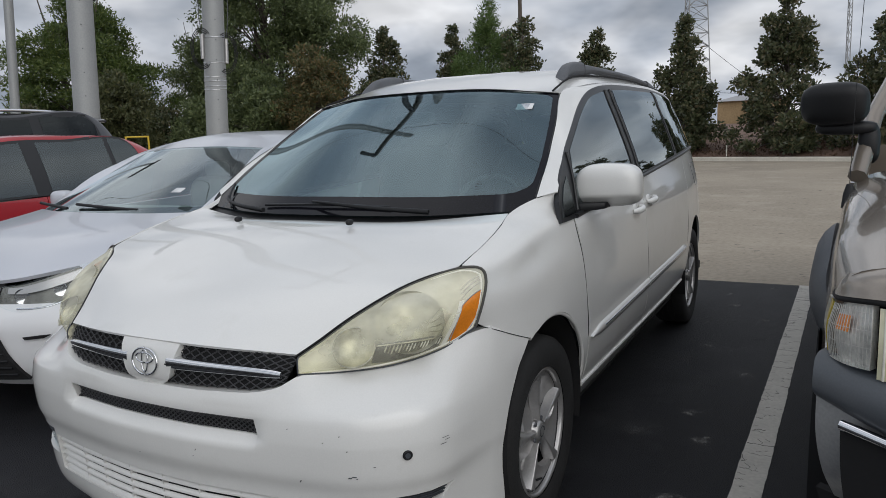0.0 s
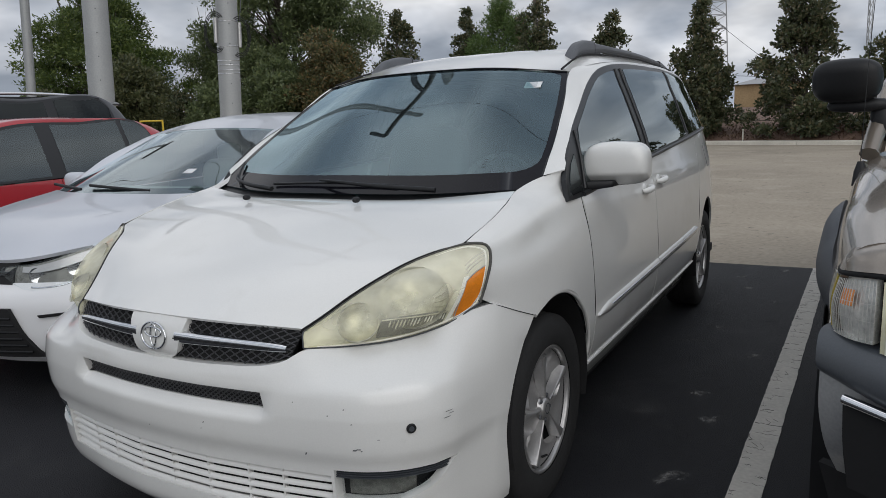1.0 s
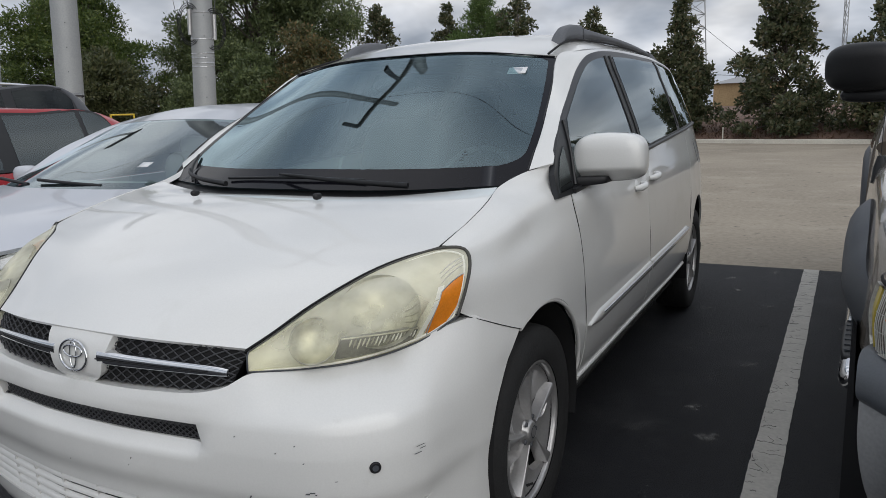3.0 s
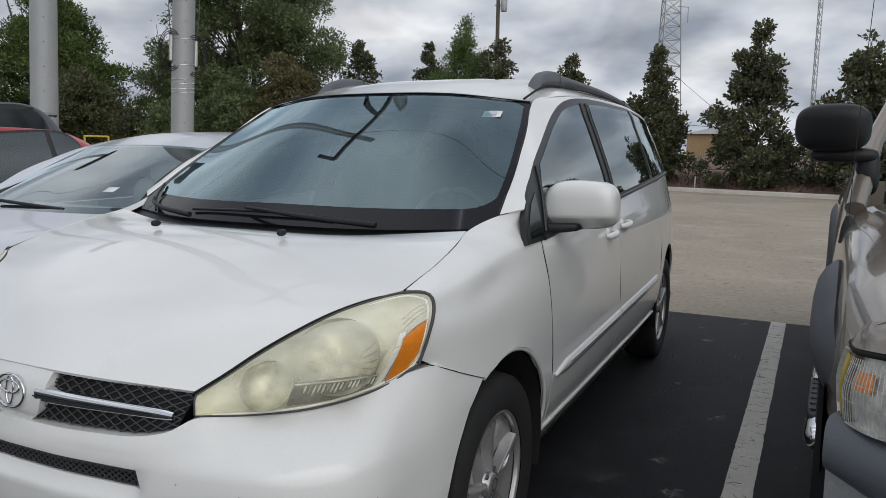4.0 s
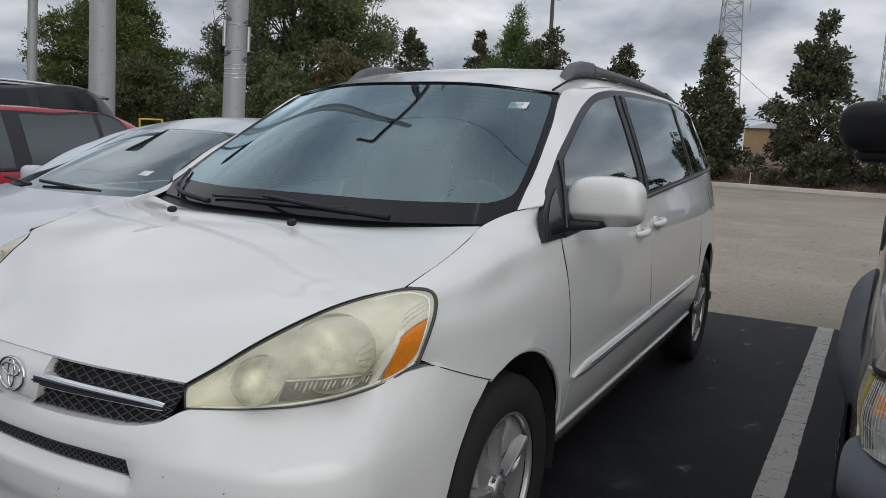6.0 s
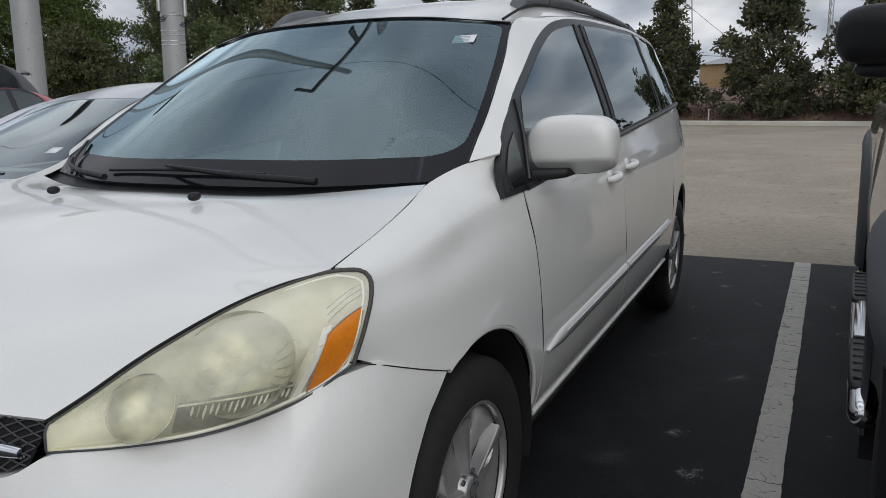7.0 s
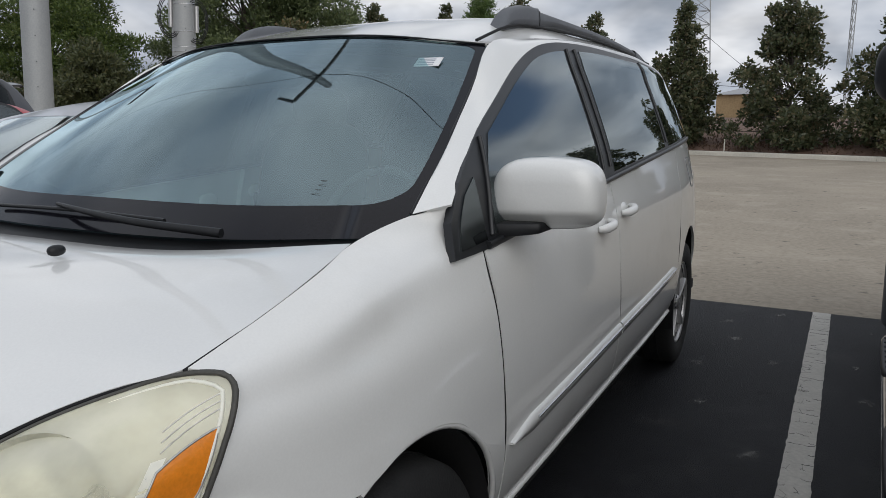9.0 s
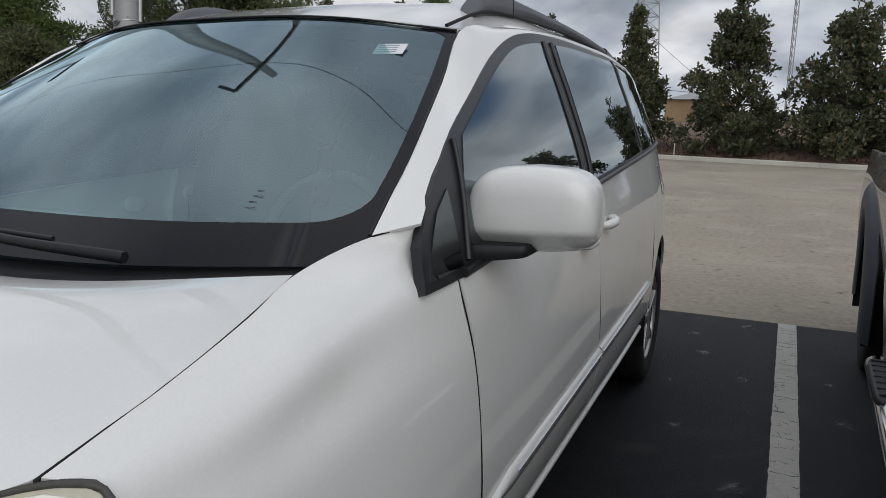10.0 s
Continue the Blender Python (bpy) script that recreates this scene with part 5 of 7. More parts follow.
def saloon(c, d, paint, paint_low=None, glass_mat=None, wheel_mat=M_ALLOY):
    """A plain modern car body in the car's own space (nose at y = 0, facing -y). d: its main sizes."""
    hw, ln = d["half"], d["length"]
    belt0, belt1 = d["belt"]
    fw, rw, r = d["front_axle"], d["rear_axle"], d["wheel"]
    base_y, base_z = d["screen"]
    top_y, top_z = d["roof_front"]
    back_y, back_z = d["roof_back"]
    rear_y, rear_z = d["rear_base"]
    roof_h, hr = d["roof"], d["roof_half"]
    nose_z, hood_y = d["nose"], d["hood_front"]
    paint_low = paint_low or paint
    plan_x = lambda y: hw * ease((0.0, 0.25, 0.6, 1.1, ln * 0.6, ln - 0.7, ln - 0.2, ln), (0.62, 0.84, 0.955, 0.99, 1.0, 0.985, 0.90, 0.74), y)
    def dx(z):
        u = np.clip((np.asarray(z, float) - belt0) / (roof_h - belt0), 0, 1)
        return ease((0.2, 0.35, 0.55, 0.75, belt0), (0.06, 0.02, 0.0, 0.012, 0.045), z) + (hw - hr - 0.045) * (0.72 * u + 0.28 * u * u)

    flank = lambda Q, s, lift=0.0: np.stack([s * (plan_x(Q[..., 0]) - dx(Q[..., 1]) + lift), Q[..., 0], Q[..., 1]], -1)
    belt = lambda y: belt0 + (belt1 - belt0) * (y - base_y) / (rear_y - base_y)
    ar = r + 0.045
    for s in (-1, 1):
        fa = [(fw + ar * math.sin(a), r + 0.02 + ar * math.cos(a)) for a in np.linspace(-1.75, 1.75, 12)]
        ra = [(rw + ar * math.sin(a), r + 0.02 + ar * math.cos(a)) for a in np.linspace(-1.75, 1.75, 12)]
        a_end = base_y + 0.12
        edge = [(0.30, nose_z - 0.03), (hood_y + 0.45, (nose_z + belt0) / 2 + 0.02), (a_end, belt0 + 0.012)]
        spans = (("front_fender", [(0.22, 0.24), *fa, (a_end + 0.12, 0.25)], edge, [(0.22, 0.24), (0.2, 0.45), (0.30, nose_z - 0.03)], [(a_end + 0.12, 0.25), (a_end + 0.1, 0.6), (a_end, belt0 + 0.012)], paint),
                 ("front_door", [(a_end + 0.127, 0.25), (d["b_post"], 0.25)], [(a_end + 0.007, belt(a_end)), (d["b_post"], belt(d["b_post"]))], [(a_end + 0.127, 0.25), (a_end + 0.107, 0.6), (a_end + 0.007, belt(a_end))], [(d["b_post"], 0.25), (d["b_post"], 0.6), (d["b_post"], belt(d["b_post"]))], paint),
                 ("rear_door", [(d["b_post"] + 0.007, 0.25), (rw - ar - 0.03, 0.25)], [(d["b_post"] + 0.007, belt(d["b_post"])), (rw + 0.05, belt(rw))], [(d["b_post"] + 0.007, 0.25), (d["b_post"] + 0.007, belt(d["b_post"]))], [(rw - ar - 0.03, 0.25), (rw - ar + 0.02, 0.62), (rw + 0.05, belt(rw))], paint),
                 ("quarter_panel", [(rw - ar - 0.023, 0.25), *ra, (ln - 0.06, 0.28)], [(rw + 0.057, belt(rw)), (rear_y, belt1), (ln - 0.08, d["tail"])], [(rw - ar - 0.023, 0.25), (rw - ar + 0.027, 0.62), (rw + 0.057, belt(rw))], [(ln - 0.06, 0.28), (ln - 0.02, 0.6), (ln - 0.08, d["tail"])], paint))
        for name, low, top, left, right, mat in spans:
            part(name, panel(flank(coons(low, top, left, right, 30, 14), s), (s, 0, 0), 0.02), mat, c)
        for y in (fw, rw):
            wall = np.array([[(s * x, y + (ar - 0.01) * math.sin(a), r + 0.02 + (ar - 0.01) * math.cos(a)) for a in np.linspace(-1.9, 1.9, 24)] for x in (hw - 0.03, hw - 0.35)])
            part("wheel_housing", panel(wall, (0, 0, -1), 0.0), M_GAP, c)
            wheel(c, s * (hw - 0.035), y, r, s, r * 0.66, 0.2, 5, wheel_mat)
        # side windows
        lowl = [(y, belt(y) + 0.01) for y in np.linspace(base_y + 0.18, d["dlo_end"], 8)]
        topl = [(base_y + 0.20, belt0 + 0.03), (top_y * 0.55 + base_y * 0.45, belt0 + (top_z - belt0) * 0.58), (top_y + 0.05, top_z - 0.02), ((top_y + back_y) / 2, roof_h - 0.055), (back_y - 0.1, back_z - 0.03), (d["dlo_end"] - 0.02, belt(d["dlo_end"]) + d["dlo_lift"])]
        a, b = curve(lowl, 50), curve(topl, 50)
        Q = np.stack([a + (b - a) * t for t in np.linspace(0, 1, 9)])
        # solid black sheet: frame, and the cabin's darkness behind the panes
        sur = part("window_surround_sheet", panel(flank(Q, s, 0.002), (s, 0, 0), 0.02), M_FRAME, c, "black window surround, solid behind the panes")
        cuts = d["panes"]
        for y0, y1 in cuts:
            ys = np.linspace(y0, y1, 14)
            lo = np.array([(y, np.interp(y, a[:, 0], a[:, 1]) + 0.02) for y in ys])
            hi = np.array([(y, np.interp(y, b[:, 0], b[:, 1]) - 0.025) for y in ys])
            hi[:, 1] = np.maximum(hi[:, 1], lo[:, 1] + 0.01)
            part("side_window", sheet(flank(np.stack([lo + (hi - lo) * t for t in np.linspace(0, 1, 8)]), s, 0.005), 0.003, (s, 0, 0)), glass_mat or G_SIDE, sur)
        # roof side between windows and roof skin
        inner = flank(b, s)
        rl = curve([(s * hw * 0.85, base_y + 0.12, base_z - 0.005), (s * (hw * 0.85 + hr) / 2, (base_y + top_y) / 2 + 0.09, (base_z + top_z) / 2), (s * hr, top_y + 0.01, top_z - 0.01), (s * hr, (top_y + back_y) / 2, roof_h - 0.02), (s * (hr - 0.02), back_y, back_z), (s * (hw - 0.14), rear_y - 0.02, rear_z)], 50)
        P = np.stack([rl, (rl + inner) / 2 + np.array((s * 0.012, 0, 0.012)), inner])
        part("pillar", panel(P, (s, 0, 0.4), 0.012), paint, c)
        hdl = [(s * (plan_x(y) - dx(belt0 - 0.12) + 0.022), y, belt0 - 0.12) for y in np.linspace(d["b_post"] - 0.27, d["b_post"] - 0.09, 6)]
        part("door_handle", tube(hdl, 0.013, 8), paint, c)
        v, f, k = rounded(s * (hw + 0.10), base_y + 0.42, belt0 + 0.09, 0.20, 0.13, 0.14, 3.2, 20, 12)
        part("door_mirror", (v, f, k), paint, c, "body-coloured door mirror")
        part("mirror_arm", rounded(s * (hw + 0.0), base_y + 0.42, belt0 + 0.04, 0.10, 0.08, 0.04, 3, 12, 6), M_BLACK, c)
    # hood, windshield, roof, rear window, tail
    e = [(0.0, hood_y + 0.10, nose_z - 0.02)]
    hc = [(0, hood_y, nose_z), (0, (hood_y + base_y) * 0.45, nose_z + (base_z - nose_z) * 0.62), (0, base_y - 0.03, base_z)]
    hm = [(hw * 0.5, hood_y + 0.05, nose_z - 0.005 + 0.3 * d.get("edge_lift", 0.0)), (hw * 0.52, (hood_y + base_y) * 0.47, nose_z + (base_z - nose_z) * 0.62), (hw * 0.52, base_y + 0.0, base_z)]
    lift = d.get("edge_lift", 0.0)
    he = [(hw * 0.80, hood_y + 0.26, nose_z - 0.005 + lift), (hw * 0.87, (hood_y + base_y) * 0.55, nose_z + (base_z - nose_z) * 0.60), (hw * 0.86, base_y + 0.11, base_z)]
    part("hood", panel(loft([mirrored(he), mirrored(hm), hc, hm, he], 22, 25), (0, 0, 1), 0.02), paint, c)
    shoulder = [he, [(x + 0.035, y, z - 0.015) for x, y, z in he], [tuple(p) for p in flank(curve([(0.34, nose_z - 0.03), (hood_y + 0.45, (nose_z + belt0) / 2 + 0.02), (base_y + 0.12, belt0 + 0.012)], 6), 1)]]
    for s in (-1, 1):
        part("fender_top", panel(both(loft(shoulder, 16, 6), s), (s * 0.5, 0, 1), 0.0), paint, c)
    ws = [wide([(0, base_y - 0.01, base_z - 0.012), (hw * 0.5, base_y + 0.02, base_z - 0.012), (hw * 0.85, base_y + 0.12, base_z - 0.005)]),
          wide([(0, (base_y + top_y) / 2 - 0.02, (base_z + top_z) / 2 + 0.015), (hw * 0.45, (base_y + top_y) / 2, (base_z + top_z) / 2 + 0.012), ((hw * 0.85 + hr) / 2, (base_y + top_y) / 2 + 0.09, (base_z + top_z) / 2)]),
          wide([(0, top_y - 0.05, top_z + 0.012), (hr * 0.6, top_y - 0.03, top_z + 0.006), (hr, top_y + 0.01, top_z - 0.01)])]
    sh = part("windshield", panel(loft(ws, 24, 16), (0, -1, 1), 0.004), G_SALOON, c)
    part("black_border", panel(loft(ws, 24, 30)[:4] - (0, 0, 0.006), (0, -1, 1), 0.0), M_BLACK, sh)
    part("cowl", panel(loft([wide([(0, base_y - 0.035, base_z - 0.012), (hw * 0.52, base_y - 0.005, base_z - 0.012), (hw * 0.86, base_y + 0.105, base_z - 0.012)]), wide([(0, base_y + 0.05, base_z - 0.02), (hw * 0.5, base_y + 0.08, base_z - 0.02), (hw * 0.86, base_y + 0.17, base_z - 0.01)])], 20, 4), (0, 0, 1), 0.02), M_BLACK, c)
    for x0, x1 in ((0.30, -0.30), (-0.42, -0.78)):
        part("wiper", tube([(x0 + (x1 - x0) * t, base_y + 0.05 + 0.10 * abs(x0 + (x1 - x0) * t) ** 2, base_z + 0.012 + 0.03 * t) for t in np.linspace(0, 1, 8)], 0.011, 6), M_BLACK, c, "black wiper")
    rl = [wide([(0, top_y - 0.05, top_z + 0.015), (hr * 0.6, top_y - 0.03, top_z + 0.008), (hr, top_y + 0.01, top_z - 0.008)]),
          wide([(0, (2 * top_y + back_y) / 3, roof_h), (hr * 0.6, (2 * top_y + back_y) / 3, roof_h - 0.008), (hr, (2 * top_y + back_y) / 3, roof_h - 0.03)]),
          wide([(0, (top_y + 2 * back_y) / 3, roof_h - 0.005), (hr * 0.6, (top_y + 2 * back_y) / 3, roof_h - 0.012), (hr - 0.01, (top_y + 2 * back_y) / 3, roof_h - 0.035)]),
          wide([(0, back_y, back_z + 0.012), (hr * 0.6, back_y, back_z + 0.008), (hr - 0.02, back_y, back_z)])]
    part("roof", panel(loft(rl, 24, 20), (0, 0, 1), 0.015), paint, c)
    rwn = [wide([(0, back_y + 0.005, back_z + 0.006), (hr * 0.6, back_y + 0.005, back_z), (hr - 0.05, back_y + 0.005, back_z - 0.008)]), wide([(0, rear_y, rear_z), (hw * 0.5, rear_y - 0.02, rear_z), (hw - 0.17, rear_y - 0.06, rear_z)])]
    part("rear_window", sheet(loft(rwn, 16, 8), 0.004, (0, 1, 1)), G_DARK, c)
    boot = [wide([(0, rear_y + 0.005, rear_z), (hw * 0.5, rear_y - 0.015, rear_z), (hw - 0.10, rear_y - 0.05, rear_z - 0.01)]), wide([(0, ln - 0.05, d["tail"] + 0.02), (hw * 0.5, ln - 0.08, d["tail"] + 0.01), (hw - 0.12, ln - 0.14, d["tail"])]), wide([(0, ln, 0.6), (hw * 0.5, ln - 0.03, 0.6), (hw - 0.14, ln - 0.10, 0.6)]), wide([(0, ln - 0.06, 0.28), (hw * 0.5, ln - 0.08, 0.28), (hw - 0.16, ln - 0.16, 0.28)])]
    part("tail", panel(loft(boot, 20, 20), (0, 1, 0.3), 0.02), paint, c)
    part("underbody", block(-hw + 0.14, hw - 0.14, 0.5, ln - 0.4, 0.18, 0.30), M_GAP, c)
    part("inner_floor", block(-hw + 0.10, hw - 0.10, base_y + 0.2, ln - 0.9, 0.34, 0.37), M_DASH, c)
    part("dashboard", panel(loft([wide([(0, base_y + 0.15, base_z - 0.05), (0.6, base_y + 0.25, base_z - 0.05)]), wide([(0, base_y + 0.55, base_z - 0.03), (0.6, base_y + 0.6, base_z - 0.03)]), wide([(0, base_y + 0.62, base_z - 0.3), (0.6, base_y + 0.66, base_z - 0.3)])], 12, 10), (0, 0, 1), 0.0), M_DASH, c)
    for x in (-0.36, 0.36):
        for y in (base_y + 1.05, base_y + 1.95):
            st = part("seat", rounded(x, y, 0.52, 0.48, 0.5, 0.2, 4, 14, 8), M_DASH, c)
            part("backrest", rounded(x, y + 0.30, 0.86, 0.48, 0.16, 0.6, 4, 14, 10), M_DASH, st)
            part("headrest", rounded(x, y + 0.36, 1.2, 0.25, 0.1, 0.16, 3, 12, 8), M_DASH, st)
    return flank, plan_x, dx


# silver-white saloon beside the minivan
silver = thing("saloon_car", -2.42, 0.6, 0, "silver-white saloon car with black lower grille, parked nose out", "car")
D1 = dict(edge_lift=0.07, half=0.888, length=4.64, belt=(0.955, 1.02), front_axle=0.93, rear_axle=3.63, wheel=0.32, screen=(1.06, 1.01), roof_front=(1.98, 1.39), roof_back=(3.3, 1.41), rear_base=(3.98, 1.08), roof=1.505, roof_half=0.60, nose=0.745, hood_front=0.14, tail=1.02, b_post=2.22, dlo_end=3.55, dlo_lift=0.12, panes=((1.5, 2.16), (2.27, 3.1), (3.16, 3.45)))
flank1, plan1, dx1 = saloon(silver, D1, M_SILVER)


def nose_line(w, y0, sweep, z, n=9):
    """A bowed cross line at the front of a car."""
    return [(x, y0 + sweep * abs(x / w) ** 2.4, z) for x in np.linspace(-w, w, n)]


part("front_bumper", panel(loft([nose_line(0.74, 0.10, 0.22, 0.20), nose_line(0.80, 0.03, 0.24, 0.27), nose_line(0.80, 0.0, 0.25, 0.45), nose_line(0.80, 0.02, 0.26, 0.58), nose_line(0.79, 0.07, 0.26, 0.64)], 40, 16), (0, -1, 0), 0.02), M_SILVER_W, silver, "white bumper")
part("upper_grille", panel(loft([nose_line(0.42, 0.062, 0.050, 0.635), nose_line(0.40, 0.10, 0.048, 0.69), nose_line(0.40, 0.135, 0.050, 0.735)], 24, 6), (0, -1, 0), 0.02), M_GAP, silver, "narrow black upper grille")
part("grille_bar", tube(nose_line(0.38, 0.085, 0.045, 0.685), 0.012, 6), M_BLACK, silver)
low = part("lower_grille", sheet(loft([nose_line(0.60, 0.004, 0.130, 0.255), nose_line(0.55, -0.020, 0.095, 0.36), nose_line(0.47, -0.026, 0.072, 0.52)], 30, 8), 0.02, (0, -1, 0)), M_GAP, silver, "large black lower grille")
for k in range(6):
    part("grille_slat", tube(nose_line(0.565 - 0.017 * k, -0.018 - 0.006 * min(k, 2), 0.112 - 0.007 * k, 0.29 + 0.036 * k), 0.007, 5), M_BLACK, low)
for s in (-1, 1):
    lampP = [[(s * 0.36, 0.095, 0.690), (s * 0.50, 0.130, 0.612), (s * 0.66, 0.225, 0.600), (s * 0.79, 0.40, 0.680), (s * 0.85, 0.64, 0.80)],
             [(s * 0.36, 0.102, 0.706), (s * 0.52, 0.160, 0.675), (s * 0.68, 0.265, 0.695), (s * 0.79, 0.43, 0.760), (s * 0.846, 0.65, 0.832)],
             [(s * 0.36, 0.115, 0.722), (s * 0.53, 0.195, 0.742), (s * 0.67, 0.30, 0.788), (s * 0.775, 0.455, 0.832), (s * 0.838, 0.66, 0.862)]]
    P = loft(lampP, 22, 9)
    hl = part("headlight", panel(P + (s * 0.004, -0.008, 0.002), (s, -1, 0.2), 0.02), G_CLEAR, silver, "clear headlight with a chrome reflector")
    hl.visible_shadow = False
    part("lamp_inner", panel(P + (-s * 0.02, 0.03, -0.01), (s, -1, 0.2), 0.0), M_FLUTE, hl)
    for i, rr in ((5, 0.055), (10, 0.05), (14, 0.036)):
        cc = P[4, i] + np.array((-s * 0.016, 0.022, 0))
        dish = [[cc + np.array((s * (0.5 * rr * f * math.cos(a) + 0.012 * g), 0.45 * rr * f * math.cos(a) + 0.02 * g, rr * 0.75 * f * math.sin(a))) for a in np.linspace(0, 2 * math.pi, 19)] for f, g in ((1.0, 0.0), (0.7, 0.5), (0.3, 0.9), (0.02, 1.0))]
        part("reflector", panel(np.array(dish), (s, -1, 0.2), 0.0), M_CHROME, hl, "bright dished reflector")
    part("lamp_fin", panel(P[5:8, 3:15] + (-s * 0.008, 0.012, 0), (s, -1, 0.2), 0.01), M_ALLOY, hl)
    part("chrome_trim", tube(P[1, 5:] + (s * 0.0, -0.004, 0), 0.006, 5), M_CHROME, hl)
    part("bumper_cheek", panel(loft([[(s * 0.79, 0.31, 0.64), (s * 0.835, 0.45, 0.64), (s * 0.865, 0.60, 0.70)], [(s * 0.80, 0.28, 0.45), (s * 0.845, 0.42, 0.45), (s * 0.872, 0.56, 0.45)], [(s * 0.76, 0.30, 0.22), (s * 0.81, 0.42, 0.22), (s * 0.85, 0.55, 0.24)]], 10, 10), (s, -0.5, 0), 0.01), M_SILVER_W, silver)
    part("fog_pocket", sheet(loft([[(s * 0.62, 0.118, 0.470), (s * 0.70, 0.170, 0.476)], [(s * 0.61, 0.112, 0.484), (s * 0.73, 0.185, 0.492)]], 8, 4), 0.01, (0, -1, 0)), M_GAP, silver)
P = np.array([[(0.50, 1.235, 1.115), (0.58, 1.24, 1.115)], [(0.50, 1.285, 1.140), (0.58, 1.29, 1.140)]])
part("sticker", sheet(P + (0, -0.012, 0.012), 0.001, (0, -1, 1)), M_DECAL, silver, "white sticker in the windshield")

# red car
red = thing("red_car", -5.35, 0.35, 0, "bright red saloon car with clear side windows, parked nose out", "car")
D2 = dict(half=0.90, length=4.55, belt=(0.98, 1.04), front_axle=0.92, rear_axle=3.60, wheel=0.325, screen=(0.98, 1.02), roof_front=(1.75, 1.475), roof_back=(3.5, 1.47), rear_base=(4.05, 1.10), roof=1.575, roof_half=0.60, nose=0.76, hood_front=0.14, tail=1.04, b_post=2.30, dlo_end=3.5, dlo_lift=0.16, panes=((1.45, 2.22), (2.37, 3.08), (3.13, 3.42)))
saloon(red, D2, M_RED, None, glass("lightly_tinted_glass", (0.62, 0.68, 0.68), 0.09, 0.95))
part("front_bumper", panel(loft([nose_line(0.74, 0.10, 0.22, 0.20), nose_line(0.80, 0.0, 0.25, 0.40), nose_line(0.79, 0.05, 0.26, 0.64), nose_line(0.74, 0.13, 0.24, 0.75)], 30, 14), (0, -1, 0), 0.02), M_RED, red)

# dark grey sport utility vehicle
suv = thing("sport_utility_vehicle", -7.65, 0.75, 0, "dark grey sport utility vehicle with bright roof rails", "car")
D3 = dict(half=0.94, length=4.85, belt=(1.10, 1.17), front_axle=0.95, rear_axle=3.80, wheel=0.37, screen=(1.10, 1.14), roof_front=(1.85, 1.76), roof_back=(4.35, 1.80), rear_base=(4.68, 1.25), roof=1.88, roof_half=0.66, nose=0.95, hood_front=0.12, tail=1.15, b_post=2.35, dlo_end=4.35, dlo_lift=0.10, panes=((1.6, 2.28), (2.42, 3.35), (3.48, 4.25)))
saloon(suv, D3, M_GREY, None, glass("dark_privacy_glass", (0.10, 0.10, 0.11), 0.04, 0.7))
part("front_bumper", panel(loft([nose_line(0.78, 0.10, 0.2, 0.26), nose_line(0.84, 0.0, 0.22, 0.5), nose_line(0.82, 0.04, 0.22, 0.8), nose_line(0.76, 0.12, 0.22, 0.95)], 24, 10), (0, -1, 0), 0.02), M_GREY, suv)
part("spoiler", panel(loft([wide([(0, 4.30, 1.835), (0.5, 4.30, 1.82), (0.62, 4.30, 1.80)]), wide([(0, 4.56, 1.82), (0.5, 4.54, 1.805), (0.62, 4.50, 1.79)]), wide([(0, 4.54, 1.79), (0.5, 4.52, 1.78), (0.60, 4.48, 1.77)])], 16, 8), (0, 0, 1), 0.02), M_GREY, suv)
for s in (-1, 1):
    rail = part("roof_rail", tube(curve([(s * 0.64, 1.90, 1.83), (s * 0.64, 2.3, 1.890), (s * 0.64, 2.8, 1.918), (s * 0.64, 3.3, 1.922), (s * 0.635, 3.8, 1.900), (s * 0.63, 4.25, 1.83)], 24), 0.019, 8), M_CHROME, suv, "bright roof rail")
    part("rail_base", tube([(s * 0.64, y, 1.865) for y in np.linspace(2.0, 4.15, 8)], 0.022, 6), M_BLACK, rail)

# ---- pickup truck ----
M_BRIGHT_GREY = material("dulled_silver_bumper", (0.30, 0.305, 0.31), 0.35, 0.5, 0.2, 0.12, 4, 120)
M_YELLOWED = material("yellow_edge_lens", (0.50, 0.38, 0.05), 0.3, 0, 0.3, 0.1, 20, 100)
truck = thing("pickup_truck", 2.72, 0.233, 0, "pewter-tan pickup truck with wide grey fender flares, parked nose out", "truck", "", -2.8)
PK_Y, PK_Z, PK_R = 0.97, 0.40, 0.395


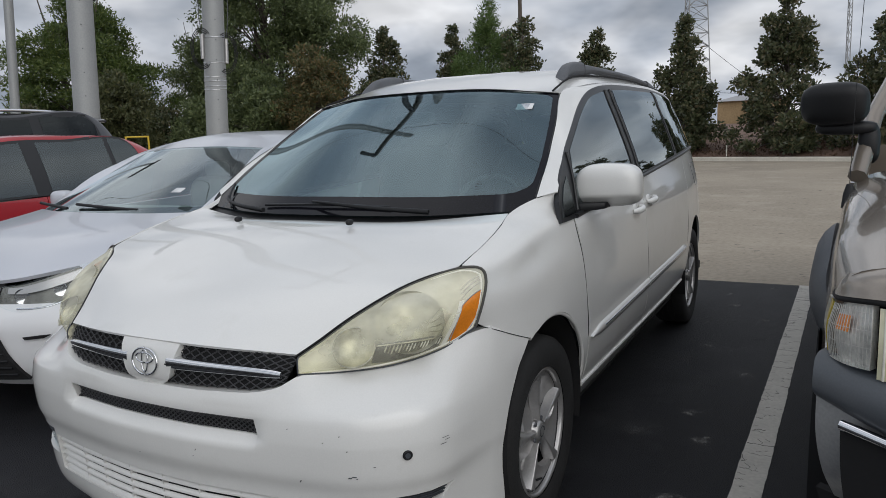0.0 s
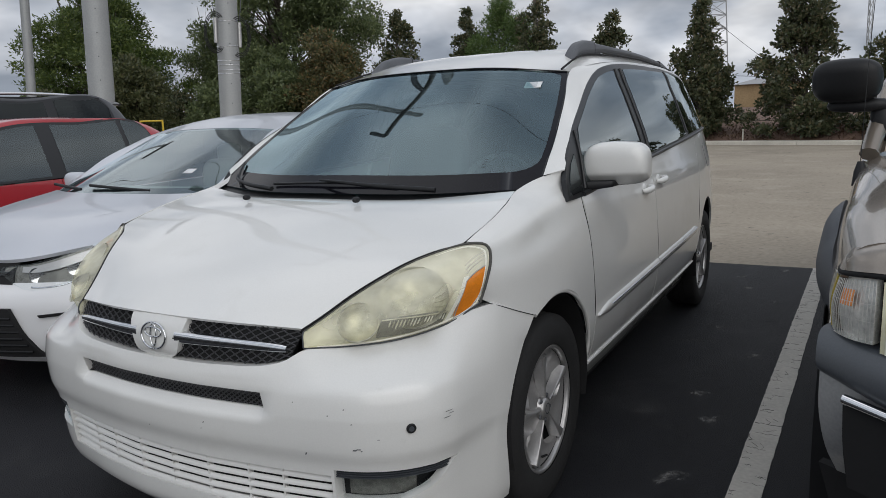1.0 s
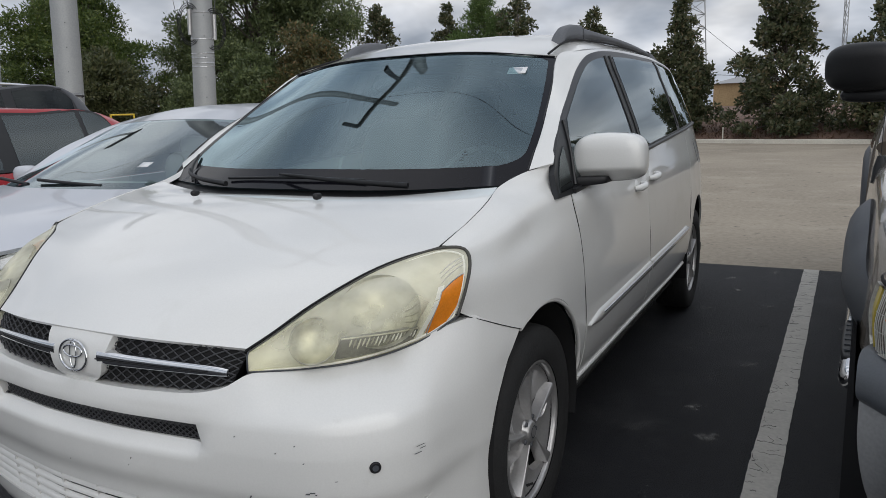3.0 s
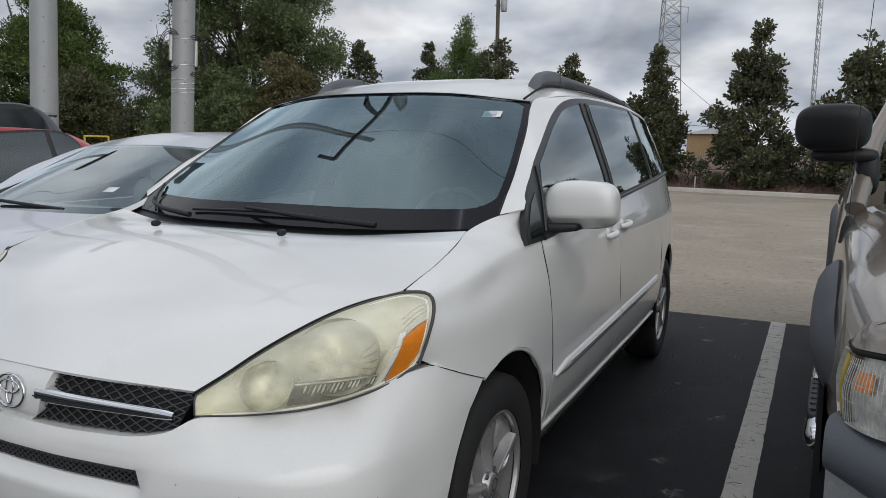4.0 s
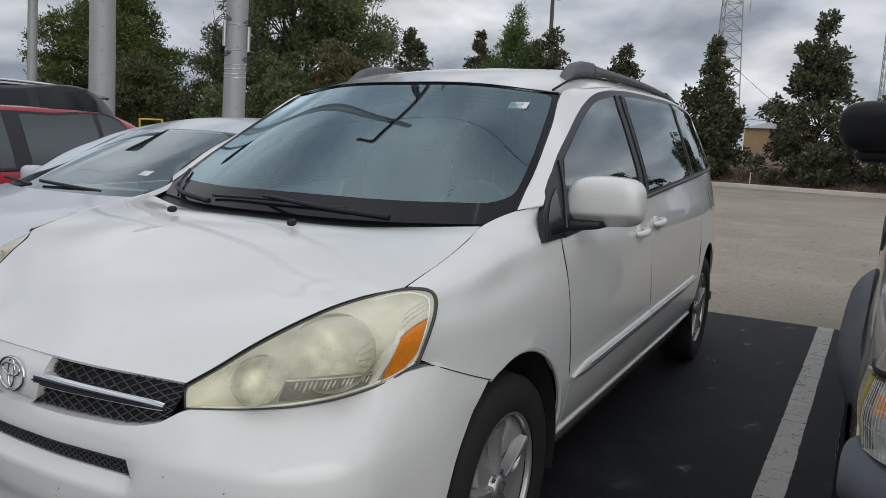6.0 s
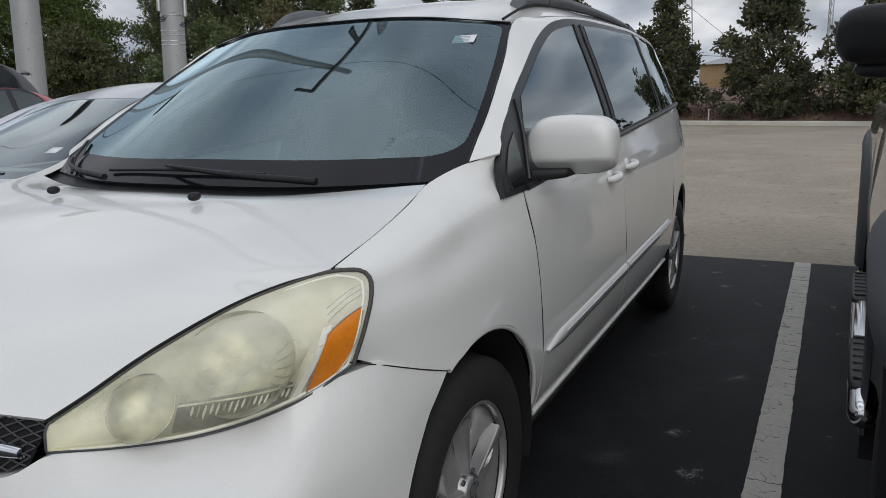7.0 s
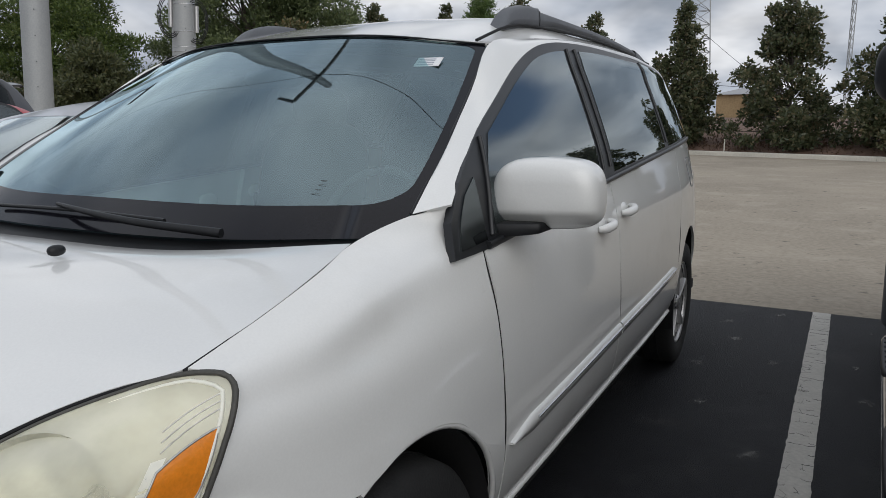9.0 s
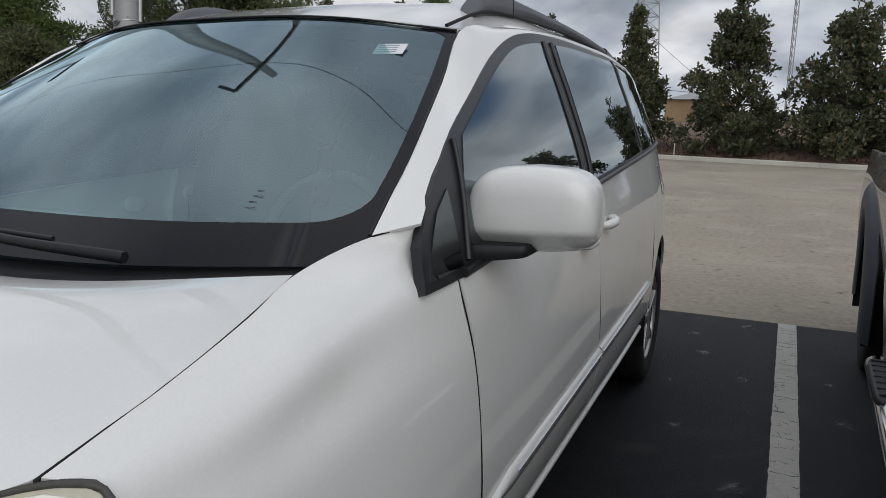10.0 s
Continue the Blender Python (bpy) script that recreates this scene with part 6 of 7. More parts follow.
def truck_half(s):
    k = lambda *pts: [(s * x, y, z) for x, y, z in pts]
    # fender: outer face up over the crown to the hood gap
    fen = [k((0.955, 0.27, 0.80), (0.985, 0.55, 0.80), (0.995, 0.95, 0.80), (0.995, 1.35, 0.80), (0.995, 1.62, 0.80)),
           k((0.945, 0.275, 0.98), (0.975, 0.55, 0.985), (0.985, 0.95, 1.0), (0.988, 1.35, 1.02), (0.99, 1.62, 1.03)),
           k((0.915, 0.26, 1.055), (0.945, 0.55, 1.095), (0.952, 0.95, 1.13), (0.955, 1.35, 1.155), (0.96, 1.62, 1.16)),
           k((0.83, 0.235, 1.085), (0.85, 0.55, 1.135), (0.865, 0.95, 1.175), (0.88, 1.35, 1.20), (0.895, 1.62, 1.205)),
           k((0.72, 0.22, 1.09), (0.74, 0.55, 1.145), (0.77, 0.95, 1.19), (0.80, 1.35, 1.215), (0.83, 1.62, 1.22))]
    f = part("front_fender", panel(loft(fen, 28, 22), (s, 0, 0.5), 0.02), M_TAN, truck)
    low = part("fender_skirt", panel(loft([k((0.99, 0.50, 0.84), (0.995, 1.0, 0.86), (0.995, 1.62, 0.81)), k((0.985, 0.52, 0.62), (0.985, 1.0, 0.62), (0.99, 1.62, 0.45))], 16, 8), (s, 0, 0), 0.0), M_GAP, truck)
    # flares front and rear
    for y in (PK_Y, 4.45):
        rows = []
        tuck = lambda a: (0.5 - 0.5 * math.cos(math.pi * min(1, max(0.0, -a - 0.40) / 0.53))) if y < 2 else 0.0
        grow = lambda a: 1 + 0.30 * max(0.0, -a - 0.45) if y < 2 else 1.0
        for rad, out in ((0.468, -0.004), (0.470, 0.018), (0.485, 0.034), (0.515, 0.042), (0.55, 0.043), (0.59, 0.036), (0.62, 0.020), (0.64, 0.0), (0.648, -0.012)):
            rows.append([(s * (0.992 + out * (1 - 0.25 * abs(a) ** 3 / 8) * (1 - 0.85 * tuck(a)) * (1 - 0.6 * min(1.0, max(0.0, a - 0.3))) - 0.035 * tuck(a) ** 3), y + rad * grow(a) * math.sin(a), PK_Z + 0.02 + rad * grow(a) * math.cos(a) * 1.03) for a in np.linspace(-0.93 if y < 2 else -1.75, 1.75, 34)])
        part("fender_flare", panel(np.array(rows), (s, 0, 0.2), 0.012), M_FLARE, truck, "wide grey plastic fender flare")
        wall = np.array([[(s * x, y + 0.50 * math.sin(a), PK_Z + 0.02 + 0.51 * math.cos(a)) for a in np.linspace(-1.9, 1.9, 24)] for x in (1.0, 0.55)])
        part("wheel_housing", panel(wall, (0, 0, -1), 0.0), M_GAP, truck)
        wheel(truck, s * 0.945, y, PK_R, s, 0.21, 0.26, 5, M_ALLOY)
    # lamps: ribbed corner lamp and main headlight under a body-coloured header
    corner = [k((0.958, 0.33, 0.872), (0.952, 0.265, 0.862), (0.915, 0.20, 0.86), (0.868, 0.163, 0.862)), k((0.962, 0.33, 0.93), (0.956, 0.255, 0.925), (0.918, 0.19, 0.93), (0.868, 0.152, 0.935)), k((0.952, 0.33, 0.985), (0.944, 0.268, 0.988), (0.91, 0.205, 0.998), (0.868, 0.168, 1.004))]
    P = loft(corner, 24, 12)
    lamp = part("corner_lamp", panel(P, (s * 0.5, -1, 0), 0.012), G_CLEAR, truck, "ribbed clear corner lamp with an amber bulb")
    lamp.visible_shadow = False
    part("lamp_back", panel(P + (-s * 0.012, 0.022, 0), (s * 0.5, -1, 0), -0.02), M_LAMP, lamp, "grey reflector")
    part("amber_filter", panel(P[6:10, 11:17] + (-s * 0.003, 0.008, 0), (s * 0.5, -1, 0), 0.004), M_AMBER, lamp, "amber bulb cover")
    part("amber_edge", panel(P[:, :6] + (s * 0.002, -0.002, 0), (s, -0.5, 0), 0.004), M_YELLOWED, lamp, "yellow lens edge")
    for i in range(7, 24):
        part("lens_rib", tube(P[:, i] + (0, -0.001, 0), 0.0008, 4), M_LAMP, lamp)
    for j in (4, 7, 10):
        part("lens_rib", tube(P[j, 6:] + (0, -0.001, 0), 0.0006, 4), M_LAMP, lamp)
    main = [k((0.854, 0.158, 0.845), (0.70, 0.12, 0.83), (0.57, 0.115, 0.83)), k((0.854, 0.146, 0.925), (0.70, 0.108, 0.92), (0.57, 0.10, 0.92)), k((0.854, 0.163, 1.005), (0.70, 0.125, 1.005), (0.57, 0.12, 1.005))]
    P = loft(main, 24, 10)
    hl = part("headlight", panel(P, (0, -1, 0), 0.012), M_LENS_HAZE, truck, "yellowed ribbed headlight")
    for i in range(1, 24, 2):
        part("lens_rib", tube(P[:, i] + (0, -0.0015, 0), 0.003, 5), M_HOUSING, hl)
    under = k((0.950, 0.35, 1.004), (0.944, 0.272, 1.006), (0.91, 0.206, 1.016), (0.868, 0.17, 1.022), (0.70, 0.128, 1.022), (0.56, 0.115, 1.022))
    brow = k((0.94, 0.36, 1.02), (0.938, 0.274, 1.03), (0.90, 0.222, 1.05), (0.85, 0.20, 1.065), (0.72, 0.165, 1.075), (0.58, 0.135, 1.09))
    head = k((0.915, 0.36, 1.058), (0.915, 0.268, 1.06), (0.87, 0.25, 1.076), (0.82, 0.238, 1.088), (0.717, 0.215, 1.092), (0.60, 0.155, 1.12))
    part("lamp_header", panel(loft([under, brow, head], 26, 8), (s * 0.3, -1, 0.5), 0.012), M_TAN, truck)
    part("lamp_bezel", tube(curve([(x - s * 0.003, y + 0.004, z - 0.007) for x, y, z in under], 24), 0.007, 6), M_GAP, truck)
    part("lamp_pocket", panel(loft([k((0.945, 0.36, 0.83), (0.93, 0.29, 0.82), (0.85, 0.21, 0.81), (0.56, 0.16, 0.80)), k((0.945, 0.36, 1.02), (0.93, 0.29, 1.03), (0.85, 0.21, 1.04), (0.56, 0.16, 1.05))], 16, 4), (s * 0.5, -1, 0), 0.0), M_GAP, truck)
    # door, cab corner, bed side, sill
    part("door", panel(loft([k((0.965, 1.63, 0.42), (0.97, 2.3, 0.42), (0.97, 2.72, 0.42)), k((0.995, 1.63, 0.8), (1.0, 2.3, 0.8), (1.0, 2.72, 0.8)), k((0.965, 1.63, 1.17), (0.97, 2.3, 1.18), (0.97, 2.72, 1.18))], 16, 14), (s, 0, 0), 0.02), M_TAN, truck)
    part("door_window", sheet(loft([k((0.95, 1.78, 1.20), (0.955, 2.65, 1.20)), k((0.82, 2.12, 1.66), (0.80, 2.62, 1.68))], 10, 8), 0.004, (s, 0, 0)), G_DARK, truck)
    part("cab_rear", panel(loft([k((0.97, 2.73, 0.42), (0.97, 3.25, 0.42)), k((1.0, 2.73, 0.8), (1.0, 3.25, 0.8)), k((0.97, 2.73, 1.2), (0.97, 3.25, 1.2)), k((0.78, 2.68, 1.70), (0.78, 3.15, 1.70))], 8, 20), (s, 0, 0), 0.02), M_TAN, truck)
    part("bed_side", panel(loft([k((0.96, 3.30, 0.5), (0.97, 4.45, 0.92), (0.96, 5.6, 0.5)), k((0.99, 3.30, 0.85), (1.0, 4.45, 1.0), (0.99, 5.6, 0.85)), k((0.95, 3.30, 1.22), (0.96, 4.45, 1.22), (0.95, 5.6, 1.22))], 20, 12), (s, 0, 0), 0.03), M_TAN, truck)
    part("pillar", tube(k((0.94, 1.55, 1.20), (0.90, 1.80, 1.42), (0.78, 2.12, 1.70)), 0.035, 8), M_TAN, truck)
    # chrome step bar with black pads
    ends = [1.40, 1.402, 1.415, 1.44, 2.3, 3.16, 3.185, 3.198, 3.20]
    bar = part("step_bar", tube([(s * 0.995, y, 0.40) for y in ends], [0.008, 0.022, 0.038, 0.045, 0.045, 0.045, 0.038, 0.022, 0.008], 16), M_CHROME, truck, "chrome step bar with black pads")
    for y in (1.80, 2.84):
        pad = part("step_pad", rounded(s * 0.998, y, 0.428, 0.088, 0.56, 0.05, 4, 20, 10), M_BLACK, bar, "black step pad")
        for q in range(7):
            part("tread", tube([(s * 0.965, y - 0.21 + 0.07 * q, 0.4535), (s * 1.03, y - 0.21 + 0.07 * q, 0.4535)], 0.004, 5), M_FLARE, pad)
    for y in (1.65, 2.3, 2.95):
        part("bracket", tube([(s * 0.96, y, 0.39), (s * 0.74, y, 0.42)], 0.02, 8), M_GAP, bar)
    # door mirror
    m = part("door_mirror", rounded(s * 1.03, 1.60, 1.478, 0.24, 0.17, 0.165, 3.0, 30, 18, lambda x, y, z: (x, y * (0.75 + 0.25 * (y < 0)) - 0.25 * z, z)), M_BLACK, truck, "big black textured door mirror")
    part("mirror_arm", join(rounded(s * 0.99, 1.66, 1.385, 0.22, 0.10, 0.055, 3, 16, 8), rounded(s * 0.91, 1.70, 1.32, 0.08, 0.14, 0.16, 3, 14, 8)), M_BLACK, m)


truck_half(-1), truck_half(1)
hoodc = [(0, 0.10, 1.17), (0, 0.5, 1.25), (0, 1.0, 1.29), (0, 1.55, 1.30)]
hoodm = [(0.35, 0.11, 1.16), (0.38, 0.5, 1.245), (0.42, 1.0, 1.283), (0.45, 1.6, 1.295)]
hoode = [(0.60, 0.155, 1.12), (0.66, 0.5, 1.20), (0.70, 1.0, 1.24), (0.76, 1.68, 1.255)]
hoodf = [(0.715, 0.20, 1.088), (0.737, 0.5, 1.14), (0.768, 1.0, 1.192), (0.82, 1.72, 1.222)]
part("hood", panel(loft([mirrored(hoodf), mirrored(hoode), mirrored(hoodm), hoodc, hoodm, hoode, hoodf], 24, 35), (0, 0, 1), 0.02), M_TAN, truck)
part("grille", panel(loft([nose_line(0.55, 0.075, 0.03, 0.78), nose_line(0.57, 0.055, 0.04, 0.98), nose_line(0.57, 0.095, 0.05, 1.13)], 20, 8), (0, -1, 0), 0.03), M_CHROME, truck, "chrome grille")
part("front_bumper", panel(loft([nose_line(0.925, 0.03, 0.25, 0.49), nose_line(0.955, -0.02, 0.27, 0.57), nose_line(0.973, -0.03, 0.28, 0.66), nose_line(0.976, -0.02, 0.285, 0.76)], 44, 14), (0, -1, 0), 0.03), M_BRIGHT_GREY, truck, "silver-grey lower bumper")
def bowed(w, y0, sweep, z, rise, n=13):
    """A bowed cross line that climbs towards its ends."""
    return [(x, y0 + sweep * abs(x / w) ** 3.0, z + rise * abs(x / w) ** 6) for x in np.linspace(-w, w, n)]


part("bumper_pad", panel(loft([bowed(0.972, -0.025, 0.29, 0.70, 0.05), bowed(0.982, -0.06, 0.30, 0.725, 0.045), bowed(0.984, -0.068, 0.305, 0.785, 0.03), bowed(0.978, -0.035, 0.31, 0.835, 0.022), bowed(0.95, 0.06, 0.26, 0.85, 0.018)], 48, 18), (0, -1, 0.3), 0.02), M_BUMPER_GREY, truck, "dark grey bumper cover")
part("bumper_grille", sheet(loft([bowed(0.90, -0.012, 0.20, 0.50, 0), bowed(0.915, -0.036, 0.225, 0.60, 0), bowed(0.92, -0.038, 0.225, 0.70, 0.01)], 30, 6), 0.01, (0, -1, 0)), M_GAP, truck)
part("bumper_bright", tube(bowed(0.918, -0.042, 0.222, 0.70, 0.02), 0.013, 6), M_CHROME, truck, "bright strip")
part("air_dam", panel(loft([nose_line(0.92, 0.10, 0.24, 0.30), nose_line(0.97, 0.04, 0.26, 0.50)], 20, 4), (0, -1, 0), 0.02), M_GAP, truck)
part("windshield", sheet(loft([wide([(0, 1.55, 1.26), (0.85, 1.72, 1.26)]), wide([(0, 2.05, 1.72), (0.76, 2.14, 1.70)])], 14, 8), 0.004, (0, -1, 1)), G_SHIELD, truck)
part("cab_roof", panel(loft([wide([(0, 2.04, 1.735), (0.7, 2.10, 1.715), (0.79, 2.14, 1.69)]), wide([(0, 2.6, 1.78), (0.7, 2.6, 1.76), (0.79, 2.62, 1.70)]), wide([(0, 3.2, 1.75), (0.7, 3.2, 1.73), (0.79, 3.18, 1.69)])], 16, 10), (0, 0, 1), 0.03), M_TAN, truck)
part("chassis", block(-0.75, 0.75, 0.5, 5.5, 0.32, 0.45), M_GAP, truck)
part("cab_back", block(-0.78, 0.78, 3.2, 3.24, 0.45, 1.7), M_TAN, truck)
part("bed_floor", block(-0.9, 0.9, 3.3, 5.58, 0.65, 0.70), M_TAN, truck)
part("tailgate", block(-0.94, 0.94, 5.58, 5.62, 0.6, 1.2), M_TAN, truck)
part("dashboard", block(-0.78, 0.78, 1.75, 2.0, 1.0, 1.24), M_DASH, truck)
ant = part("antenna_base", tube([(-0.955, 1.36, 1.10), (-0.958, 1.37, 1.15), (-0.96, 1.375, 1.185)], [0.03, 0.022, 0.010], 12), M_BLACK, truck, "black antenna base")
part("antenna", tube([(-0.96, 1.375, 1.185), (-0.955, 1.385, 1.5), (-0.94, 1.40, 1.95)], 0.0013, 6), M_BLACK, ant)

# ---- bay line and surroundings ----
def line_edges(x0, x1, y0, y1, lean, seed):
    """Corners of a painted line with frayed edges."""
    rg = random.Random(seed)
    ys = np.linspace(y0, y1, 130)
    left = [(x0 + lean * (y - y0) + rg.gauss(0, 0.0012) + 0.0025 * noise.noise(Vector((y * 3, seed, 0))), y) for y in ys]
    right = [(x1 + lean * (y - y0) + rg.gauss(0, 0.0012) + 0.0025 * noise.noise(Vector((y * 3, seed, 7))), y) for y in ys]
    return right + left[::-1]


line = slab("bay_line", M_PAINT, line_edges(1.448, 1.562, 0.5, EDGE - 0.012, 0.0231, 3), -0.05, 0.004, "worn cracked off-white painted bay line", "road marking")
for x in (-1.22, -4.0, -6.5, -9.2, 4.5, 7.3):
    slab("bay_line", M_PAINT, [(x, 1.6), (x + 0.11, 1.6), (x + 0.11, EDGE - 0.01), (x, EDGE - 0.01)], -0.05, 0.004, "worn off-white painted bay line", "road marking")
rng = random.Random(5)
crack_pieces = []
for k in range(95):
    y = 0.5 + k * 0.0525 + rng.uniform(-0.03, 0.03)
    x0 = 1.438 + 0.0231 * y
    a = rng.choice((0.003, rng.uniform(0.0, 0.09)))
    b = min(0.111, a + rng.choice((0.02, 0.03, 0.05, 0.11)))
    tilt, wob = rng.uniform(-0.02, 0.02), [rng.uniform(-0.007, 0.007) for _ in range(9)]
    pts = [(x0 + a + (b - a) * t, y + tilt * (t - 0.5) + w, 0.0042) for t, w in zip(np.linspace(0, 1, 9), wob)]
    thick = rng.uniform(0.0005, 0.0014)
    crack_pieces.append(tube(pts, [thick * rng.uniform(0.4, 1.2) for _ in range(9)], 4, False))
    if rng.random() < 0.25:
        m = pts[rng.randint(2, 6)]
        crack_pieces.append(tube([m, (m[0] + rng.uniform(-0.012, 0.012), m[1] + rng.uniform(0.015, 0.03), 0.0042), (m[0] + rng.uniform(-0.02, 0.02), min(m[1] + rng.uniform(0.04, 0.06), EDGE - 0.02), 0.0042)], thick * 0.8, 4, False))
part("crack", join(*crack_pieces), M_GAP, line, "dark cracks across the paint")

# pale scuffs on the asphalt
def dust_material(name, colour, scale, low, high, most):
    """Thin dust on the ground: noise-shaped cover that thins out towards the stain's edge."""
    m = bpy.data.materials.new(name)
    m.use_nodes = True
    N, L = nodes_of(m.node_tree)
    out = N.new("ShaderNodeOutputMaterial")
    t, p = N.new("ShaderNodeBsdfTransparent"), N.new("ShaderNodeBsdfDiffuse")
    p.inputs[0].default_value = (*colour, 1)
    co, uv = N.new("ShaderNodeTexCoord"), N.new("ShaderNodeVectorMath")
    uv.operation = "LENGTH"; L.new(co.outputs["Object"], uv.inputs[0])
    info = N.new("ShaderNodeObjectInfo")
    jump = N.new("ShaderNodeVectorMath"); jump.operation = "ADD"; L.new(co.outputs["Object"], jump.inputs[0])
    far = N.new("ShaderNodeMath"); far.operation = "MULTIPLY"; far.inputs[1].default_value = 40.0; L.new(info.outputs["Random"], far.inputs[0])
    L.new(far.outputs[0], jump.inputs[1])
    n = N.new("ShaderNodeTexNoise"); n.inputs["Scale"].default_value = scale; n.inputs["Detail"].default_value = 7; n.inputs["Roughness"].default_value = 0.7
    L.new(jump.outputs[0], n.inputs["Vector"])
    fade = N.new("ShaderNodeMapRange"); fade.inputs[1].default_value, fade.inputs[2].default_value, fade.inputs[3].default_value, fade.inputs[4].default_value = 0.15, 1.0, 0.14, -0.16
    L.new(uv.outputs["Value"], fade.inputs[0])
    add = N.new("ShaderNodeMath"); add.operation = "ADD"; L.new(n.outputs[0], add.inputs[0]); L.new(fade.outputs[0], add.inputs[1])
    r = N.new("ShaderNodeMapRange"); r.inputs[1].default_value, r.inputs[2].default_value, r.inputs[4].default_value = low, high, most
    L.new(add.outputs[0], r.inputs[0])
    mx = N.new("ShaderNodeMixShader"); L.new(r.outputs[0], mx.inputs[0]); L.new(t.outputs[0], mx.inputs[1]); L.new(p.outputs[0], mx.inputs[2])
    L.new(mx.outputs[0], out.inputs[0])
    return m


M_SCUFF = dust_material("pale_dust", (0.26, 0.255, 0.245), 3.2, 0.56, 0.80, 0.8)
M_HAZY = dust_material("thin_dust", (0.15, 0.148, 0.145), 2.2, 0.50, 0.95, 0.55)
M_RUSTY = dust_material("brown_stain", (0.11, 0.07, 0.05), 1.6, 0.40, 0.72, 0.6)
DISC = ([(math.cos(a), math.sin(a), 0) for a in np.linspace(0, 2 * math.pi, 25)[:-1]], [tuple(range(24))], 1)


def stain(x, y, w, d, mat, z, label):
    ob = part("scuff_mark", mesh_of("scuff_mark", *DISC), mat, None)
    ob.matrix_world = pose(x, y, z, 0, 0, 37 * x) @ Matrix.Diagonal((w, d, 1, 1))
    tagged(ob, label, "stain", "scuffs on the asphalt", "stuff")


SCUFFS = ((1.382, 4.19, 0.13), (1.379, 2.89, 0.13), (1.36, 5.33, 0.16), (1.80, 4.3, 0.12), (1.83, 3.75, 0.12), (1.1, 3.4, 0.1), (1.15, 4.6, 0.16), (1.0, 4.0, 0.1), (1.2, 2.2, 0.12), (1.75, 2.4, 0.06), (1.3, 1.9, 0.12), (1.25, 1.3, 0.14), (1.05, 5.0, 0.12), (1.9, 5.1, 0.12))
for x, y, w in SCUFFS:
    stain(x, y, w, w * 0.8, M_SCUFF, 0.0016, "pale dusty scuff mark on the black asphalt")
stain(1.12, 0.50, 0.34, 0.16, M_RUSTY, 0.0022, "brownish stain on the black asphalt")
laid = [(x, y, w) for x, y, w in SCUFFS] + [(1.12, 0.50, 0.34)]
for k in range(400):
    x, y, w = rng.uniform(0.95, 2.3), rng.uniform(-0.6, 5.2), rng.uniform(0.12, 0.34)
    if abs(x - 1.438 - 0.0231 * y - 0.06) > w + 0.07 and y + w < EDGE and all(math.hypot(x - a, y - b) > w + c for a, b, c in laid):
        laid.append((x, y, w))
        stain(x, y, w, w * rng.uniform(0.5, 0.9), M_HAZY, 0.0016, "thin grey dust smear on the black asphalt")
M_FLECK = material("pale_fleck", (0.22, 0.22, 0.215), 0.9, 0, 0, 0.3, 30, 120)

# pale flecks of grit trodden into the asphalt
pieces = []
for k in range(90):
    cx, cy, w = rng.uniform(0.98, 2.2), rng.uniform(-0.2, 5.4), rng.uniform(0.02, 0.12)
    if 1.38 < cx < 1.72:
        continue
    for q in range(rng.randint(2, 8)):
        px, py, r = cx + rng.gauss(0, w), cy + rng.gauss(0, w * 0.8), rng.uniform(0.0008, 0.003)
        pieces.append(([(px + r * rng.uniform(0.5, 1.3) * math.cos(a), py + r * rng.uniform(0.5, 1.3) * math.sin(a), 0.0026) for a in (0, 1.2, 2.5, 3.8, 5.0)], [(0, 1, 2, 3, 4)], 1))
tagged(part("grit", join(*pieces), M_FLECK, None), "pale grit flecks on the asphalt", "grit", kind="stuff")

# kerb of separate stones
kerb_ob = tagged(new("kerb"), "pale concrete kerb along the far side of the driveway", "kerb", kind="structure")
for k in range(-17, 13):
    x0, x1 = 3.0 * k + 0.006, 3.0 * k + 2.994
    a, b = np.array((x0, kerb(x0))), np.array((x1, kerb(x1)))
    q = np.array((0.387, 0.922))
    c4 = [a, b, b + q * 0.30, a + q * 0.30]
    v = [(*p, z) for z in (-0.2, 0.13) for p in c4] + [(*(p + q * (0.03 if i < 2 else 0)), 0.155) for i, p in enumerate(c4)]
    f = [(4, 5, 9, 8), (8, 9, 10, 11), (0, 1, 5, 4), (1, 2, 6, 5), (2, 3, 7, 6), (3, 0, 4, 7), (5, 6, 10, 9), (6, 7, 11, 10), (7, 4, 8, 11)]
    part("kerb_stone", (v, f, 0), M_KERB, kerb_ob)

# mulch bank behind the kerb
rows = []
for d, z in ((0.28, 0.10), (0.9, 0.24), (1.8, 0.45), (3.0, 0.62), (5, 0.8), (9, 1.0), (16, 1.25), (30, 1.55), (60, 1.6), (160, 1.6), (600, 1.6)):
    row = []
    for x in np.linspace(-70, 42, 113):
        wob = 0.05 * noise.noise(Vector((x * 0.7, d * 0.9, 3))) * min(1, d)
        row.append((x * (1 + d / 160), kerb(x) + d, z + wob))
    rows.append(row)
tagged(part("mulch_bank", panel(np.array(rows), (0, 0, 1), 0.0), M_MULCH, None), "low bank of brown pine straw mulch under the trees", "flower bed", kind="structure")


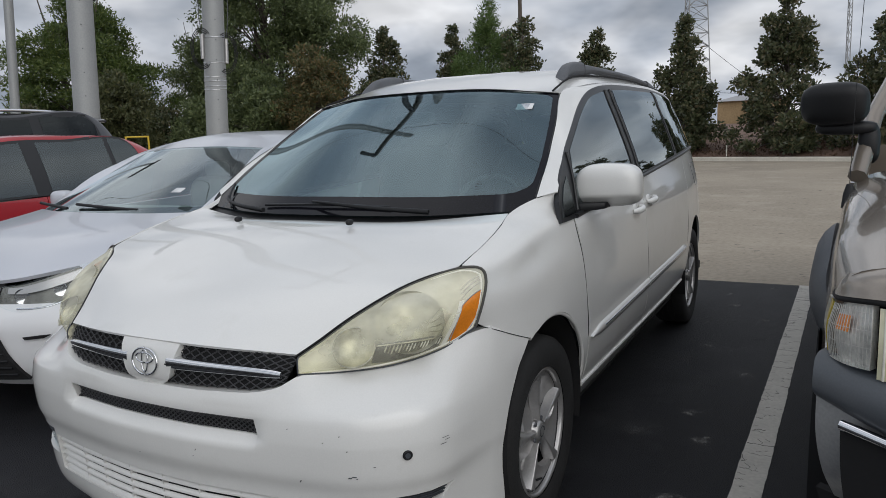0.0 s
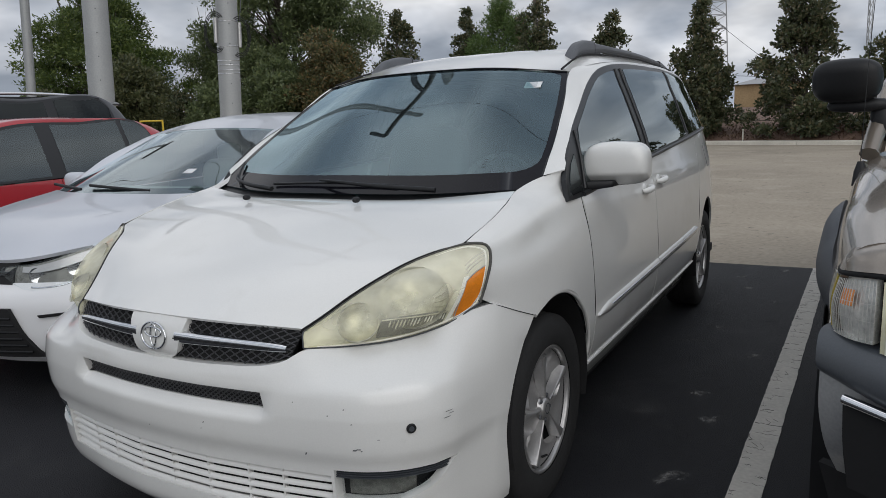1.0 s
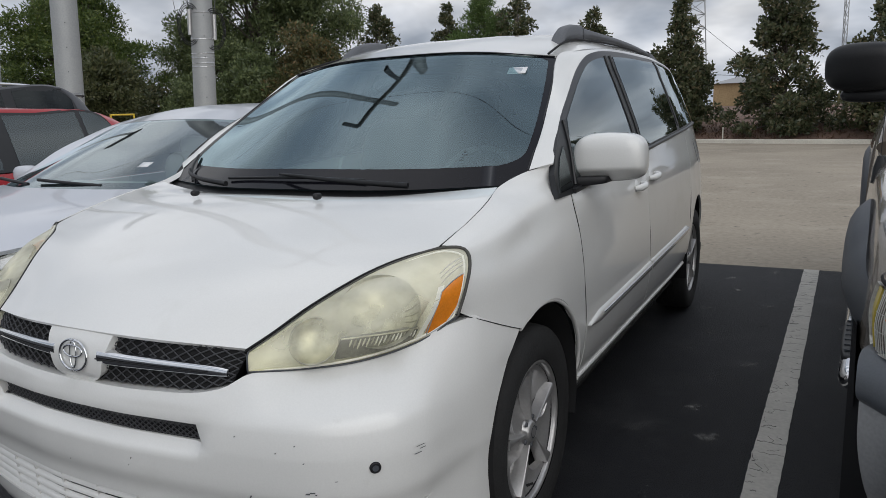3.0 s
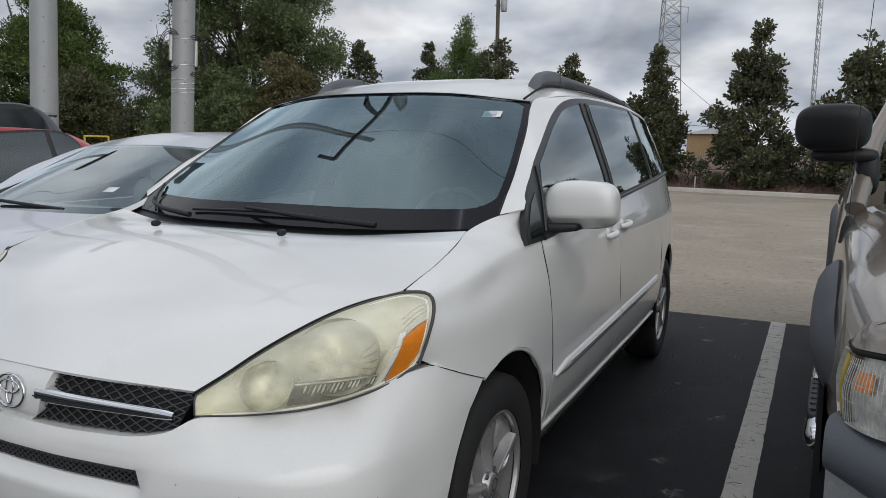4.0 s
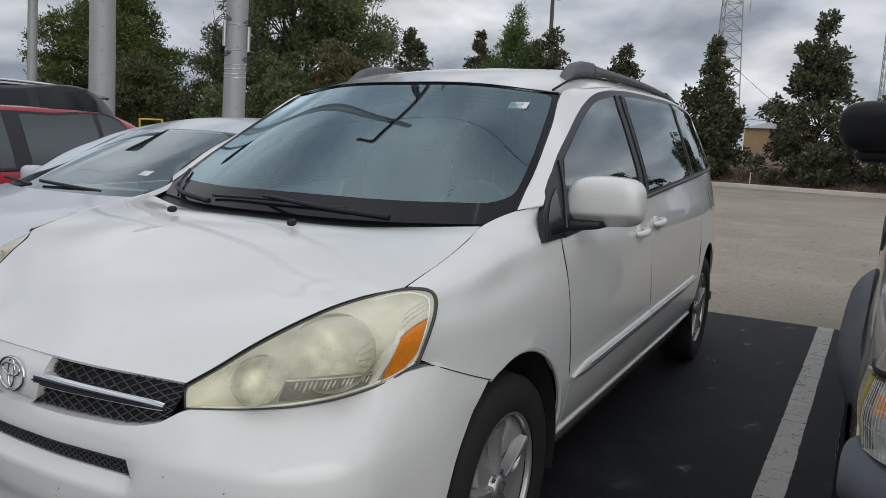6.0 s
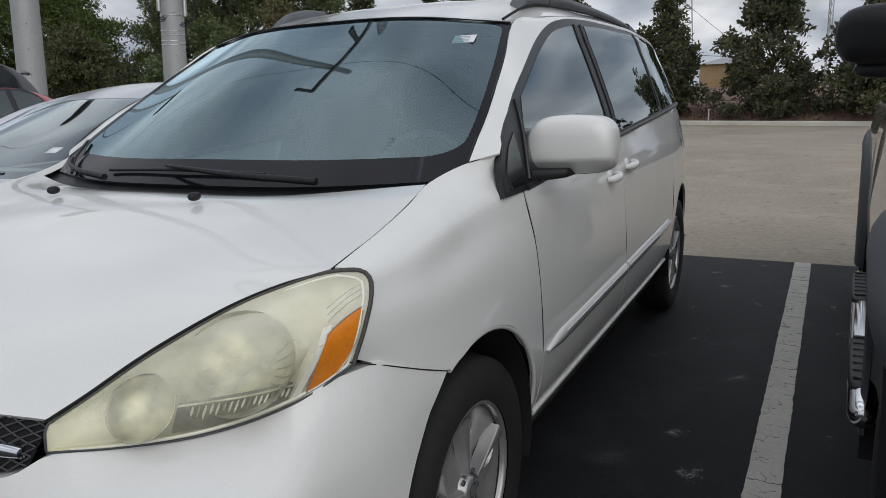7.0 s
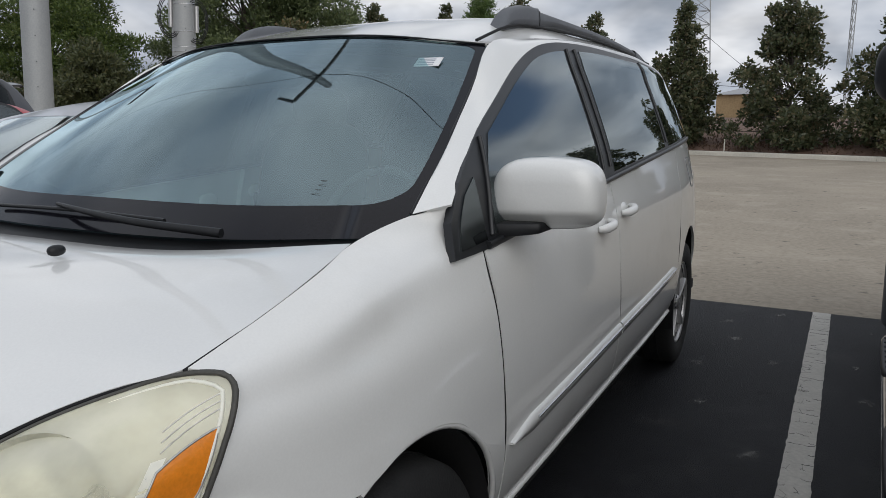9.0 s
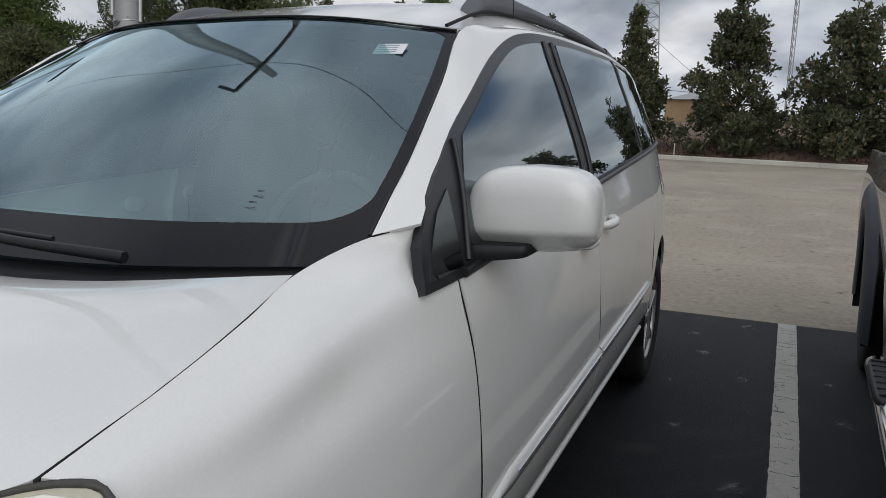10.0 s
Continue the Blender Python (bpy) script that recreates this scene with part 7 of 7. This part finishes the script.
# ---- trees ----
def leaf_material(name, a, b, c, rough=0.45):
    m = bpy.data.materials.new(name)
    m.use_nodes = True
    N, L = nodes_of(m.node_tree)
    out = N.new("ShaderNodeOutputMaterial")
    p = N.new("ShaderNodeBsdfPrincipled"); p.inputs["Roughness"].default_value = rough
    g = N.new("ShaderNodeNewGeometry")
    r = N.new("ShaderNodeValToRGB")
    r.color_ramp.elements[0].color, r.color_ramp.elements[1].color = (*a, 1), (*c, 1)
    e = r.color_ramp.elements.new(0.55); e.color = (*b, 1)
    e = r.color_ramp.elements.new(0.9); e.color = (*[(q + w) / 2 for q, w in zip(b, c)], 1)
    L.new(g.outputs["Random Per Island"], r.inputs[0]); L.new(r.outputs[0], p.inputs["Base Color"])
    tr = N.new("ShaderNodeBsdfTranslucent"); L.new(r.outputs[0], tr.inputs[0])
    mx = N.new("ShaderNodeMixShader"); mx.inputs[0].default_value = 0.42
    L.new(p.outputs[0], mx.inputs[1]); L.new(tr.outputs[0], mx.inputs[2]); L.new(mx.outputs[0], out.inputs[0])
    return m


LEAF_MAG = leaf_material("magnolia_leaf", (0.058, 0.074, 0.040), (0.108, 0.126, 0.066), (0.22, 0.18, 0.105), 0.26)
LEAF_OAK = leaf_material("broad_leaf", (0.085, 0.115, 0.052), (0.145, 0.185, 0.08), (0.23, 0.265, 0.115), 0.40)
LEAF_GREEN = leaf_material("bright_leaf", (0.052, 0.085, 0.023), (0.10, 0.143, 0.037), (0.18, 0.215, 0.058), 0.45)
LEAF_SHRUB = leaf_material("olive_shrub_leaf", (0.055, 0.066, 0.030), (0.10, 0.115, 0.05), (0.16, 0.15, 0.07), 0.45)
LEAF_PINE = leaf_material("cedar_spray", (0.075, 0.13, 0.042), (0.13, 0.20, 0.06), (0.20, 0.26, 0.09), 0.6)
LEAF_RUST = leaf_material("rusty_leaf", (0.08, 0.095, 0.042), (0.13, 0.125, 0.055), (0.27, 0.17, 0.075), 0.45)


def leaves(centres, outward, size, per, gen, spread, slim=0.42):
    """Rosettes of folded pointed leaves round the given twig ends."""
    n = len(centres) * per
    c = np.repeat(centres, per, 0) + gen.normal(0, spread, (n, 3))
    d = np.repeat(outward, per, 0) * 0.7 + gen.normal(0, 0.75, (n, 3)) + (0, 0, 0.25)
    d /= np.linalg.norm(d, axis=1, keepdims=True)
    side = np.cross(d, gen.normal(0, 1, (n, 3))); side /= np.maximum(np.linalg.norm(side, axis=1, keepdims=True), 1e-6)
    up = np.cross(side, d)
    s = size * gen.uniform(0.65, 1.25, (n, 1))
    v = np.stack([c, c + d * s * 0.5 + side * s * slim * 0.5 + up * s * 0.07, c + d * s, c + d * s * 0.5 - side * s * slim * 0.5 + up * s * 0.07], 1).reshape(-1, 3)
    k = np.arange(n)[:, None] * 4
    f = np.concatenate([k + [0, 1, 2], k + [0, 2, 3]], 0)
    return v, f


def crown_mesh(name, v, f, mat):
    me = bpy.data.meshes.new(name)
    me.vertices.add(len(v)); me.vertices.foreach_set("co", v.ravel())
    me.loops.add(3 * len(f)); me.loops.foreach_set("vertex_index", f.ravel().astype(np.int32))
    me.polygons.add(len(f)); me.polygons.foreach_set("loop_start", np.arange(0, 3 * len(f), 3, dtype=np.int32))
    me.update(calc_edges=True)
    me.materials.append(mat)
    return me


def clumped(gen, twigs, height, radius, base, profile, clumps, size, flatness, deep):
    """Twig ends on the skins of many leafy clumps set in a crown whose radius follows the profile by height."""
    t = gen.uniform(0, 1, clumps * 4)
    t = t[gen.uniform(0, 1, clumps * 4) < np.interp(t, *profile) + 0.12][:clumps]
    k = len(t)
    a = gen.uniform(0, 2 * math.pi, k)
    px, py, pz = gen.uniform(0, 50, 3)
    lump = np.array([noise.noise(Vector((math.cos(q) * 1.4 + px, math.sin(q) * 1.4 + py, w * 4.0 + pz))) for q, w in zip(a, t)])
    size_k = size * gen.uniform(0.65, 1.3, k) * (0.6 + 0.4 * np.interp(t, *profile))
    r = np.maximum(radius * np.interp(t, *profile) * (1 + deep * lump) - 0.7 * size_k, 0.0)
    f = np.sqrt(gen.uniform(0.10, 1, k))
    heart = np.stack([r * f * np.cos(a), r * f * np.sin(a), base + (height - base - size * 0.6) * t], 1)
    pick = gen.choice(k, twigs, p=size_k**2 / (size_k**2).sum())
    d = gen.normal(0, 1, (twigs, 3)) + (0, 0, 0.35)
    d /= np.linalg.norm(d, axis=1, keepdims=True)
    c = heart[pick] + d * (size_k[pick] * gen.uniform(0.35, 1, twigs) ** 0.5)[:, None] * (1, 1, flatness)
    c[:, 2] = np.maximum(c[:, 2], 0.05)
    return c, d, heart


def tree(name, x, y, z, height, radius, mat, seed, label, profile, twigs, per, size, spread=0.10, base=0.35, stems=1, deep=0.35, group="", slim=0.42, trunk_r=0.07, clumps=90, clump=0.42, flatness=0.8):
    gen = np.random.default_rng(seed)
    e = thing(name, x, y, z, label, "tree", group, rz=float(gen.uniform(0, 360)))
    pieces = []
    c, out, heart = clumped(gen, twigs, height, radius, base, profile, clumps, clump, flatness, deep)
    lines = []
    for k in range(stems):
        a = 2 * math.pi * k / stems + gen.uniform(0, 1)
        off = 0.0 if stems == 1 else radius * 0.38
        pts = np.array([(math.cos(a) * off * t**1.2 + gen.normal(0, 0.03), math.sin(a) * off * t**1.2 + gen.normal(0, 0.03), height * 0.93 * t - 0.2 * (t == 0)) for t in np.linspace(0, 1, 8)])
        lines.append(pts)
        pieces.append(tube(pts, np.linspace(trunk_r, trunk_r * 0.15, 8), 7))
    for q in heart[:120]:
        pts = lines[int(np.argmin([np.linalg.norm(l[4, :2] - q[:2]) for l in lines]))]
        w = max(0.25, q[2] * gen.uniform(0.55, 0.85))
        s0 = np.array([np.interp(w, pts[:, 2], pts[:, i]) for i in range(3)])
        thick = trunk_r * (0.15 + 0.30 * (1 - w / height))
        pieces.append(tube([s0, (s0 + q) / 2 + (0, 0, 0.04 * radius), q], [thick, thick * 0.6, thick * 0.2], 5))
    part("trunk", join(*pieces), M_BARK, e, "grey-brown trunk and limbs")
    v, f = leaves(c, out, size, per, gen, spread, slim)
    part("crown", crown_mesh("crown", v, f, mat), None, e)
    return e


MAG = ((0, 0.06, 0.2, 0.45, 0.7, 0.86, 0.95, 1.0), (0.92, 1.0, 0.98, 0.80, 0.52, 0.30, 0.20, 0.10))
ROUND = ((0, 0.1, 0.3, 0.55, 0.8, 0.93, 1.0), (0.35, 0.7, 0.95, 1.0, 0.75, 0.45, 0.08))
OAK = ((0, 0.08, 0.25, 0.5, 0.75, 0.92, 1.0), (0.55, 0.85, 0.95, 1.0, 0.85, 0.5, 0.15))
SPREAD = ((0, 0.1, 0.3, 0.5, 0.7, 0.88, 1.0), (0.5, 0.72, 1.0, 0.95, 0.72, 0.42, 0.10))
MAG_L = "dark glossy magnolia tree standing in a mulch bed"
for i, (x, y, h, r, n) in enumerate(((-4.0, 31.6, 6.2, 1.65, 110), (0.15, 30.6, 6.75, 1.9, 120), (3.75, 29.2, 6.3, 2.0, 120), (7.9, 27.9, 6.4, 2.2, 110), (12.2, 26.5, 6.2, 2.1, 100), (-8.55, 34.0, 6.7, 1.65, 100), (-12.9, 35.2, 7.9, 2.2, 110), (-17.3, 35.6, 7.6, 1.9, 100), (-20.7, 33.6, 7.5, 2.4, 110))):
    tree("magnolia_tree", x, y, 0.42, h - 0.42, r, LEAF_MAG, 20 + i, MAG_L, MAG, 2700, 7, 0.175, 0.06, -0.05, 1, 0.7, "magnolias behind the kerb", 0.56, 0.07, n, 0.38, 0.75)
CONE = ((0, 0.1, 0.5, 1.0), (0.9, 1.0, 0.62, 0.02))
tree("cedar_tree", -15.2, 36.0, 0.6, 8.3, 3.7, LEAF_PINE, 41, "light green pointed cedar tree behind the magnolias", CONE, 6000, 9, 0.24, 0.12, 0.3, 1, 0.25, "", 0.18, 0.08, 240, 0.45, 1.4)
tree("oak_tree", -28.1, 32.9, 0.5, 17.0, 6.1, LEAF_OAK, 51, "tall loose-crowned broadleaf tree with several stems", OAK, 14000, 9, 0.225, 0.18, 1.8, 5, 0.55, "", 0.42, 0.18, 190, 0.95, 0.8)
tree("oak_tree", -31.7, 30.3, 0.4, 8.8, 1.6, LEAF_OAK, 52, "slender loose-crowned young broadleaf tree", OAK, 1700, 8, 0.21, 0.17, 0.3, 2, 0.7, "", 0.42, 0.08, 42, 0.5, 0.8)
tree("broadleaf_tree", -36.0, 25.6, 0.3, 10.6, 4.9, LEAF_GREEN, 53, "green spreading tree with layered foliage at the lot's edge", SPREAD, 9500, 9, 0.215, 0.15, 0.4, 3, 0.45, "", 0.36, 0.16, 120, 1.15, 0.34)
tree("broadleaf_tree", -66.0, 30.0, 0.3, 7.0, 5.2, LEAF_GREEN, 54, "green spreading tree further along the lot", SPREAD, 2200, 8, 0.34, 0.22, 0.4, 2, 0.4, "", 0.4, 0.14, 60, 1.0, 0.5)
tree("broadleaf_tree", -86.0, 31.0, 0.3, 8.0, 6.5, LEAF_OAK, 55, "distant dark broadleaf tree", SPREAD, 2200, 8, 0.40, 0.25, 0.4, 2, 0.4, "", 0.4, 0.14, 60, 1.2, 0.6)
tree("broadleaf_tree", -96.0, 20.0, 0.3, 7.0, 6.5, LEAF_OAK, 56, "distant dark broadleaf tree", SPREAD, 2200, 8, 0.40, 0.25, 0.4, 2, 0.4, "", 0.4, 0.14, 60, 1.2, 0.6)
for i, (x, y, h, r, mat) in enumerate(((-21.6, 28.5, 6.3, 2.3, LEAF_RUST), (-24.5, 27.6, 4.9, 2.4, LEAF_OAK), (-27.5, 26.8, 3.9, 2.5, LEAF_OAK), (-30.4, 25.2, 3.7, 2.4, LEAF_MAG), (-28.3, 21.9, 5.2, 1.9, LEAF_SHRUB), (-33.0, 20.6, 3.6, 2.5, LEAF_MAG), (-36.0, 18.5, 3.4, 2.4, LEAF_MAG), (-19.4, 30.2, 4.2, 1.9, LEAF_MAG))):
    tree("shrub_tree", x, y, 0.1, h, r, mat, 70 + i, "dense dark evergreen shrub tree behind the lot", ROUND, 2600, 7, 0.20, 0.09, 0.0, 1, 0.45, "evergreen screen behind the lot", 0.45, 0.07, 90, 0.48, 0.85)

# low shrubs between the magnolias
gen = np.random.default_rng(9)
xs = gen.uniform(-24, 14, 1500)
c = np.stack([xs, 28.75 - 0.42 * xs + gen.uniform(3.2, 6.5, 1500), 0.55 + gen.uniform(0, 0.75, 1500) * (0.6 + 0.4 * np.sin(xs * 1.7)) * np.where(np.abs(xs + 1.3) < 1.1, -0.1, 0.95)], 1)
v, f = leaves(c, np.tile((0.0, -0.4, 0.7), (1500, 1)), 0.2, 6, gen, 0.14)
tagged(part("undergrowth", crown_mesh("undergrowth", v, f, LEAF_MAG), None, None), "low dark undergrowth on the mulch bank", "bushes", kind="stuff")
gen = np.random.default_rng(10)
xs = gen.uniform(-26, 14, 2600)
c = np.stack([xs, 28.75 - 0.42 * xs + gen.uniform(0.4, 3.0, 2600), np.full(2600, 0.0)], 1)
c[:, 2] = np.interp(c[:, 1] - (28.75 - 0.42 * xs), (0.28, 0.9, 1.8, 3.0), (0.11, 0.25, 0.46, 0.63))
v, f = leaves(c, np.tile((0.0, -0.2, 0.3), (2600, 1)), 0.16, 3, gen, 0.06, 0.3)
tagged(part("litter", crown_mesh("litter", v, f, leaf_material("dead_leaf", (0.06, 0.035, 0.022), (0.11, 0.065, 0.04), (0.19, 0.13, 0.08), 0.8)), None, None), "fallen brown leaves on the mulch", "leaf litter", kind="stuff")

# stake by the kerb
tagged(part("marker_stake", tube([(-2.05, 30.1, 0.1), (-2.05, 30.1, 0.62)], 0.025, 8), M_KERB, None), "short pale marker stake in the mulch", "stake")

# ---- steel poles, wires and far structures ----
def steel_pole(x, y, r, height, seed, label, kit):
    rg = random.Random(seed)
    p = thing("steel_pole", x, y, 0, label, "pole", "big steel poles behind the cars")
    zs = np.linspace(0, height, 9)
    part("shaft", tube([(0, 0, z) for z in zs], r * (1 - 0.22 * zs / height), 28), M_STEEL, p)
    p.matrix_world = pose(x, y, 0, -1.2, 2.4, 0)
    part("base_flange", tube([(0, 0, 0), (0, 0, 0.05)], r * 1.35, 24), M_STEEL, p)
    for z in np.arange(1.6, 9.0, 0.55):
        rr = r * (1 - 0.22 * z / height)
        for a in (-2.35, -0.62):
            part("step_bolt", tube([(rr * math.cos(a) * 0.98, rr * math.sin(a) * 0.98, z), ((rr + 0.03) * math.cos(a), (rr + 0.03) * math.sin(a), z)], 0.014, 6), M_RAIL, p)
    if kit:
        for z in (3.0, 3.1, 3.24, 3.36, 3.75, 4.45, 6.25, 6.4):
            rr = r * (1 - 0.22 * z / height) + 0.004
            part("strap", tube([(rr * math.cos(a), rr * math.sin(a), z + 0.03 * math.sin(a)) for a in np.linspace(0, 2 * math.pi, 25)], 0.012, 5, False), M_CHROME, p, "bright strap")
        for side, z0 in ((-1.95, 4.15), (0.5, 4.05)):
            cx, cy = (r + 0.03) * math.cos(side), (r + 0.03) * math.sin(side)
            part("junction_tube", tube([(cx, cy, z0 - 0.32), (cx, cy, z0 + 0.36)], 0.055, 10), M_ALLOY, p, "metal junction tube")
            for q in range(3):
                ry, rz = 0.24 + 0.03 * q, 0.46 + 0.05 * q
                part("cable_coil", tube([(cx + 0.05 + 0.02 * q + ry * math.cos(a) * 0.69, cy - 0.06 - 0.02 * q + ry * math.cos(a) * 0.72, z0 - 0.05 + rz * math.sin(a)) for a in np.linspace(0, 2 * math.pi, 29)], 0.012, 5, False), M_BLACK, p, "coiled black cable")
            part("cable", tube(curve([(cx * 0.98, cy * 0.98, z0 + 0.3), (cx * 1.25, cy * 1.25, 5.2), (cx * 0.95, cy * 0.95, 6.2), (cx * 0.9, cy * 0.9, 14)], 20), 0.012, 5), M_RAIL, p)
    return p


steel_pole(-14.05, 14.03, 0.315, 24, 1, "tall grey steel pole with straps and coiled cable", True)
steel_pole(-14.33, 10.08, 0.30, 24, 2, "tall plain grey steel pole with step bolts", False)
beam = thing("cross_beam", -13.2, 8.6, 20.9, "dark steel beam joining two tall steel poles", "beam")
part("beam", tube([(0, -0.6, -0.5), (0, 2.5, 0.0), (-0.1, 6.4, 0.6)], 0.20, 8), M_STEEL, beam)
part("insulator", tube([(0, -0.6, -0.5), (-0.3, -0.5, -2.2)], 0.12, 8), M_RAIL, beam)
part("insulator", tube([(0, 4.4, 0.3), (-0.2, 4.6, -1.6)], 0.12, 8), M_RAIL, beam)
lp = thing("light_pole", -16.93, 9.86, 0, "slim pale square light pole", "pole")
lp.matrix_world = pose(-16.93, 9.86, 0, -1.2, 4.0, 0)
part("shaft", tube([(0, 0, z) for z in (0, 4, 7, 9)], [0.135, 0.13, 0.125, 0.12], 4), M_STEEL, lp)
part("lamp_head", rounded(0.1, -0.6, 9.0, 0.5, 1.7, 0.22, 4, 16, 8), M_RAIL, lp, "flat lamp head")
part("base", tube([(0, 0, 0), (0, 0, 0.7)], 0.30, 16), M_CONCRETE, lp)


def wire(name, a, b, sag, r, label, n=24):
    a, b = np.array(a, float), np.array(b, float)
    pts = [a + (b - a) * t - np.array((0, 0, sag * 4 * t * (1 - t))) for t in np.linspace(0, 1, n)]
    return tagged(part(name, tube(pts, r, 5), M_BLACK, None), label, "wire", "overhead wires")


wire("overhead_wire", (-14.33, 10.08, 4.85), (-14.05, 14.03, 6.15), 0.05, 0.016, "slack black wire between two steel poles")
wire("overhead_wire", (-60, 3, 9.5), (-14.33, 10.08, 8.2), 0.4, 0.016, "thin black wire running to a steel pole")
wire("overhead_wire", (-23.1, 60, 6.2), (-4.2, 63, 3.9), 0.2, 0.018, "thin black wire beyond the trees")
wire("overhead_wire", (-30, 9.8, 10.2), (22, 0.6, 9.8), 0.15, 0.009, "thin black wire crossing high over the parking lot", 40)
wire("guy_wire", (-8.4, 60, 8.7), (-3.2, 60, 4.2), 0.1, 0.016, "thin guy wire slanting down behind the trees")


gateway = thing("yellow_rail", -14.3, 11.2, 0, "yellow painted guard rail frame behind the parked cars", "guard rail")
M_YELLOW = material("yellow_paint", (0.55, 0.38, 0.03), 0.5, 0, 0, 0.1, 5, 60)
for a in (0.0, 0.42):
    part("post", tube([(a * 0.8, a, 0), (a * 0.8, a, 1.72)], 0.025, 8), M_YELLOW, gateway)
for z in (0.9, 1.3, 1.70):
    part("rail", tube([(0, 0, z), (0.42 * 0.8, 0.42, z)], 0.022, 8), M_YELLOW, gateway)

hut = thing("brick_building", -5.4, 62, 1.2, "small tan brick building with a low dark hipped roof", "building")
M_TANB = material("tan_brick", (0.33, 0.235, 0.13), 0.9, 0, 0, 0.2, 0.8, 8, 0.2)
part("wall", block(-1.3, 3.8, 0, 5, 0, 2.15), M_TANB, hut)
part("doorway", block(1.35, 2.1, -0.02, 0.2, 0, 1.6), M_GAP, hut)
part("door_hood", block(0.9, 2.5, -0.9, 0, 1.55, 1.68), M_TANB, hut)
part("roof", ([(-1.6, -0.3, 2.15), (4.1, -0.3, 2.15), (4.1, 5.3, 2.15), (-1.6, 5.3, 2.15), (0.4, 2.3, 2.75), (2.2, 2.3, 2.75)], [(0, 1, 5, 4), (1, 2, 5), (2, 3, 4, 5), (3, 0, 4), (3, 2, 1, 0)], 0), M_GREY, hut, "dark hipped roof")

pole = thing("utility_pole", -23.1, 60, 1, "weathered wooden utility pole with a transformer", "pole")
part("shaft", tube([(0, 0, 0), (0, 0, 16.6)], [0.22, 0.15], 10), M_BARK, pole)
part("transformer", tube([(0.55, 0, 13.0), (0.55, 0, 13.15), (0.55, 0, 14.0), (0.55, 0, 14.1)], [0.26, 0.30, 0.30, 0.2], 14), M_STEEL, pole, "grey can transformer")
part("bushing", tube([(0.55, 0, 14.1), (0.6, 0, 14.6)], [0.06, 0.03], 8), M_STEEL, pole)
part("bracket", tube([(-0.3, 0, 13.6), (0.5, 0, 13.5)], 0.05, 6), M_STEEL, pole)
part("insulator", tube([(0.1, 0, 15.8), (0.75, 0, 15.7), (0.85, 0, 15.2)], [0.04, 0.06, 0.05], 6), M_STEEL, pole)

tower = thing("lattice_tower", -21.5, 140, 1.5, "tall grey steel lattice radio tower far behind the trees", "tower")
pieces = []
half = lambda z: 3.5 - 0.052 * z
feet = [(math.cos(a), math.sin(a)) for a in (0.35, 2.45, 4.55)]
for cx, cy in feet:
    pieces.append(tube([(cx * half(z), cy * half(z), z) for z in (0, 25, 50)], 0.11, 6))
part("leg_set", join(*pieces), M_STEEL, tower)
pieces = []
for k in range(20):
    z0, z1 = 2.4 * k, 2.4 * (k + 1)
    for i in range(3):
        (ax, ay), (bx, by) = feet[i], feet[(i + 1) % 3]
        pieces.append(tube([(ax * half(z0), ay * half(z0), z0), (bx * half(z1), by * half(z1), z1)], 0.06, 4))
        pieces.append(tube([(bx * half(z0), by * half(z0), z0), (ax * half(z1), ay * half(z1), z1)], 0.06, 4))
        pieces.append(tube([(ax * half(z1), ay * half(z1), z1), (bx * half(z1), by * half(z1), z1)], 0.055, 4))
part("bracing", join(*pieces), M_STEEL, tower)
part("side_arm", tube([(1.5, 0, 27.5), (3.4, 0, 27.2), (3.4, 0, 24.5)], 0.1, 6), M_STEEL, tower)
mast = thing("guyed_mast", 2.9, 100, 1.5, "slender grey guyed mast far behind the trees", "mast")
pieces = [tube([(cx * 0.27, cy * 0.27, 0), (cx * 0.27, cy * 0.27, 45)], 0.05, 5) for cx, cy in feet]
for k in range(45):
    for i in range(3):
        (ax, ay), (bx, by) = feet[i], feet[(i + 1) % 3]
        pieces.append(tube([(ax * 0.27, ay * 0.27, k), (bx * 0.27, by * 0.27, k + 1)], 0.03, 4, False))
part("lattice", join(*pieces), M_STEEL, mast)
